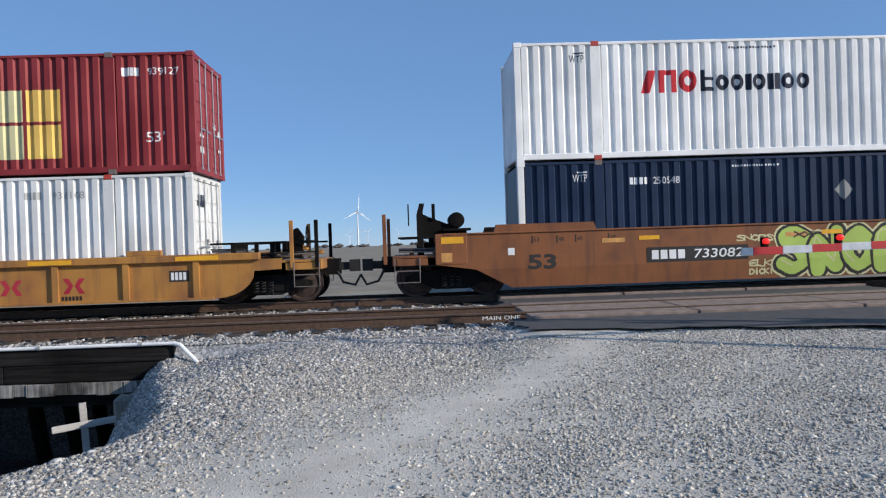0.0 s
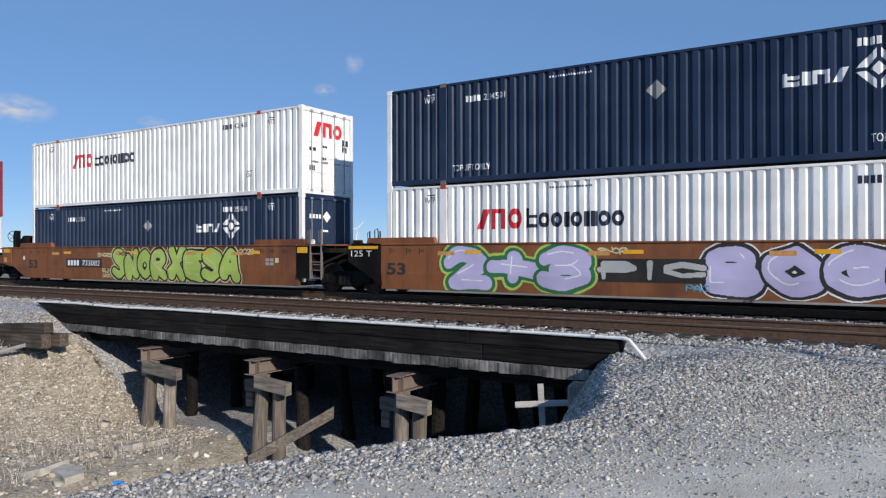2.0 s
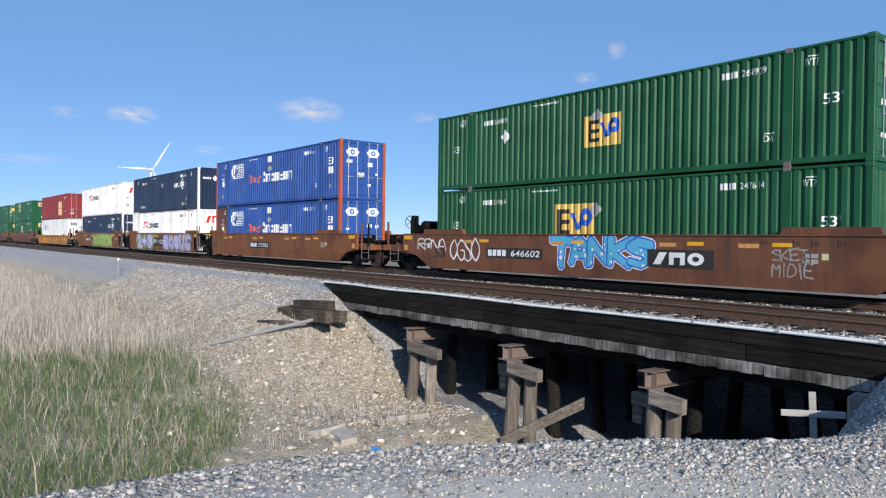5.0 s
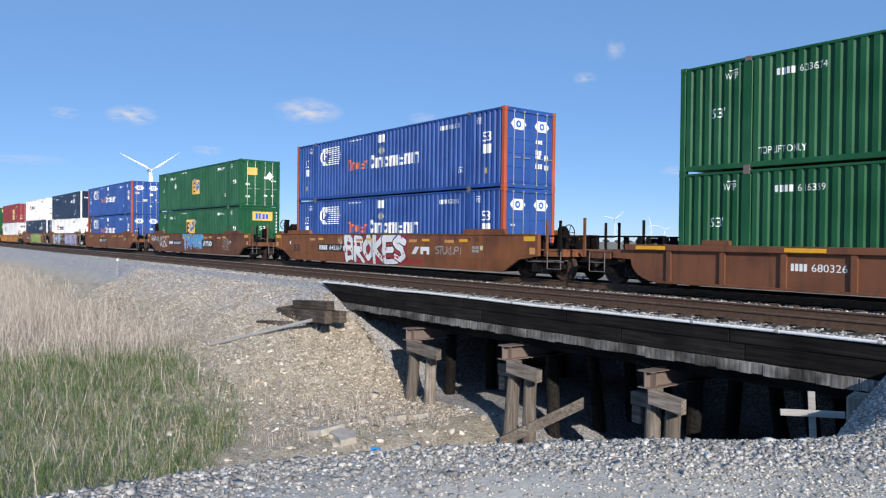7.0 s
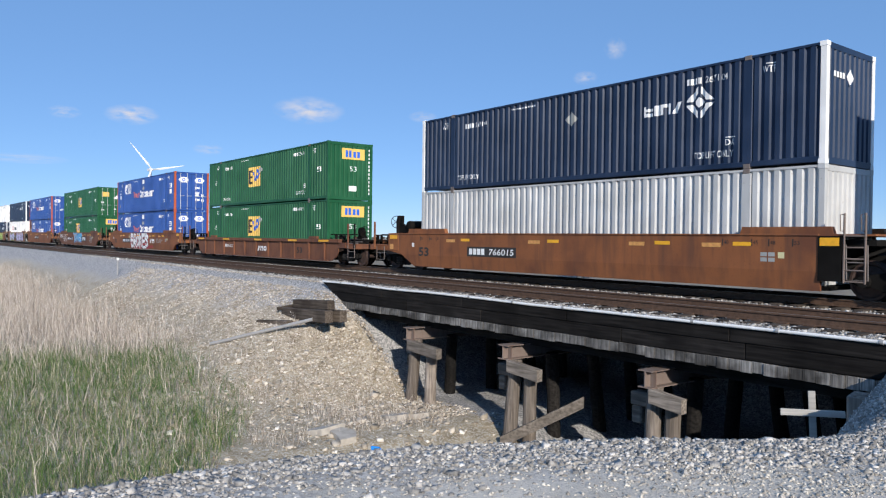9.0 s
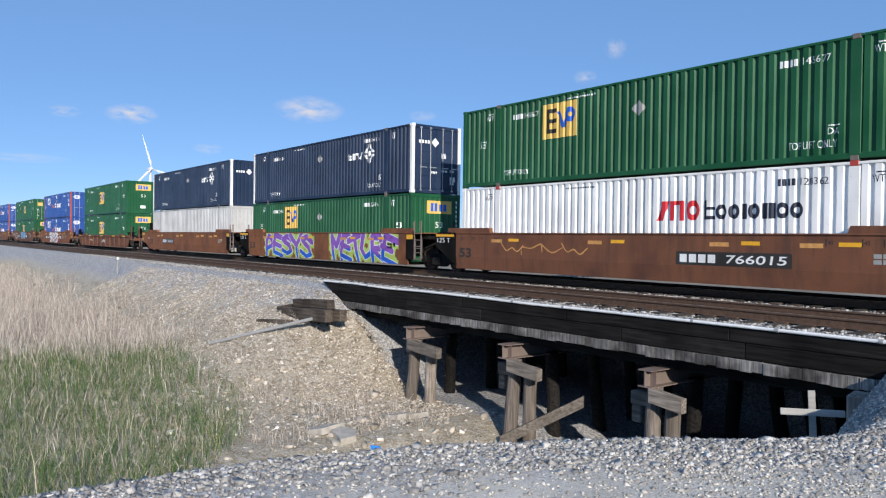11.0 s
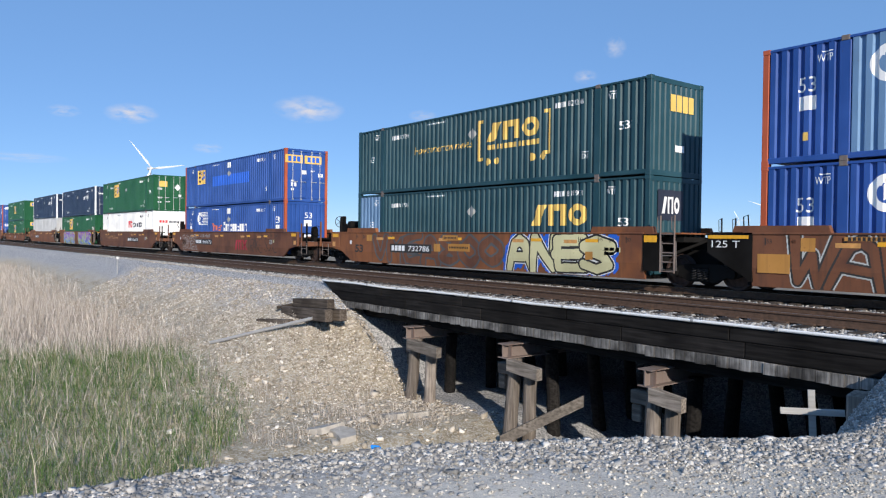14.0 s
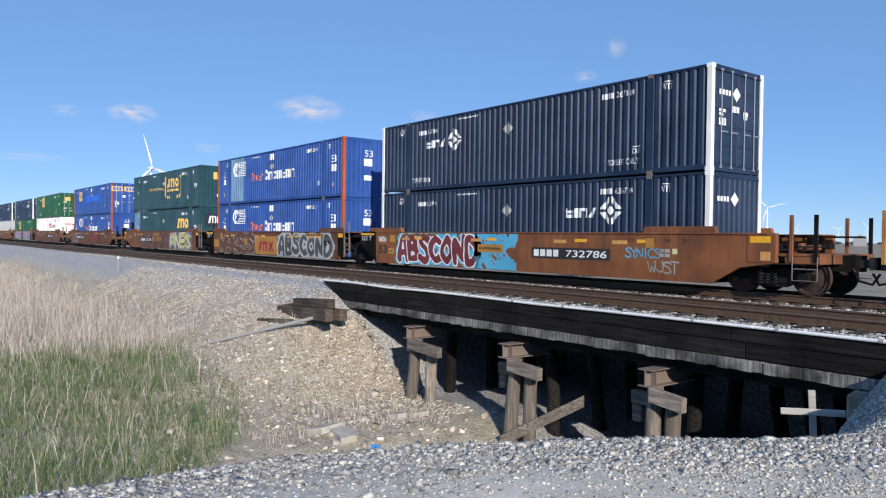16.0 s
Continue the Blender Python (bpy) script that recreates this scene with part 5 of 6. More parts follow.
def make_car(x, kind, ends, mat, number, label):
    car = tagged(new("well_car"), label, "rail car", "cars of the train")
    car.location = (x, YT, 0)
    ribbed = kind == "ribbed"
    top = 1.5 if not ribbed else 1.25
    el, er = (1.3 if e == "c" else 0.02 for e in ends)
    for sy in (-1, 1):
        s = Shape()
        if not ribbed:
            pl = [(-1.98, 0.80), (-1.05, 0.66)] if ends[0] == "c" else [(-0.05, 0.66)]
            pr = [(CL + 1.05, 0.66), (CL + 1.98, 0.80)] if ends[1] == "c" else [(CL + 0.05, 0.66)]
            up = pl + pr + [(pr[-1][0], top), (pl[0][0], top)]
            lo = [(-0.2 if ends[0] == "c" else -0.05, 0.20), (CL + (0.2 if ends[1] == "c" else 0.05), 0.20), (pr[0][0], 0.66), (pl[-1][0], 0.66)]
            lean = (lambda a, b: 0.055 * max(0.0, 0.66 - b) / 0.46) if sy < 0 else (lambda a, b: -0.055 * max(0.0, 0.66 - b) / 0.46)
            y0, y1 = (-1.53, -1.44) if sy < 0 else (1.44, 1.53)
            s.prism(up, y0, y1, lean)
            s.prism(lo, y0, y1, lean)
        else:
            arc = [(-0.55 - 0.9 * math.sin(radians(q)), 0.19 + 0.62 * (1 - math.cos(radians(q)))) for q in range(15, 91, 15)]
            arcr = [(CL - a, b) for a, b in arc]
            pts = [(-0.55, 0.19), (CL + 0.55, 0.19)] + arcr + [(CL + 2.1, 0.84), (CL + 2.1, top - 0.16), (-2.1, top - 0.16), (-2.1, 0.84)] + arc[::-1]
            s.prism(pts, *((-1.46, -1.40) if sy < 0 else (1.40, 1.46)))
        part("side_sill", s, mat, car)
        s = Shape()
        if not ribbed:
            s.box(0.0 - el * 1.4, CL + er * 1.4, -1.56 if sy < 0 else 1.38, -1.38 if sy < 0 else 1.56, top, top + 0.045, 0.008)
        else:
            s.box(-1.6, CL + 1.6, -1.56 if sy < 0 else 1.34, -1.34 if sy < 0 else 1.56, top - 0.17, top, 0.012)
        part("top_chord", s, mat, car)
        if ribbed:
            s = Shape()
            s.box(-0.5, CL + 0.5, -1.54 if sy < 0 else 1.36, -1.36 if sy < 0 else 1.54, 0.17, 0.23)
            part("bottom_chord", s, mat, car)
            for k in range(11):
                q = -0.11 + k * 1.637
                part("rib", Shape().prism([(q - 0.07, 0.23), (q + 0.07, 0.23), (q + 0.07, top - 0.17), (q - 0.07, top - 0.17)], *((-1.53, -1.46) if sy < 0 else (1.46, 1.53))), mat, car)
            for a in (-0.1, CL - 2.5):
                part("guide", Shape().box(a + 1.0, a + 1.8, -1.5 if sy < 0 else 1.36, -1.36 if sy < 0 else 1.5, top, top + 0.13, 0.01), mat, car)
        else:
            for a, b in ((-0.6, 1.88), (CL - 1.98, CL + 0.35)):
                y0, y1 = (-1.50, -1.34) if sy < 0 else (1.34, 1.50)
                part("guide", Shape().prism([(a, top + 0.045), (b, top + 0.045), (b - 0.06, top + 0.22), (a + 0.06, top + 0.22)], y0, y1), mat, car, "raised guide plate")
    part("floor", Shape().box(-0.2, CL + 0.2, -1.40, 1.40, 0.215, 0.30), M["black"], car, "dark well floor")
    if ends[0] == "c":
        coupler_end(car, -1, mat, not ribbed, ribbed)
        add_truck(car, -1.62)
    else:
        shared_end(car, -1, mat, True)
        add_truck(car, -1.72)
    if ends[1] == "c":
        coupler_end(car, 1, mat, ends[0] == "c", ribbed)
        add_truck(car, CL + 1.62)
    else:
        shared_end(car, 1, mat, False)
    # reflectors, load marks and number
    face = lambda a, b: (a, -1.5345 + 0.055 * max(0.0, 0.66 - b) / 0.46, b)
    if not ribbed:
        for k, a in enumerate((2.9, 7.4, 11.6, 14.0)):
            part("reflector", Shape().box(a, a + 0.5, -1.538, -1.5305, 1.24, 1.34), M["reflect"], car, "yellow reflector")
            part("reflector", Shape().box(a - 0.9, a - 0.35, -1.537, -1.5305, 1.20, 1.31), M["reflect2"], car, "faded reflector")
        flat_mark(car, "size_stencil", fitted("53", 0.20, 0.88, 0.62, 0.98, 0.035), MARKK, face)
        for k, (q, w) in enumerate(((0.35, "53"), (0.95, "48"), (1.4, "45"), (2.2, "40"))):
            for a in (q, CL - q - 0.2):
                flat_mark(car, "load_mark", flat_join(fitted(w, a, a + 0.13, 1.28, 1.38), rect(a - 0.05, a - 0.02, 1.24, 1.42)), MARKK, face)
        flat_mark(car, "test_label", rect(-0.28, -0.12, 0.98, 1.15), MARKW, face)
        flat_mark(car, "test_label", rect(15.2, 15.36, 0.95, 1.1), PALEY, face)
        flat_mark(car, "data_plate", flat_join(*[rect(14.75 + i * 0.2, 14.92 + i * 0.2, 0.86 + j * 0.13, 0.96 + j * 0.13) for i in range(2) for j in range(2)]), MARKG, face)
    else:
        for a in (-1.2, 3.2, 8.0, 12.4, 15.8):
            part("reflector", Shape().box(a, a + 1.0, -1.567, -1.5605, top - 0.14, top - 0.04), M["reflect"], car, "yellow reflector")
    return car


def number_board(car, x0, x1, digits, z0=0.76, z1=0.98, y=-1.5365, light=True):
    flat_mark(car, "number_board", rect(x0 - 0.12, x1 + 0.12, z0 - 0.07, z1 + 0.07), MARKK, lambda a, b: (a, y, b), "black board with white number")
    w = x1 - x0
    flat_mark(car, "number", flat_join(bars(x0, x0 + 0.38 * w, z0, z1, 4, 0.22), fitted(digits, x0 + 0.46 * w, x1, z0, z1, 0.01, 0.15)), MARKW, lambda a, b: (a, y - 0.004, b))


CARS, LOADS = [], []
for x, up, low, kind, ends, mat, number in TRAIN:
    words = {"brown": "rust-brown steel double-stack well car", "brown2": "heavily rusted brown steel well car", "yellowcar": "mustard-yellow steel well car"}[mat]
    words += " with ribbed sides" if kind == "ribbed" else " with smooth, spray-painted sides"
    car = make_car(x, kind, ends, M[mat], number, words)
    CARS.append((car, x))
    if up:
        under = {"939127": "936108", "421483": "250548", "267384": "636714"}
        LOADS.append(make_container(x, False, S[low], under.get(number, str(int(number) - 17315))))
        LOADS.append(make_container(x + (0.12 if up == "maroon" else 0.0), True, S[up], number))
        if round(x) == 41:
            side_mark(LOADS[-2][0], "brown_panel", rect(0.17, 1.85, 0.18, CH - 0.09), BROWNC, 0.002, "rusty brown end section")
        if round(x) == 243:
            side_mark(LOADS[-1][0], "pale_panel", rect(2.13, 4.1, 0.18, CH - 0.09), LIGHTBLUE, 0.002, "faded pale blue section")
by_x = {round(x): c for c, x in CARS}


def tan_panel(c, x0, x1, z0, z1, n=0):
    """A patch of fresh tan paint with a line of fine stencil on it."""
    flat_mark(c, "paint_patch", rect(x0, x1, z0, z1), FADEDO, lambda a, b: (a, -1.5405, b), "patch of fresh tan paint")
    if n:
        tagged(flat_mark(c, "fine_stencil", bars(x0 + 0.08, x1 - 0.08, (z0 + z1) / 2 - 0.04, (z0 + z1) / 2 + 0.04, n, 0.35), MARKK, lambda a, b: (a, -1.5435, b)), kind="stuff")


def dress_cars():
    c = by_x[2]
    number_board(c, 3.2, 5.45, "733082")
    spray(c, "SNOR", 6.3, 9.55, 0.22, 1.47, LIME, MARKK, PALEY, 0.17, 0.045, shine=PALEY, seed=3)
    spray(c, "XX", 6.72, 7.2, 1.16, 1.32, MARKK, MARKK, w=0.012, edge=0.004, y=-1.5375)
    tag(c, "2020-", 13.5, 14.4, 1.22, 1.42, PALEY, 4)
    tag(c, "SNORS", 5.3, 6.2, 1.12, 1.28, PALEY, 5)
    tag(c, "ELK", 5.6, 6.15, 0.5, 0.66, PALEY, 6)
    tag(c, "DICK!", 5.6, 6.2, 0.3, 0.46, PALEY, 7)
    spray(c, "XESA", 9.7, 13.5, 0.22, 1.48, LIME, MARKK, PALEY, 0.19, 0.045, shine=PALEY, seed=8)
    c = by_x[22]
    spray(c, "2+3", 2.2, 6.6, 0.21, 1.485, LILAC, DKGREEN, LIME, 0.20, 0.06, 0.06, shine=MARKW, seed=9)
    tag(c, "SNOR", 6.75, 7.5, 1.24, 1.4, PALEY, 10)
    flat_mark(c, "graffiti", rect(6.75, 9.35, 0.55, 1.12), MARKK, lambda a, b: (a, -1.5355 + 0.055 * max(0.0, 0.66 - b) / 0.46, b))
    spray(c, "PIC", 6.9, 9.2, 0.62, 1.06, SILVER, MARKK, w=0.06, edge=0.02, rounded=False, tilt=3, seed=11, y=-1.5385)
    spray(c, "BOGUS", 9.4, 15.4, 0.22, 1.48, LILAC, MARKK, MARKW, 0.20, 0.05, 0.03, shine=MARKW, seed=12)
    tag(c, "PAC", 8.9, 9.4, 0.36, 0.52, CYAN, 13)
    number_board(by_x[41], 6.2, 8.6, "733082")
    c = by_x[-22]
    for q in (11.95, 13.4):
        for sx in (-1, 1):
            flat_mark(c, "logo_arm", poly((q + sx * 0.26, 0.42), (q + sx * 0.12, 0.42), (q + sx * 0.015, 0.6), (q + sx * 0.12, 0.78), (q + sx * 0.26, 0.78), (q + sx * 0.13, 0.6)), SPRAYRED, lambda a, b: (a, -1.4645, b))
    flat_mark(c, "data_plate", rect(15.62, 16.08, 0.62, 0.88), MARKK, lambda a, b: (a, -1.4645, b))
    flat_mark(c, "data_lines", bars(15.66, 16.04, 0.66, 0.84, 4), MARKW, lambda a, b: (a, -1.4685, b))
    flat_mark(c, "stencil", bars(13.1, 13.6, 0.26, 0.36, 6), MARKK, lambda a, b: (a, -1.4645, b))
    c = by_x[65]
    number_board(c, 3.4, 6.0, "646602")
    spray(c, "TANKS", 6.6, 10.4, 0.55, 1.42, CYAN, MARKB, MARKW, 0.10, 0.03, 0.03, dots=MARKW, rounded=False, seed=14)
    tag(c, "SKET", 14.0, 14.9, 0.9, 1.2, MARKG, 15)
    tag(c, "MIDIE", 14.0, 15.0, 0.5, 0.85, MARKG, 16)
    flat_mark(c, "logo_board", rect(10.3, 12.4, 0.62, 1.12), MARKK, lambda a, b: (a, -1.5365, b))
    flat_mark(c, "logo_letters", wordbars(10.5, 12.2, 0.7, 1.04, 3), MARKW, lambda a, b: (a, -1.5405, b))
    tag(c, "RPNA", -0.9, 0.9, 0.9, 1.35, MARKW, 17, 0.02)
    tag(c, "OGSO", 1.2, 2.9, 0.5, 1.35, MARKW, 18, 0.026)
    c = by_x[89]
    number_board(c, 3.0, 5.2, "645367")
    spray(c, "BROKES", 5.5, 10.4, 0.24, 1.48, MARKW, MARKK, None, 0.125, 0.035, cloud=SPRAYRED, dots=MARKR, rounded=False, tilt=9, seed=19)
    flat_mark(c, "logo_letters", wordbars(10.9, 12.2, 0.72, 1.02, 2), MARKW, lambda a, b: (a, -1.537, b))
    tag(c, "STUKUP!", 12.5, 14.2, 0.75, 1.05, MARKG, 20)
    tag(c, "BOP", 10.5, 11.7, 0.3, 0.52, SPRAYRED, 21, 0.025)
    tag(c, "NW", 4.9, 5.35, 1.0, 1.4, PALEY, 22)
    c = by_x[112]
    flat_mark(c, "number", flat_join(bars(3.32, 3.74, 0.66, 0.84, 4), fitted("680326", 3.82, 4.64, 0.66, 0.84)), MARKW, lambda a, b: (a, -1.4645, b))
    flat_mark(c, "logo_letters", wordbars(8.25, 9.55, 0.52, 0.80, 3), MARKW, lambda a, b: (a, -1.4645, b))
    flat_mark(c, "size_stencil", fitted("53", 13.25, 13.85, 0.5, 0.8, 0.03), MARKK, lambda a, b: (a, -1.4645, b))
    number_board(by_x[136], 3.4, 5.8, "766015")
    c = by_x[156]
    spray(c, "AESYS", 2.3, 7.8, 0.24, 1.45, PURPLE, MARKW, None, 0.125, 0.022, low=MARKB, cloud=LIME, rounded=False, tilt=17, seed=23)
    spray(c, "METURE", 9.9, 15.3, 0.24, 1.45, PURPLE, MARKW, None, 0.125, 0.022, low=MARKB, cloud=LIME, rounded=False, tilt=17, seed=24)
    c = by_x[176]
    number_board(c, 9.8, 12.8, "766015")
    tag(c, "WMVW", 2.6, 6.4, 0.85, 1.15, M["reflect2"], 25)
    c = by_x[199]
    number_board(c, 2.95, 5.85, "646673")
    flat_mark(c, "logo_letters", flat_join(wordbars(9.8, 10.9, 0.45, 1.05, 2), poly((10.95, 0.45), (11.15, 0.45), (11.65, 1.05), (11.45, 1.05)), poly((11.45, 0.45), (11.65, 0.45), (11.15, 1.05), (10.95, 1.05))), SPRAYRED, lambda a, b: (a, -1.537 + 0.055 * max(0.0, 0.66 - b) / 0.46, b))
    spray(c, "ROMEX", 0.3, 3.0, 0.34, 1.3, M["brown2"], MARKG, None, 0.07, 0.025, seed=26)
    tag(c, "CRUNY OLE HOLE", 2.5, 5.6, 1.18, 1.36, MARKG, 27, 0.012)
    tag(c, "RAKE SOUL", 12.2, 15.6, 0.4, 1.15, MARKK, 28, 0.014)
    c = by_x[223]
    number_board(c, 3.2, 5.9, "732786")
    spray(c, "ANES", 10.5, 15.0, 0.24, 1.47, PALEY, MARKK, MARKW, 0.15, 0.04, 0.03, cloud=MARKB, rounded=False, tilt=8, seed=29)
    spray(c, "VMEA800", 1.7, 10.2, 0.22, 1.48, M["brown2"], DARKSPRAY, None, 0.14, 0.05, seed=30)
    for q in ((6.75, 7.7, 1.22, 1.42, 9), (6.2, 6.6, 0.78, 1.08, 0), (7.1, 8.4, 0.82, 1.1, 12), (1.2, 1.65, 1.15, 1.42, 0), (14.0, 14.3, 0.7, 0.95, 0)):
        tan_panel(c, *q)
    c = by_x[243]
    for q in ((2.2, 3.6, 1.36, 1.45, 12), (1.2, 1.55, 1.1, 1.42, 0), (0.12, 0.95, 0.55, 1.02, 0), (5.0, 5.4, 0.75, 1.15, 0), (12.8, 14.6, 1.32, 1.44, 14)):
        tan_panel(c, *q)
    flat_mark(c, "logo_board", rect(6.5, 9.45, 0.25, 1.28), FADEDO, lambda a, b: (a, -1.5365 + 0.055 * max(0.0, 0.66 - b) / 0.46, b))
    flat_mark(c, "logo_letters", flat_join(wordbars(7.0, 8.3, 0.45, 0.98, 2), poly((8.35, 0.45), (8.55, 0.45), (9.05, 0.98), (8.85, 0.98)), poly((8.85, 0.45), (9.05, 0.45), (8.55, 0.98), (8.35, 0.98))), SPRAYRED, lambda a, b: (a, -1.542 + 0.055 * max(0.0, 0.66 - b) / 0.46, b))
    spray(c, "ABSCOND", 9.6, 15.6, 0.22, 1.48, DARKSPRAY, SILVER, None, 0.14, 0.06, cloud=SILVER, seed=31)
    spray(c, "WAKES", 0.9, 6.3, 0.26, 1.46, M["brown2"], MARKK, SILVER, 0.10, 0.03, 0.035, rounded=False, tilt=12, seed=32)
    c = by_x[262]
    for q in ((2.0, 4.4, 1.38, 1.46, 16), (1.1, 1.5, 1.12, 1.4, 0), (1.0, 1.4, 0.62, 0.85, 4), (6.9, 8.25, 0.82, 1.1, 12), (14.3, 14.6, 1.1, 1.38, 0)):
        tan_panel(c, *q)
    number_board(c, 9.8, 12.9, "732786")
    spray(c, "ABSCOND", 1.7, 6.9, 0.24, 1.47, SPRAYDARKRED, MARKW, None, 0.135, 0.035, cloud=CYAN, seed=33)
    spray(c, "RSK", 6.95, 8.7, 0.26, 1.45, CYAN, CYAN, None, 0.07, 0.02, cloud=CYAN, dots=SPRAYRED, rounded=False, tilt=12, seed=34)
    tag(c, "VHOG", 0.2, 0.8, 1.1, 1.34, MARKW, 35)
    tag(c, "SYNICS", 13.6, 14.8, 0.8, 1.1, CYAN, 36)
    tag(c, "WUST", 14.4, 15.4, 0.4, 0.75, MARKG, 37)


dress_cars()


# ---- loose stone, grass and small things ----
def chip():
    v = np.array([(x, y, z) for x in (-0.7, 0.7) for y in (-0.7, 0.7) for z in (-0.7, 0.7)])
    f = np.array([(0, 1, 3), (0, 3, 2), (4, 6, 7), (4, 7, 5), (0, 4, 5), (0, 5, 1), (2, 3, 7), (2, 7, 6), (0, 2, 6), (0, 6, 4), (1, 5, 7), (1, 7, 3)])
    return v, f


def octa():
    v = np.array([(1, 0, 0), (-1, 0, 0), (0, 1, 0), (0, -1, 0), (0, 0, 1), (0, 0, -1.0)])
    f = np.array([(0, 2, 4), (2, 1, 4), (1, 3, 4), (3, 0, 4), (2, 0, 5), (1, 2, 5), (3, 1, 5), (0, 3, 5)])
    return v, f


def scatter(name, pts, size, shape, mat, label, category, seed):
    """Many small stones as one mesh, each turned, stretched and chipped its own way."""
    rs = np.random.RandomState(seed)
    base, faces = shape
    n, k = len(pts), len(base)
    v = base[None] * (1 + rs.uniform(-0.42, 0.42, (n, k, 1)))
    v = v * np.stack([rs.uniform(0.75, 1.25, n), rs.uniform(0.65, 1.1, n), rs.uniform(0.45, 0.85, n)], 1)[:, None]
    a, b = rs.uniform(0, 6.283, n), rs.uniform(-0.7, 0.7, n)
    ca, sa, cb, sb = np.cos(a)[:, None], np.sin(a)[:, None], np.cos(b)[:, None], np.sin(b)[:, None]
    x, y, z = v[..., 0], v[..., 1] * cb - v[..., 2] * sb, v[..., 1] * sb + v[..., 2] * cb
    v = np.stack([x * ca - y * sa, x * sa + y * ca, z], 2) * np.asarray(size)[:, None, None] + np.asarray(pts)[:, None]
    f = faces[None] + (np.arange(n) * k)[:, None, None]
    me = bpy.data.meshes.new(name)
    me.vertices.add(n * k)
    me.vertices.foreach_set("co", v.astype(np.float32).ravel())
    me.loops.add(f.size)
    me.loops.foreach_set("vertex_index", f.astype(np.int32).ravel())
    me.polygons.add(f.size // 3)
    me.polygons.foreach_set("loop_start", np.arange(0, f.size, 3, dtype=np.int32))
    me.update(calc_edges=True)
    me.materials.append(mat)
    return tagged(new(name, me), label, category, kind="stuff")


def sow(n, x0, x1, y0, y1, keep, lift, seed, power=1.0):
    rs = np.random.RandomState(seed)
    out = []
    xs, ys, q = rs.uniform(x0, x1, n), y0 + (y1 - y0) * rs.uniform(0, 1, n) ** power, rs.uniform(0, 1, n)
    for x, y, u in zip(xs, ys, q):
        if u < keep(x, y):
            out.append((x, y, height(x, y) + lift))
    return out


def yard(x, y):
    if not pad_edge(y) - 0.1 < x or (x > 1.2 and y > 11.0):
        return 0.0
    return (1 - 0.95 * in_wheel_path(x, y)) * (0.55 + 0.45 * smooth(-0.2, 0.3, noise.noise((x * 0.8, y * 0.8, 9))))


def slope_stone(x, y):
    e = pad_edge(y)
    if y > 12.5:
        return 0.0
    band = smooth(e - 1.9, e - 0.6, x) * (1 - smooth(e + 0.1, e + 1.1, x + 0.5 * noise.noise((x, y, 6))))
    if y > 6.2:
        band = max(band, smooth(e - 1.6, e - 0.4, x) * smooth(6.0, 10.6, y - 0.95 * (x - e) * 0.7) * (1 - smooth(0.6, 1.5, x)))
        band = max(band, smooth(10.3, 11.2, y) * (1 - smooth(0.9, 1.3, x)) * smooth(e - 1.6, e - 0.4, x))
    return band


STONE, PEB = chip(), octa()
rs0 = np.random.RandomState(4)
pts = sow(125000, -7.2, 1.4, -1.0, 12.5, slope_stone, 0.003, 1) + sow(16000, -5.6, 1.2, 10.6, 12.5, slope_stone, 0.006, 51)
scatter("crushed_stone", pts, np.minimum(rs0.gamma(4.0, 0.0031, len(pts)) + 0.005, 0.038), STONE, M["stone"], "grey crushed ballast stone heaped along the yard edge", "ballast", 1)
pts = sow(210000, -5.3, 6.3, 1.8, 11.3, yard, 0.002, 2, 0.85)
scatter("yard_gravel", pts, rs0.gamma(3.5, 0.0026, len(pts)) + 0.003, PEB, M["pebble"], "pale grey loose gravel of the yard", "gravel", 2)
pts = sow(7000, -5.5, 7.5, 1.6, 11.3, lambda x, y: 0.45 * yard(x, y), 0.002, 21, 0.85)
scatter("coarse_gravel", pts, rs0.uniform(0.007, 0.017, len(pts)), STONE, M["stone"], "scattered larger stones lying on the yard", "gravel", 22)
pts = [p for p in sow(16000, -60, 1.5, 12.25, 13.45, lambda x, y: 1.0 if x > -26 else 0.45, 0.0, 3)]
pts = [(x, y, (-0.215 if -22.3 < x < -4.2 else z + 0.012)) for x, y, z in pts]
scatter("track_ballast", pts, rs0.uniform(0.018, 0.042, len(pts)), STONE, M["stone"], "grey ballast along the near rail", "ballast", 3)
pts = [(x, y, -0.225) for x, y, z in sow(15000, -40, 1.5, 13.6, 18.2, lambda x, y: 1.0, 0.0, 4)]
scatter("track_ballast", pts, rs0.uniform(0.018, 0.042, len(pts)), STONE, M["stone"], "grey ballast between the rails and tracks", "ballast", 4)
pts = [(x, y, z - 0.01) for x, y, z in sow(9000, -40, 1.5, 20.0, 25.0, lambda x, y: 0.0 if -21 < x < -4.5 and y > 21.9 else 1.0, 0.0, 8)]
pts = [(x, y, -0.225 if -22.3 < x < -4.2 else z) for x, y, z in pts]
scatter("track_ballast", pts, rs0.uniform(0.025, 0.055, len(pts)), STONE, M["stone"], "grey ballast shoulder beyond the train", "ballast", 8)


def far_bank(x, y):
    if x > -14.5 + 0.3 * (y - 8):
        return 0.0
    low = 0.35 + 0.65 * smooth(-0.15, 0.35, noise.noise((x * 0.55, y * 0.55, 17)) + 0.25 * (y - 9.5))
    return smooth(6.6, 9.0, y + 0.9 * noise.noise((x * 0.5, y * 0.5, 3))) * (1 if x > -32 else 0.6) * low


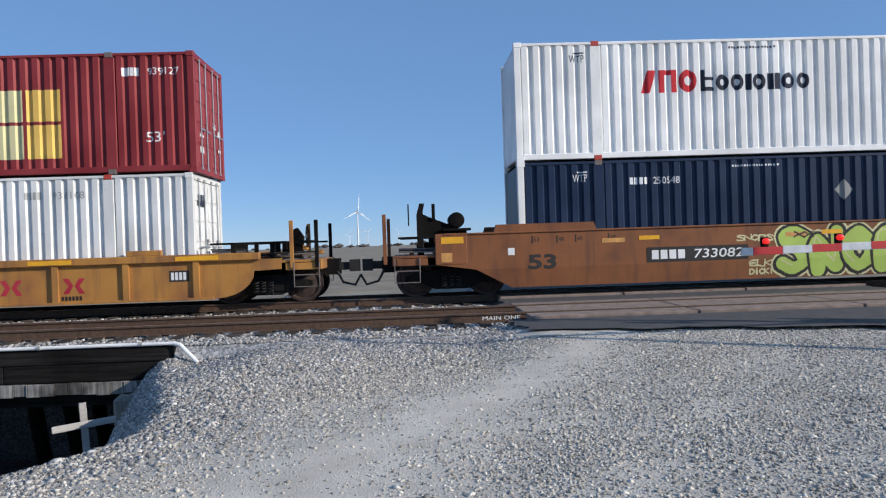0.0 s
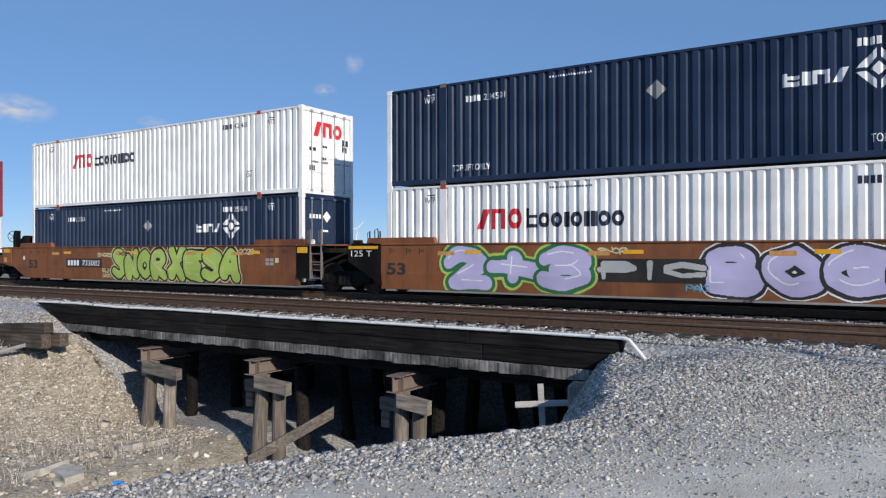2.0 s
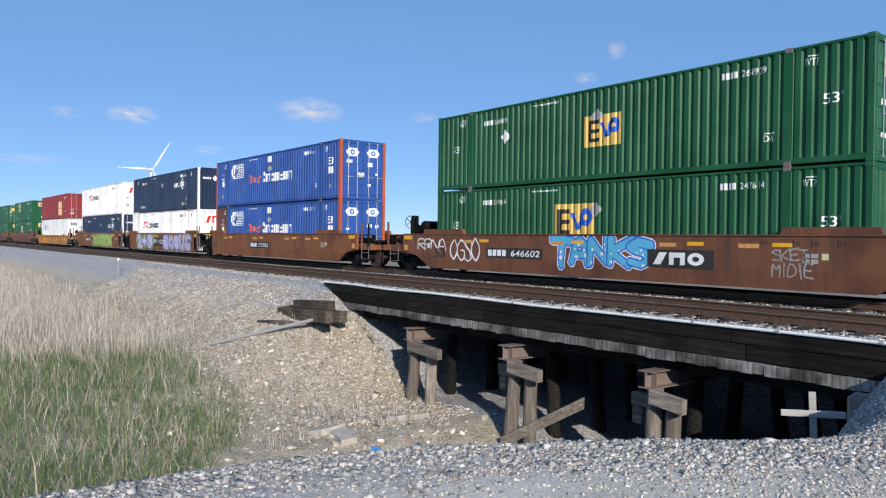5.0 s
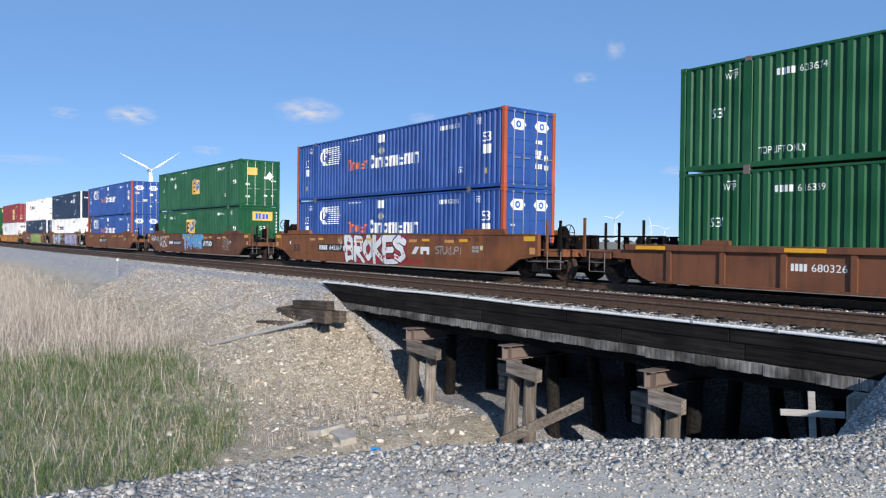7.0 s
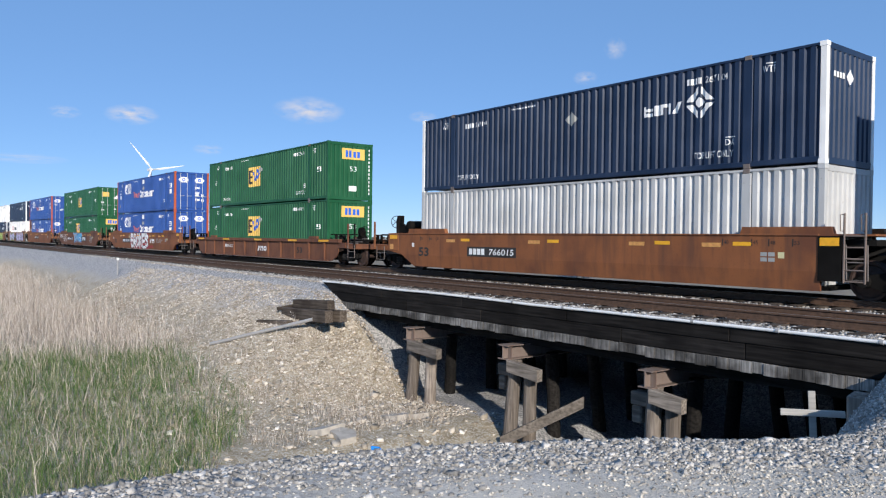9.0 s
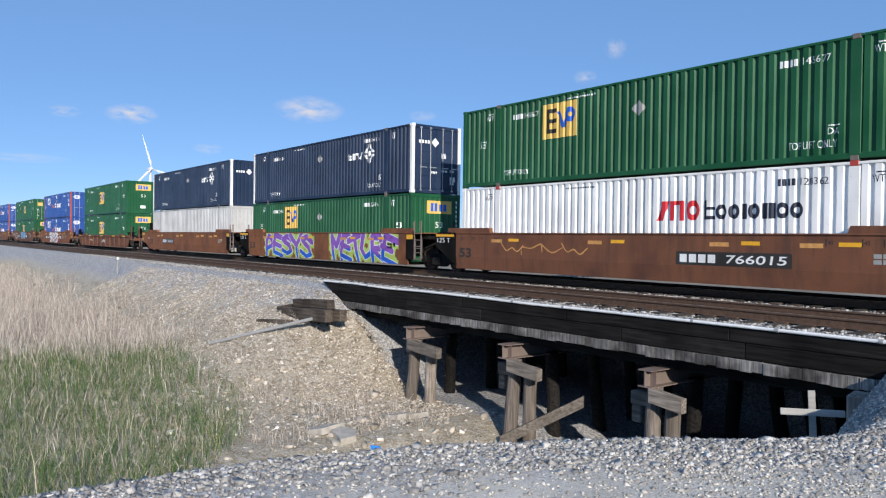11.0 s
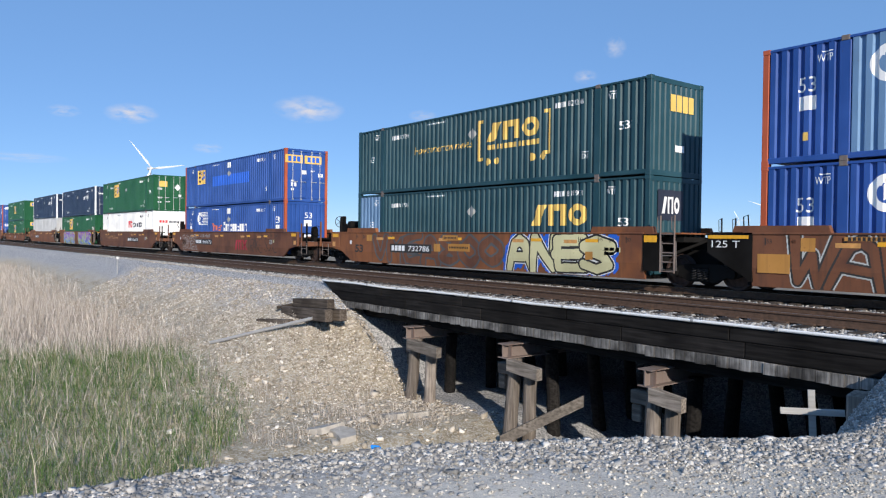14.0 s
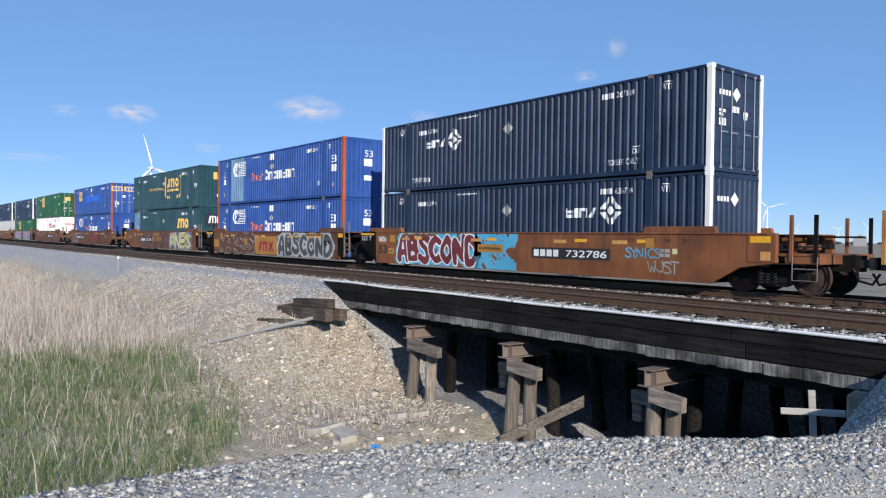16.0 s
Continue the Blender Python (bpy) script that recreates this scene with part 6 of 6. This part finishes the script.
pts = sow(66000, -44, -14.5, 6.0, 12.4, far_bank, 0.002, 5)
scatter("bank_stone", pts, rs0.gamma(4.0, 0.0046, len(pts)) + 0.007, STONE, M["bankstone"], "pale broken stone on the far bank of the creek", "stone", 5)
pts = sow(5000, -21, -6.5, 4.5, 12.6, lambda x, y: 0.6 if height(x, y) < -1.2 else 0.0, 0.0, 6)
scatter("creek_stone", pts, rs0.gamma(2.0, 0.016, len(pts)) + 0.01, STONE, M["bankstone"], "stones lying on the dry creek bed", "stone", 6)
rng = random.Random(21)
for k, (x, y, r) in enumerate(((-14.9, 8.1, 0.42), (-14.2, 8.3, 0.34), (-15.2, 10.3, 0.34), (-15.0, 11.0, 0.3), (-11.2, 11.0, 0.22), (-11.9, 11.4, 0.26), (-7.6, 11.2, 0.3))):
    n = rng.randint(5, 7)
    edge_ = [(math.cos(2 * math.pi * q / n + rng.uniform(-0.3, 0.3)) * r * rng.uniform(0.8, 1.3), math.sin(2 * math.pi * q / n + rng.uniform(-0.3, 0.3)) * r * rng.uniform(0.6, 1.0)) for q in range(n)]
    slab = Shape().prism(edge_, -0.09 * rng.uniform(0.6, 1.3), 0.07)
    rock = tagged(new("rubble_slab", slab.mesh("rubble_slab", M["slab"])), "pale broken concrete rubble lying in the creek bed", "rubble", "rubble in the creek")
    rock.matrix_world = pose(x, y, height(x, y) + 0.04, 90 + rng.uniform(-14, 14), rng.uniform(-15, 15), rng.uniform(0, 360))


def blades(name, pts, tall, width, lean, mat, label, seed):
    """Grass: each blade a narrow bent strip that tapers to a point."""
    rs = np.random.RandomState(seed)
    n = len(pts)
    p = np.array(pts)
    clump = np.array([noise.noise((q[0] * 0.9, q[1] * 0.9, 3.0)) + 0.6 * noise.noise((q[0] * 2.7, q[1] * 2.7, 8.0)) for q in pts])
    h = (tall[0] + (tall[1] - tall[0]) * rs.uniform(0, 1, n) ** 1.5) * np.clip(0.95 + 0.55 * clump, 0.4, 1.5)
    a, d = rs.uniform(0, 6.283, n), rs.uniform(0, 6.283, n)
    bend = h * rs.uniform(0.05, lean, n)
    w = width * rs.uniform(0.6, 1.4, n)
    side = np.stack([np.cos(a) * w, np.sin(a) * w, 0 * a], 1)
    dirn = np.stack([np.cos(d) * bend - 0.12 * h, np.sin(d) * bend, 0 * d], 1)
    up = np.zeros((n, 3))
    up[:, 2] = h
    v = np.stack([p - side, p + side, p + up * 0.55 + dirn * 0.3 + side * 0.7, p + up * 0.55 + dirn * 0.3 - side * 0.7, p + up * (1 - 0.2 * (bend / h)[:, None]) + dirn], 1)
    o = (np.arange(n) * 5)[:, None]
    loops = np.concatenate([o + np.array([[0, 1, 2, 3]]), o + np.array([[3, 2, 4]])], 1).astype(np.int32)
    me = bpy.data.meshes.new(name)
    me.vertices.add(n * 5)
    me.vertices.foreach_set("co", v.astype(np.float32).ravel())
    me.loops.add(n * 7)
    me.loops.foreach_set("vertex_index", loops.ravel())
    me.polygons.add(n * 2)
    me.polygons.foreach_set("loop_start", (np.arange(n)[:, None] * 7 + np.array([[0, 4]])).astype(np.int32).ravel())
    me.update(calc_edges=True)
    me.materials.append(mat)
    return tagged(new(name, me), label, "grass", kind="stuff")


def meadow(x, y):
    """How thick the grass stands: the low ground beside the embankment, short of the creek."""
    u = noise.noise((x * 0.35, y * 0.35, 12))
    edge = -12.3 - 0.75 * max(0.0, y - 3.5) - 0.12 * max(0.0, y - 3.5) ** 2
    return (1 - smooth(edge - 1.0, edge + 0.4, x + u)) * (1 - smooth(5.8, 8.2, y + 0.035 * (x + 20) + 1.2 * u))


def green_part(x, y):
    return meadow(x, y) * smooth(-29, -22, x + 2.5 * noise.noise((x * 0.25, y * 0.25, 1)))


def dry_part(x, y):
    u = noise.noise((x * 0.25, y * 0.25, 1))
    return max(0.11, smooth(-20, -26, x + 2.5 * u)) * (1 - smooth(6.6, 9.6, y + 1.2 * u + 0.02 * (x + 25))) * (1 - smooth(-13.5, -11.5, x)) * (1 if x < -20 else meadow(x, y))


pts = sow(80000, -32, -9.5, -4.0, 8.4, green_part, -0.02, 31)
blades("green_grass", pts, (0.16, 0.60), 0.0055, 1.15, M["grass"], "fresh green grass on the low ground by the creek", 31)
pts = sow(75000, -80, -12, -4.0, 9.8, dry_part, -0.02, 32, 0.8)
blades("dry_reeds", pts, (0.26, 1.1), 0.006, 0.85, M["straw"], "tall pale dry reeds and straw below the embankment", 32)
pts = sow(6500, -21.5, -14.0, 6.5, 12.0, lambda x, y: 0.8 * smooth(-0.3, 0.5, noise.noise((x * 0.7, y * 0.7, 44))), -0.02, 33)
blades("dry_weeds", pts, (0.12, 0.5), 0.005, 0.8, M["straw"], "sparse dry weeds on the stony creek bank", 33)
pts = sow(5000, -9.5, -5.2, -3.0, 4.0, lambda x, y: 0.8 * smooth(-5.5, -6.5, x), -0.02, 34)
blades("dry_weeds", pts, (0.15, 0.55), 0.005, 0.8, M["straw"], "dry weeds along the edge of the gravel yard", 34)

# old ties, a pipe and a marker on the bank
for x, y, z, rz, ln, tilt, thick in ((-20.9, 11.0, -0.79, 2, 2.2, -3, 0.14), (-21.0, 10.8, -1.12, -2, 3.2, -3, 0.19), (-20.8, 11.25, -1.12, 5, 2.4, -2, 0.18), (-22.2, 10.3, -1.50, 6, 1.9, -4, 0.13), (-22.6, 11.0, -1.0, 40, 0.8, -12, 0.06)):
    tm = tagged(new("old_tie", Shape().box(-ln / 2, ln / 2, -0.13, 0.13, -thick, thick, 0.02).mesh("old_tie", M["oldtie"])), "weathered old railway tie stacked at the bridge end", "timber", "old ties by the bridge")
    tm.matrix_world = pose(x, y, z, 0, tilt, rz)
PIPE0 = Vector((-23.03, 8.5, height(-23.03, 8.5) + 0.05))
PIPE1 = Vector((-20.24, 10.65, -1.18))
run = [PIPE0.lerp(PIPE1, k / 6) for k in range(7)]
stick = Shape().tube([(p.x, p.y, max(p.z, height(p.x, p.y) + 0.06)) for p in run], 0.055, 10)
tagged(new("loose_pipe", stick.mesh("loose_pipe", M["clamp"])), "grey pipe lying against old ties on the stony bank", "pipe")
mk = tagged(new("marker_post"), "thin grey marker post with a white cap", "post")
mk.location = (-45.2, 11.2, height(-45.2, 11.2))
part("shaft", Shape().tube([(0, 0, -0.2), (0.02, 0, 0.85)], 0.04, 8), M["clamp"], mk)
part("cap", Shape().tube([(0.02, 0, 0.85), (0.02, 0, 1.0)], 0.06, 8), M["pipe"], mk)
bt = tagged(new("plastic_bottle"), "small crushed blue plastic bottle on the gravel", "bottle")
bt.matrix_world = pose(-4.72, 3.02, height(-4.72, 3.02) + 0.03, 0, 0, 35) @ Matrix.Scale(0.55, 4)
part("body", Shape().tube([(-0.05, 0, 0), (-0.045, 0, 0.002), (0.03, 0, 0), (0.06, 0, 0.0)], 0.03, 10), M["bottle"], bt)
part("neck", Shape().tube([(0.06, 0, 0), (0.085, 0, 0)], 0.013, 8), M["bottle"], bt)
flat_mark(near_track, "rail_stencil", fitted("MAIN ONE", 0.95, 1.65, -0.135, -0.06), MARKW, lambda a, b: (a, -0.7525 - 0.0135 - 0.004, b), "white stencilled words on the rail web")

# ---- crossing gate ----
gate = tagged(new("crossing_gate"), "lowered red-and-white level crossing gate with lit lamps", "crossing gate")
gate.location = (9.0, 10.0, -0.12)
part("mast", Shape().tube([(0, 0, -0.05), (0, 0, 1.6)], 0.07, 12), M["chrome"], gate)
part("base", Shape().box(-0.25, 0.25, -0.25, 0.25, -0.1, 0.12, 0.02), M["concrete"], gate)
part("mechanism", Shape().box(-0.25, 0.3, -0.55, -0.08, 0.85, 1.45, 0.03), M["clamp"], gate)
TIP = 4.88
arm = part("arm", Shape().box(-TIP, -0.3, -0.345, -0.329, 1.16, 1.22), M["chrome"], gate)
edge = -TIP
for k in range(12):
    w = 0.16 if k == 0 else 0.406
    b = min(edge + w, -0.2)
    zr = 1.135 + 0.017 * (edge + TIP)
    part("stripe", Shape().box(edge, b - 0.001, -0.352, -0.322, zr, zr + 0.105, 0.004), M["armwhite"] if k % 2 == 0 else M["armred"], arm)
    edge = b
for q in (0.34, 1.36, 2.6):
    zr = 1.24 + 0.017 * q
    lamp = part("lamp_bracket", Shape().box(-TIP + q - 0.05, -TIP + q + 0.05, -0.32, -0.27, zr - 0.01, zr + 0.13, 0.01), M["black"], arm)
    part("lamp", Shape().lathe([(0.015, -0.06), (0.036, -0.052), (0.042, -0.02), (0.042, 0.02), (0.02, 0.04)], (-TIP + q, -0.33, zr + 0.075), 14), M["lamp"], lamp, "lit red warning lamp")
signal = tagged(new("crossing_signal"), "crossing signal mast with round black lamp heads and crossed boards", "signal")
signal.location = (9.4, 9.35, -0.12)
part("mast", Shape().tube([(0, 0, -0.05), (0, 0, 4.2)], 0.07, 12), M["chrome"], signal)
for sx in (-1, 1):
    part("signal_head", Shape().lathe([(0.02, -0.02), (0.255, -0.02), (0.255, 0.02), (0.02, 0.03)], (sx * 0.42, -0.15, 2.45), 24), M["black"], signal)
part("signal_bar", Shape().tube([(-0.5, -0.1, 2.45), (0.5, -0.1, 2.45)], 0.03, 8), M["chrome"], signal)
for sx in (-1, 1):
    a = radians(45 * sx)
    ca, sa = math.cos(a), math.sin(a)
    pts4 = [(ca * u - sa * w, 3.7 + sa * u + ca * w) for u, w in ((-0.6, -0.11), (0.6, -0.11), (0.6, 0.11), (-0.6, 0.11))]
    part("crossbuck_board", Shape().prism(pts4, -0.12 - 0.03 * (sx > 0), -0.095 - 0.03 * (sx > 0)), M["pipe"], signal)

# the signal on the far side of the tracks
far = tagged(new("crossing_signal"), "silver crossing signal mast with one lit red lamp and a crossbuck", "signal")
FARZ = height(4.94, 24.0)
far.location = (4.94, 24.0, 0)
part("mast", Shape().tube([(0, 0, FARZ - 0.1), (0, 0, 5.26)], 0.075, 12), M["chrome"], far)
part("cap", Shape().tube([(0, 0, 5.26), (0, 0, 5.30)], 0.085, 12), M["chrome"], far)
part("base", Shape().box(-0.3, 0.3, -0.3, 0.3, FARZ - 0.1, FARZ + 0.12, 0.02), M["concrete"], far)
part("signal_bar", Shape().tube([(-0.5, -0.1, 2.9), (0.5, -0.1, 2.9)], 0.03, 8), M["chrome"], far)
for sx in (-1, 1):
    head = part("signal_head", Shape().lathe([(0.02, -0.02), (0.30, -0.02), (0.31, 0.0), (0.30, 0.02), (0.02, 0.03)], (sx * 0.41, -0.17, 2.81), 24), M["black"], far)
    part("lens", Shape().lathe([(0.01, -0.05), (0.10, -0.04), (0.145, -0.01), (0.145, 0.02)], (sx * 0.41, -0.19, 2.81), 20), M["lamp"] if sx < 0 else M["black"], head, "lit red lens" if sx < 0 else "")
    part("hood", Shape().tube([(sx * 0.41 + 0.17 * math.cos(radians(q)), -0.30 + 0.05 * abs(math.cos(radians(q))), 2.81 + 0.17 * math.sin(radians(q))) for q in range(0, 181, 20)], 0.02, 6), M["black"], head)
part("track_sign", Shape().box(-0.33, 0.36, -0.11, -0.09, 3.44, 3.66, 0.006), M["clamp"], far)
for slope, words in ((45, ("CROS", "SING")), (-45, ("RAIL", "ROAD"))):
    ca, sa = math.cos(radians(slope)), math.sin(radians(slope))
    front = -0.12 - 0.03 * (slope < 0)
    outline = [(ca * u - sa * w, 4.25 + sa * u + ca * w) for u, w in ((-0.61, -0.115), (0.61, -0.115), (0.61, 0.115), (-0.61, 0.115))]
    board = part("crossbuck_board", Shape().prism(outline, front, front + 0.025), M["pipe"], far)
    for word, lo in zip(words, (-0.57, 0.14)):
        flat_mark(board, "letters", fitted(word, lo, lo + 0.43, -0.075, 0.075, 0.004), MARKK, lambda a, b: (ca * a - sa * b, front - 0.005, 4.25 + sa * a + ca * b))
part("lamp_arm", Shape().tube([(0, -0.03, 4.66), (0.5, -0.05, 4.78), (0.8, -0.06, 4.82)], 0.025, 8), M["chrome"], far)
part("lamp_housing", Shape().box(0.72, 1.08, -0.12, 0.0, 4.79, 4.86, 0.015), M["chrome"], far)

pole = tagged(new("tall_mast"), "tall plain grey steel mast beside the crossing", "mast")
pole.location = (10.2, 6.9, height(10.2, 6.9))
part("shaft", Shape().tube([(0, 0, -0.1), (0, 0, 6.2)], 0.075, 12, 0.055), M["chrome"], pole)
part("foot", Shape().box(-0.2, 0.2, -0.2, 0.2, -0.1, 0.08, 0.02), M["concrete"], pole)

# ---- wind turbines on the plain ----
ROTORS = []


def blade_shape(s):
    L = 41.0
    st = [(1.2, 1.0, 0.9), (4, 1.0, 0.9), (9, 1.9, 0.55), (20, 1.35, 0.35), (32, 0.8, 0.2), (L, 0.22, 0.06)]
    v = []
    for z, w, d in st:
        v += [(-w * 0.45, 0, z), (0.0, -d, z), (w * 0.9, 0, z), (0.0, d, z)]
    f = [(4 * k + i, 4 * k + (i + 1) % 4, 4 * k + 4 + (i + 1) % 4, 4 * k + 4 + i) for k in range(len(st) - 1) for i in range(4)]
    s.add(v, f + [(3, 2, 1, 0), tuple(range(len(v) - 4, len(v)))])


def turbine(az, el, phase, rate=72.0, turn=0.0):
    d = 78.7 / math.tan(radians(el))
    x, y = -math.sin(radians(az)) * d, math.cos(radians(az)) * d
    t = tagged(new("wind_turbine"), "tall white three-bladed wind turbine on the plain", "wind turbine", "wind farm")
    t.matrix_world = pose(x, y, -1.2, 0, 0, az + turn)
    child("tower", shared("tower", M["turbine"], lambda s: s.tube([(0, 0, -1), (0, 0, 40), (0, 0, 80)], 2.1, 18, 1.25)), t)
    child("nacelle", shared("nacelle", M["turbine"], lambda s: s.box(-1.7, 1.7, -3.2, 6.5, 79.6, 83, 0.5)), t)
    rotor = child("rotor", shared("rotor", M["turbine"], lambda s: s.lathe([(0.3, -1.7), (1.1, -1.2), (1.6, 0.0), (1.6, 1.4)], (0, 0, 0), 16)), t, (0, -4.6, 81.2))
    for k in range(3):
        child("blade", shared("blade", M["turbine"], blade_shape), rotor, rot=pose(0, 0, 0, 0, 120 * k, 0))
    ROTORS.append((rotor, pose(0, -4.6, 81.2), phase, rate))


for az, el, phase, turn in ((73.95, 4.72, 29.5, 20), (4.33, 2.65, 5, 25), (9.33, 1.19, -8, 10), (8.2, 0.95, 30, 0), (3.6, 1.05, 50, 0), (5.0, 0.95, 12, 10), (1.2, 1.0, 75, 0), (-1.2, 1.1, 20, 0),
                            (39.22, 1.7, 20, 0), (36.58, 1.28, 75, 0), (35.6, 0.95, 40, 0), (28.7, 2.45, 0, 0), (30.5, 1.55, 40, 0), (26.8, 0.95, 70, 0), (22.5, 1.05, 10, 0), (24.2, 0.95, 90, 0)):
    turbine(az, el, phase, 72.2, turn)

# ---- far trees and sheds ----
rngt = random.Random(8)
s = Shape()
for k in range(700):
    az = radians(rngt.uniform(-45, 60))
    d = rngt.choice((1400, 1900, 2300)) + rngt.uniform(-60, 60)
    if noise.noise((math.degrees(az) * 0.25, d * 0.01, 2)) < 0.05:
        continue
    x, y, h, w = -math.sin(az) * d, math.cos(az) * d, rngt.uniform(3.5, 9), rngt.uniform(5, 14)
    v, f = octa()
    s.add([(x + p[0] * w * rngt.uniform(0.6, 1.1), y + p[1] * w, -1.2 + h * 0.5 + p[2] * h * 0.5 * rngt.uniform(0.7, 1.2)) for p in v], [tuple(q) for q in f])
tagged(new("far_woods", s.mesh("far_woods", M["twig"])), "dim grey-brown line of far trees", "trees", kind="stuff")
shed = tagged(new("farm_shed"), "small grey farm shed far across the field", "shed")
shed.matrix_world = pose(-math.sin(radians(22.9)) * 700, math.cos(radians(22.9)) * 700, -1.1, 0, 0, 23)
part("wall", Shape().box(-5, 5, -4, 4, 0, 7), M["clamp"], shed)
part("roof", Shape().prism([(-5.3, 7), (5.3, 7), (0, 9.5)], -4.3, 4.3), M["clamp"], shed)


def bare_tree(x, y, h, seed):
    rng = random.Random(seed)
    tr = tagged(new("bare_tree"), "leafless shrubby tree beyond the railway", "tree", "bare trees")
    tr.location = (x, y, height(x, y))
    part("trunk", Shape().tube([(0, 0, -0.2), (0.05, 0, h * 0.25), (0.0, 0.05, h * 0.5)], 0.14, 8, 0.08), M["twig"], tr)
    s = Shape()
    for k in range(90):
        a, z0 = rng.uniform(0, 6.28), rng.uniform(0.1, 0.5) * h
        l = rng.uniform(0.25, 0.55) * h
        p0 = Vector((0, 0, z0))
        p1 = p0 + Vector((math.cos(a) * l * 0.5, math.sin(a) * l * 0.5, l * 0.5))
        p2 = p1 + Vector((math.cos(a + rng.uniform(-1, 1)) * l * 0.35, math.sin(a) * l * 0.3, l * 0.35))
        s.tube([p0, p1, p2], 0.035, 4, 0.012)
        for q in range(4):
            b = p1.lerp(p2, rng.random())
            s.tube([b, b + Vector((rng.uniform(-1, 1), rng.uniform(-1, 1), rng.uniform(0.2, 1))) * 0.16 * h], 0.014, 3, 0.006)
    part("crown", s, M["twig"], tr, "bare twigs")


for az, d, h, sd in ((30.6, 150, 4.6, 1), (31.1, 155, 4.0, 2), (26.9, 170, 3.4, 3), (36.0, 160, 3.6, 4)):
    bare_tree(-math.sin(radians(az)) * d, math.cos(radians(az)) * d, h, sd)


# ---- clouds ----
def cloud_mat(seed, thick):
    m = bpy.data.materials.new("thin_cloud")
    m.use_nodes = True
    t = m.node_tree
    t.nodes.clear()
    out = t.nodes.new("ShaderNodeOutputMaterial")
    co = t.nodes.new("ShaderNodeTexCoord")
    mp = t.nodes.new("ShaderNodeMapping")
    mp.inputs["Location"].default_value = (seed * 3.1, 0, seed)
    n = add(t, "ShaderNodeTexNoise", Scale=1.9, Detail=6, Roughness=0.5)
    t.links.new(co.outputs["Object"], mp.inputs["Vector"])
    t.links.new(mp.outputs[0], n.inputs["Vector"])
    g = t.nodes.new("ShaderNodeVectorMath")
    g.operation = "LENGTH"
    t.links.new(co.outputs["Object"], g.inputs[0])
    f = t.nodes.new("ShaderNodeMapRange")
    f.inputs["From Min"].default_value, f.inputs["From Max"].default_value = 0.95, 0.1
    t.links.new(g.outputs["Value"], f.inputs["Value"])
    mu = t.nodes.new("ShaderNodeMath")
    mu.operation = "MULTIPLY"
    r = ramp(t, n.outputs[0], [(0.34, (0, 0, 0)), (0.62, (1, 1, 1))])
    t.links.new(f.outputs[0], mu.inputs[0])
    t.links.new(r.outputs[0], mu.inputs[1])
    m2 = t.nodes.new("ShaderNodeMath")
    m2.operation = "MULTIPLY"
    m2.inputs[1].default_value = thick
    t.links.new(mu.outputs[0], m2.inputs[0])
    # sunlit white of the cloud is put in as a glow of the card itself
    e = t.nodes.new("ShaderNodeEmission")
    e.inputs["Color"].default_value, e.inputs["Strength"].default_value = (0.82, 0.83, 0.90, 1), 0.85
    tr = t.nodes.new("ShaderNodeBsdfTransparent")
    mx = t.nodes.new("ShaderNodeMixShader")
    t.links.new(m2.outputs[0], mx.inputs[0])
    t.links.new(tr.outputs[0], mx.inputs[1])
    t.links.new(e.outputs[0], mx.inputs[2])
    t.links.new(mx.outputs[0], out.inputs[0])
    return m


for k, (az, el, w, h) in enumerate(((62.7, 9.6, 2.9, 1.15), (75.2, 8.55, 2.0, 0.8), (39.4, 14.2, 0.9, 0.9), (41.6, 12.2, 1.0, 0.6), (81.9, 5.1, 3.0, 0.4), (54.0, 9.35, 1.2, 0.5), (79.5, 8.4, 1.2, 0.5), (70.0, 6.4, 1.2, 0.5), (35.0, 5.3, 1.2, 0.4))):
    d = 3600.0
    c = Vector((-math.sin(radians(az)) * math.cos(radians(el)), math.cos(radians(az)) * math.cos(radians(el)), math.sin(radians(el)))) * d
    me = bpy.data.meshes.new("cloud")
    me.from_pydata([(-1, -1, 0), (1, -1, 0), (1, 1, 0), (-1, 1, 0)], [], [(0, 1, 2, 3)])
    me.materials.append(cloud_mat(k, 1.0 if k < 2 else 0.5))
    cl = tagged(new("cloud", me), "small thin white cloud low in the sky", "cloud", kind="structure")
    cl.matrix_world = look(c, (0, 0, 1.3)) @ pose(0, 0, 0, 0, 180, 0) @ Matrix.Diagonal((d * math.tan(radians(w)), d * math.tan(radians(h)), 1, 1))


# ---- what moves ----
SPEED, GAIN = 17.602, 0.0641      # metres a second to the left, and its slow increase


def gone(t):
    return SPEED * t + 0.5 * GAIN * t * t


def motions():
    seconds = [float(k) for k in range(17)]
    for car, x in CARS:
        walk(car, [(t, pose(x + 0.03 - gone(t), YT, 0)) for t in seconds])
    for box_, x, z in LOADS:
        walk(box_, [(t, pose(x + 0.07 - gone(t), YT, z)) for t in seconds])
    turns = [(k / 30, -math.degrees(gone(k / 30) / 0.462)) for k in range(481)]
    for w in WHEELS:
        p = w.location.copy()
        walk(w, [(t, pose(p.x, p.y, p.z, 0, a, 0)) for t, a in turns])
    for rotor, m, phase, rate in ROTORS:
        walk(rotor, [(t, m @ pose(0, 0, 0, 0, phase + rate * t, 0)) for t in seconds])


motions()
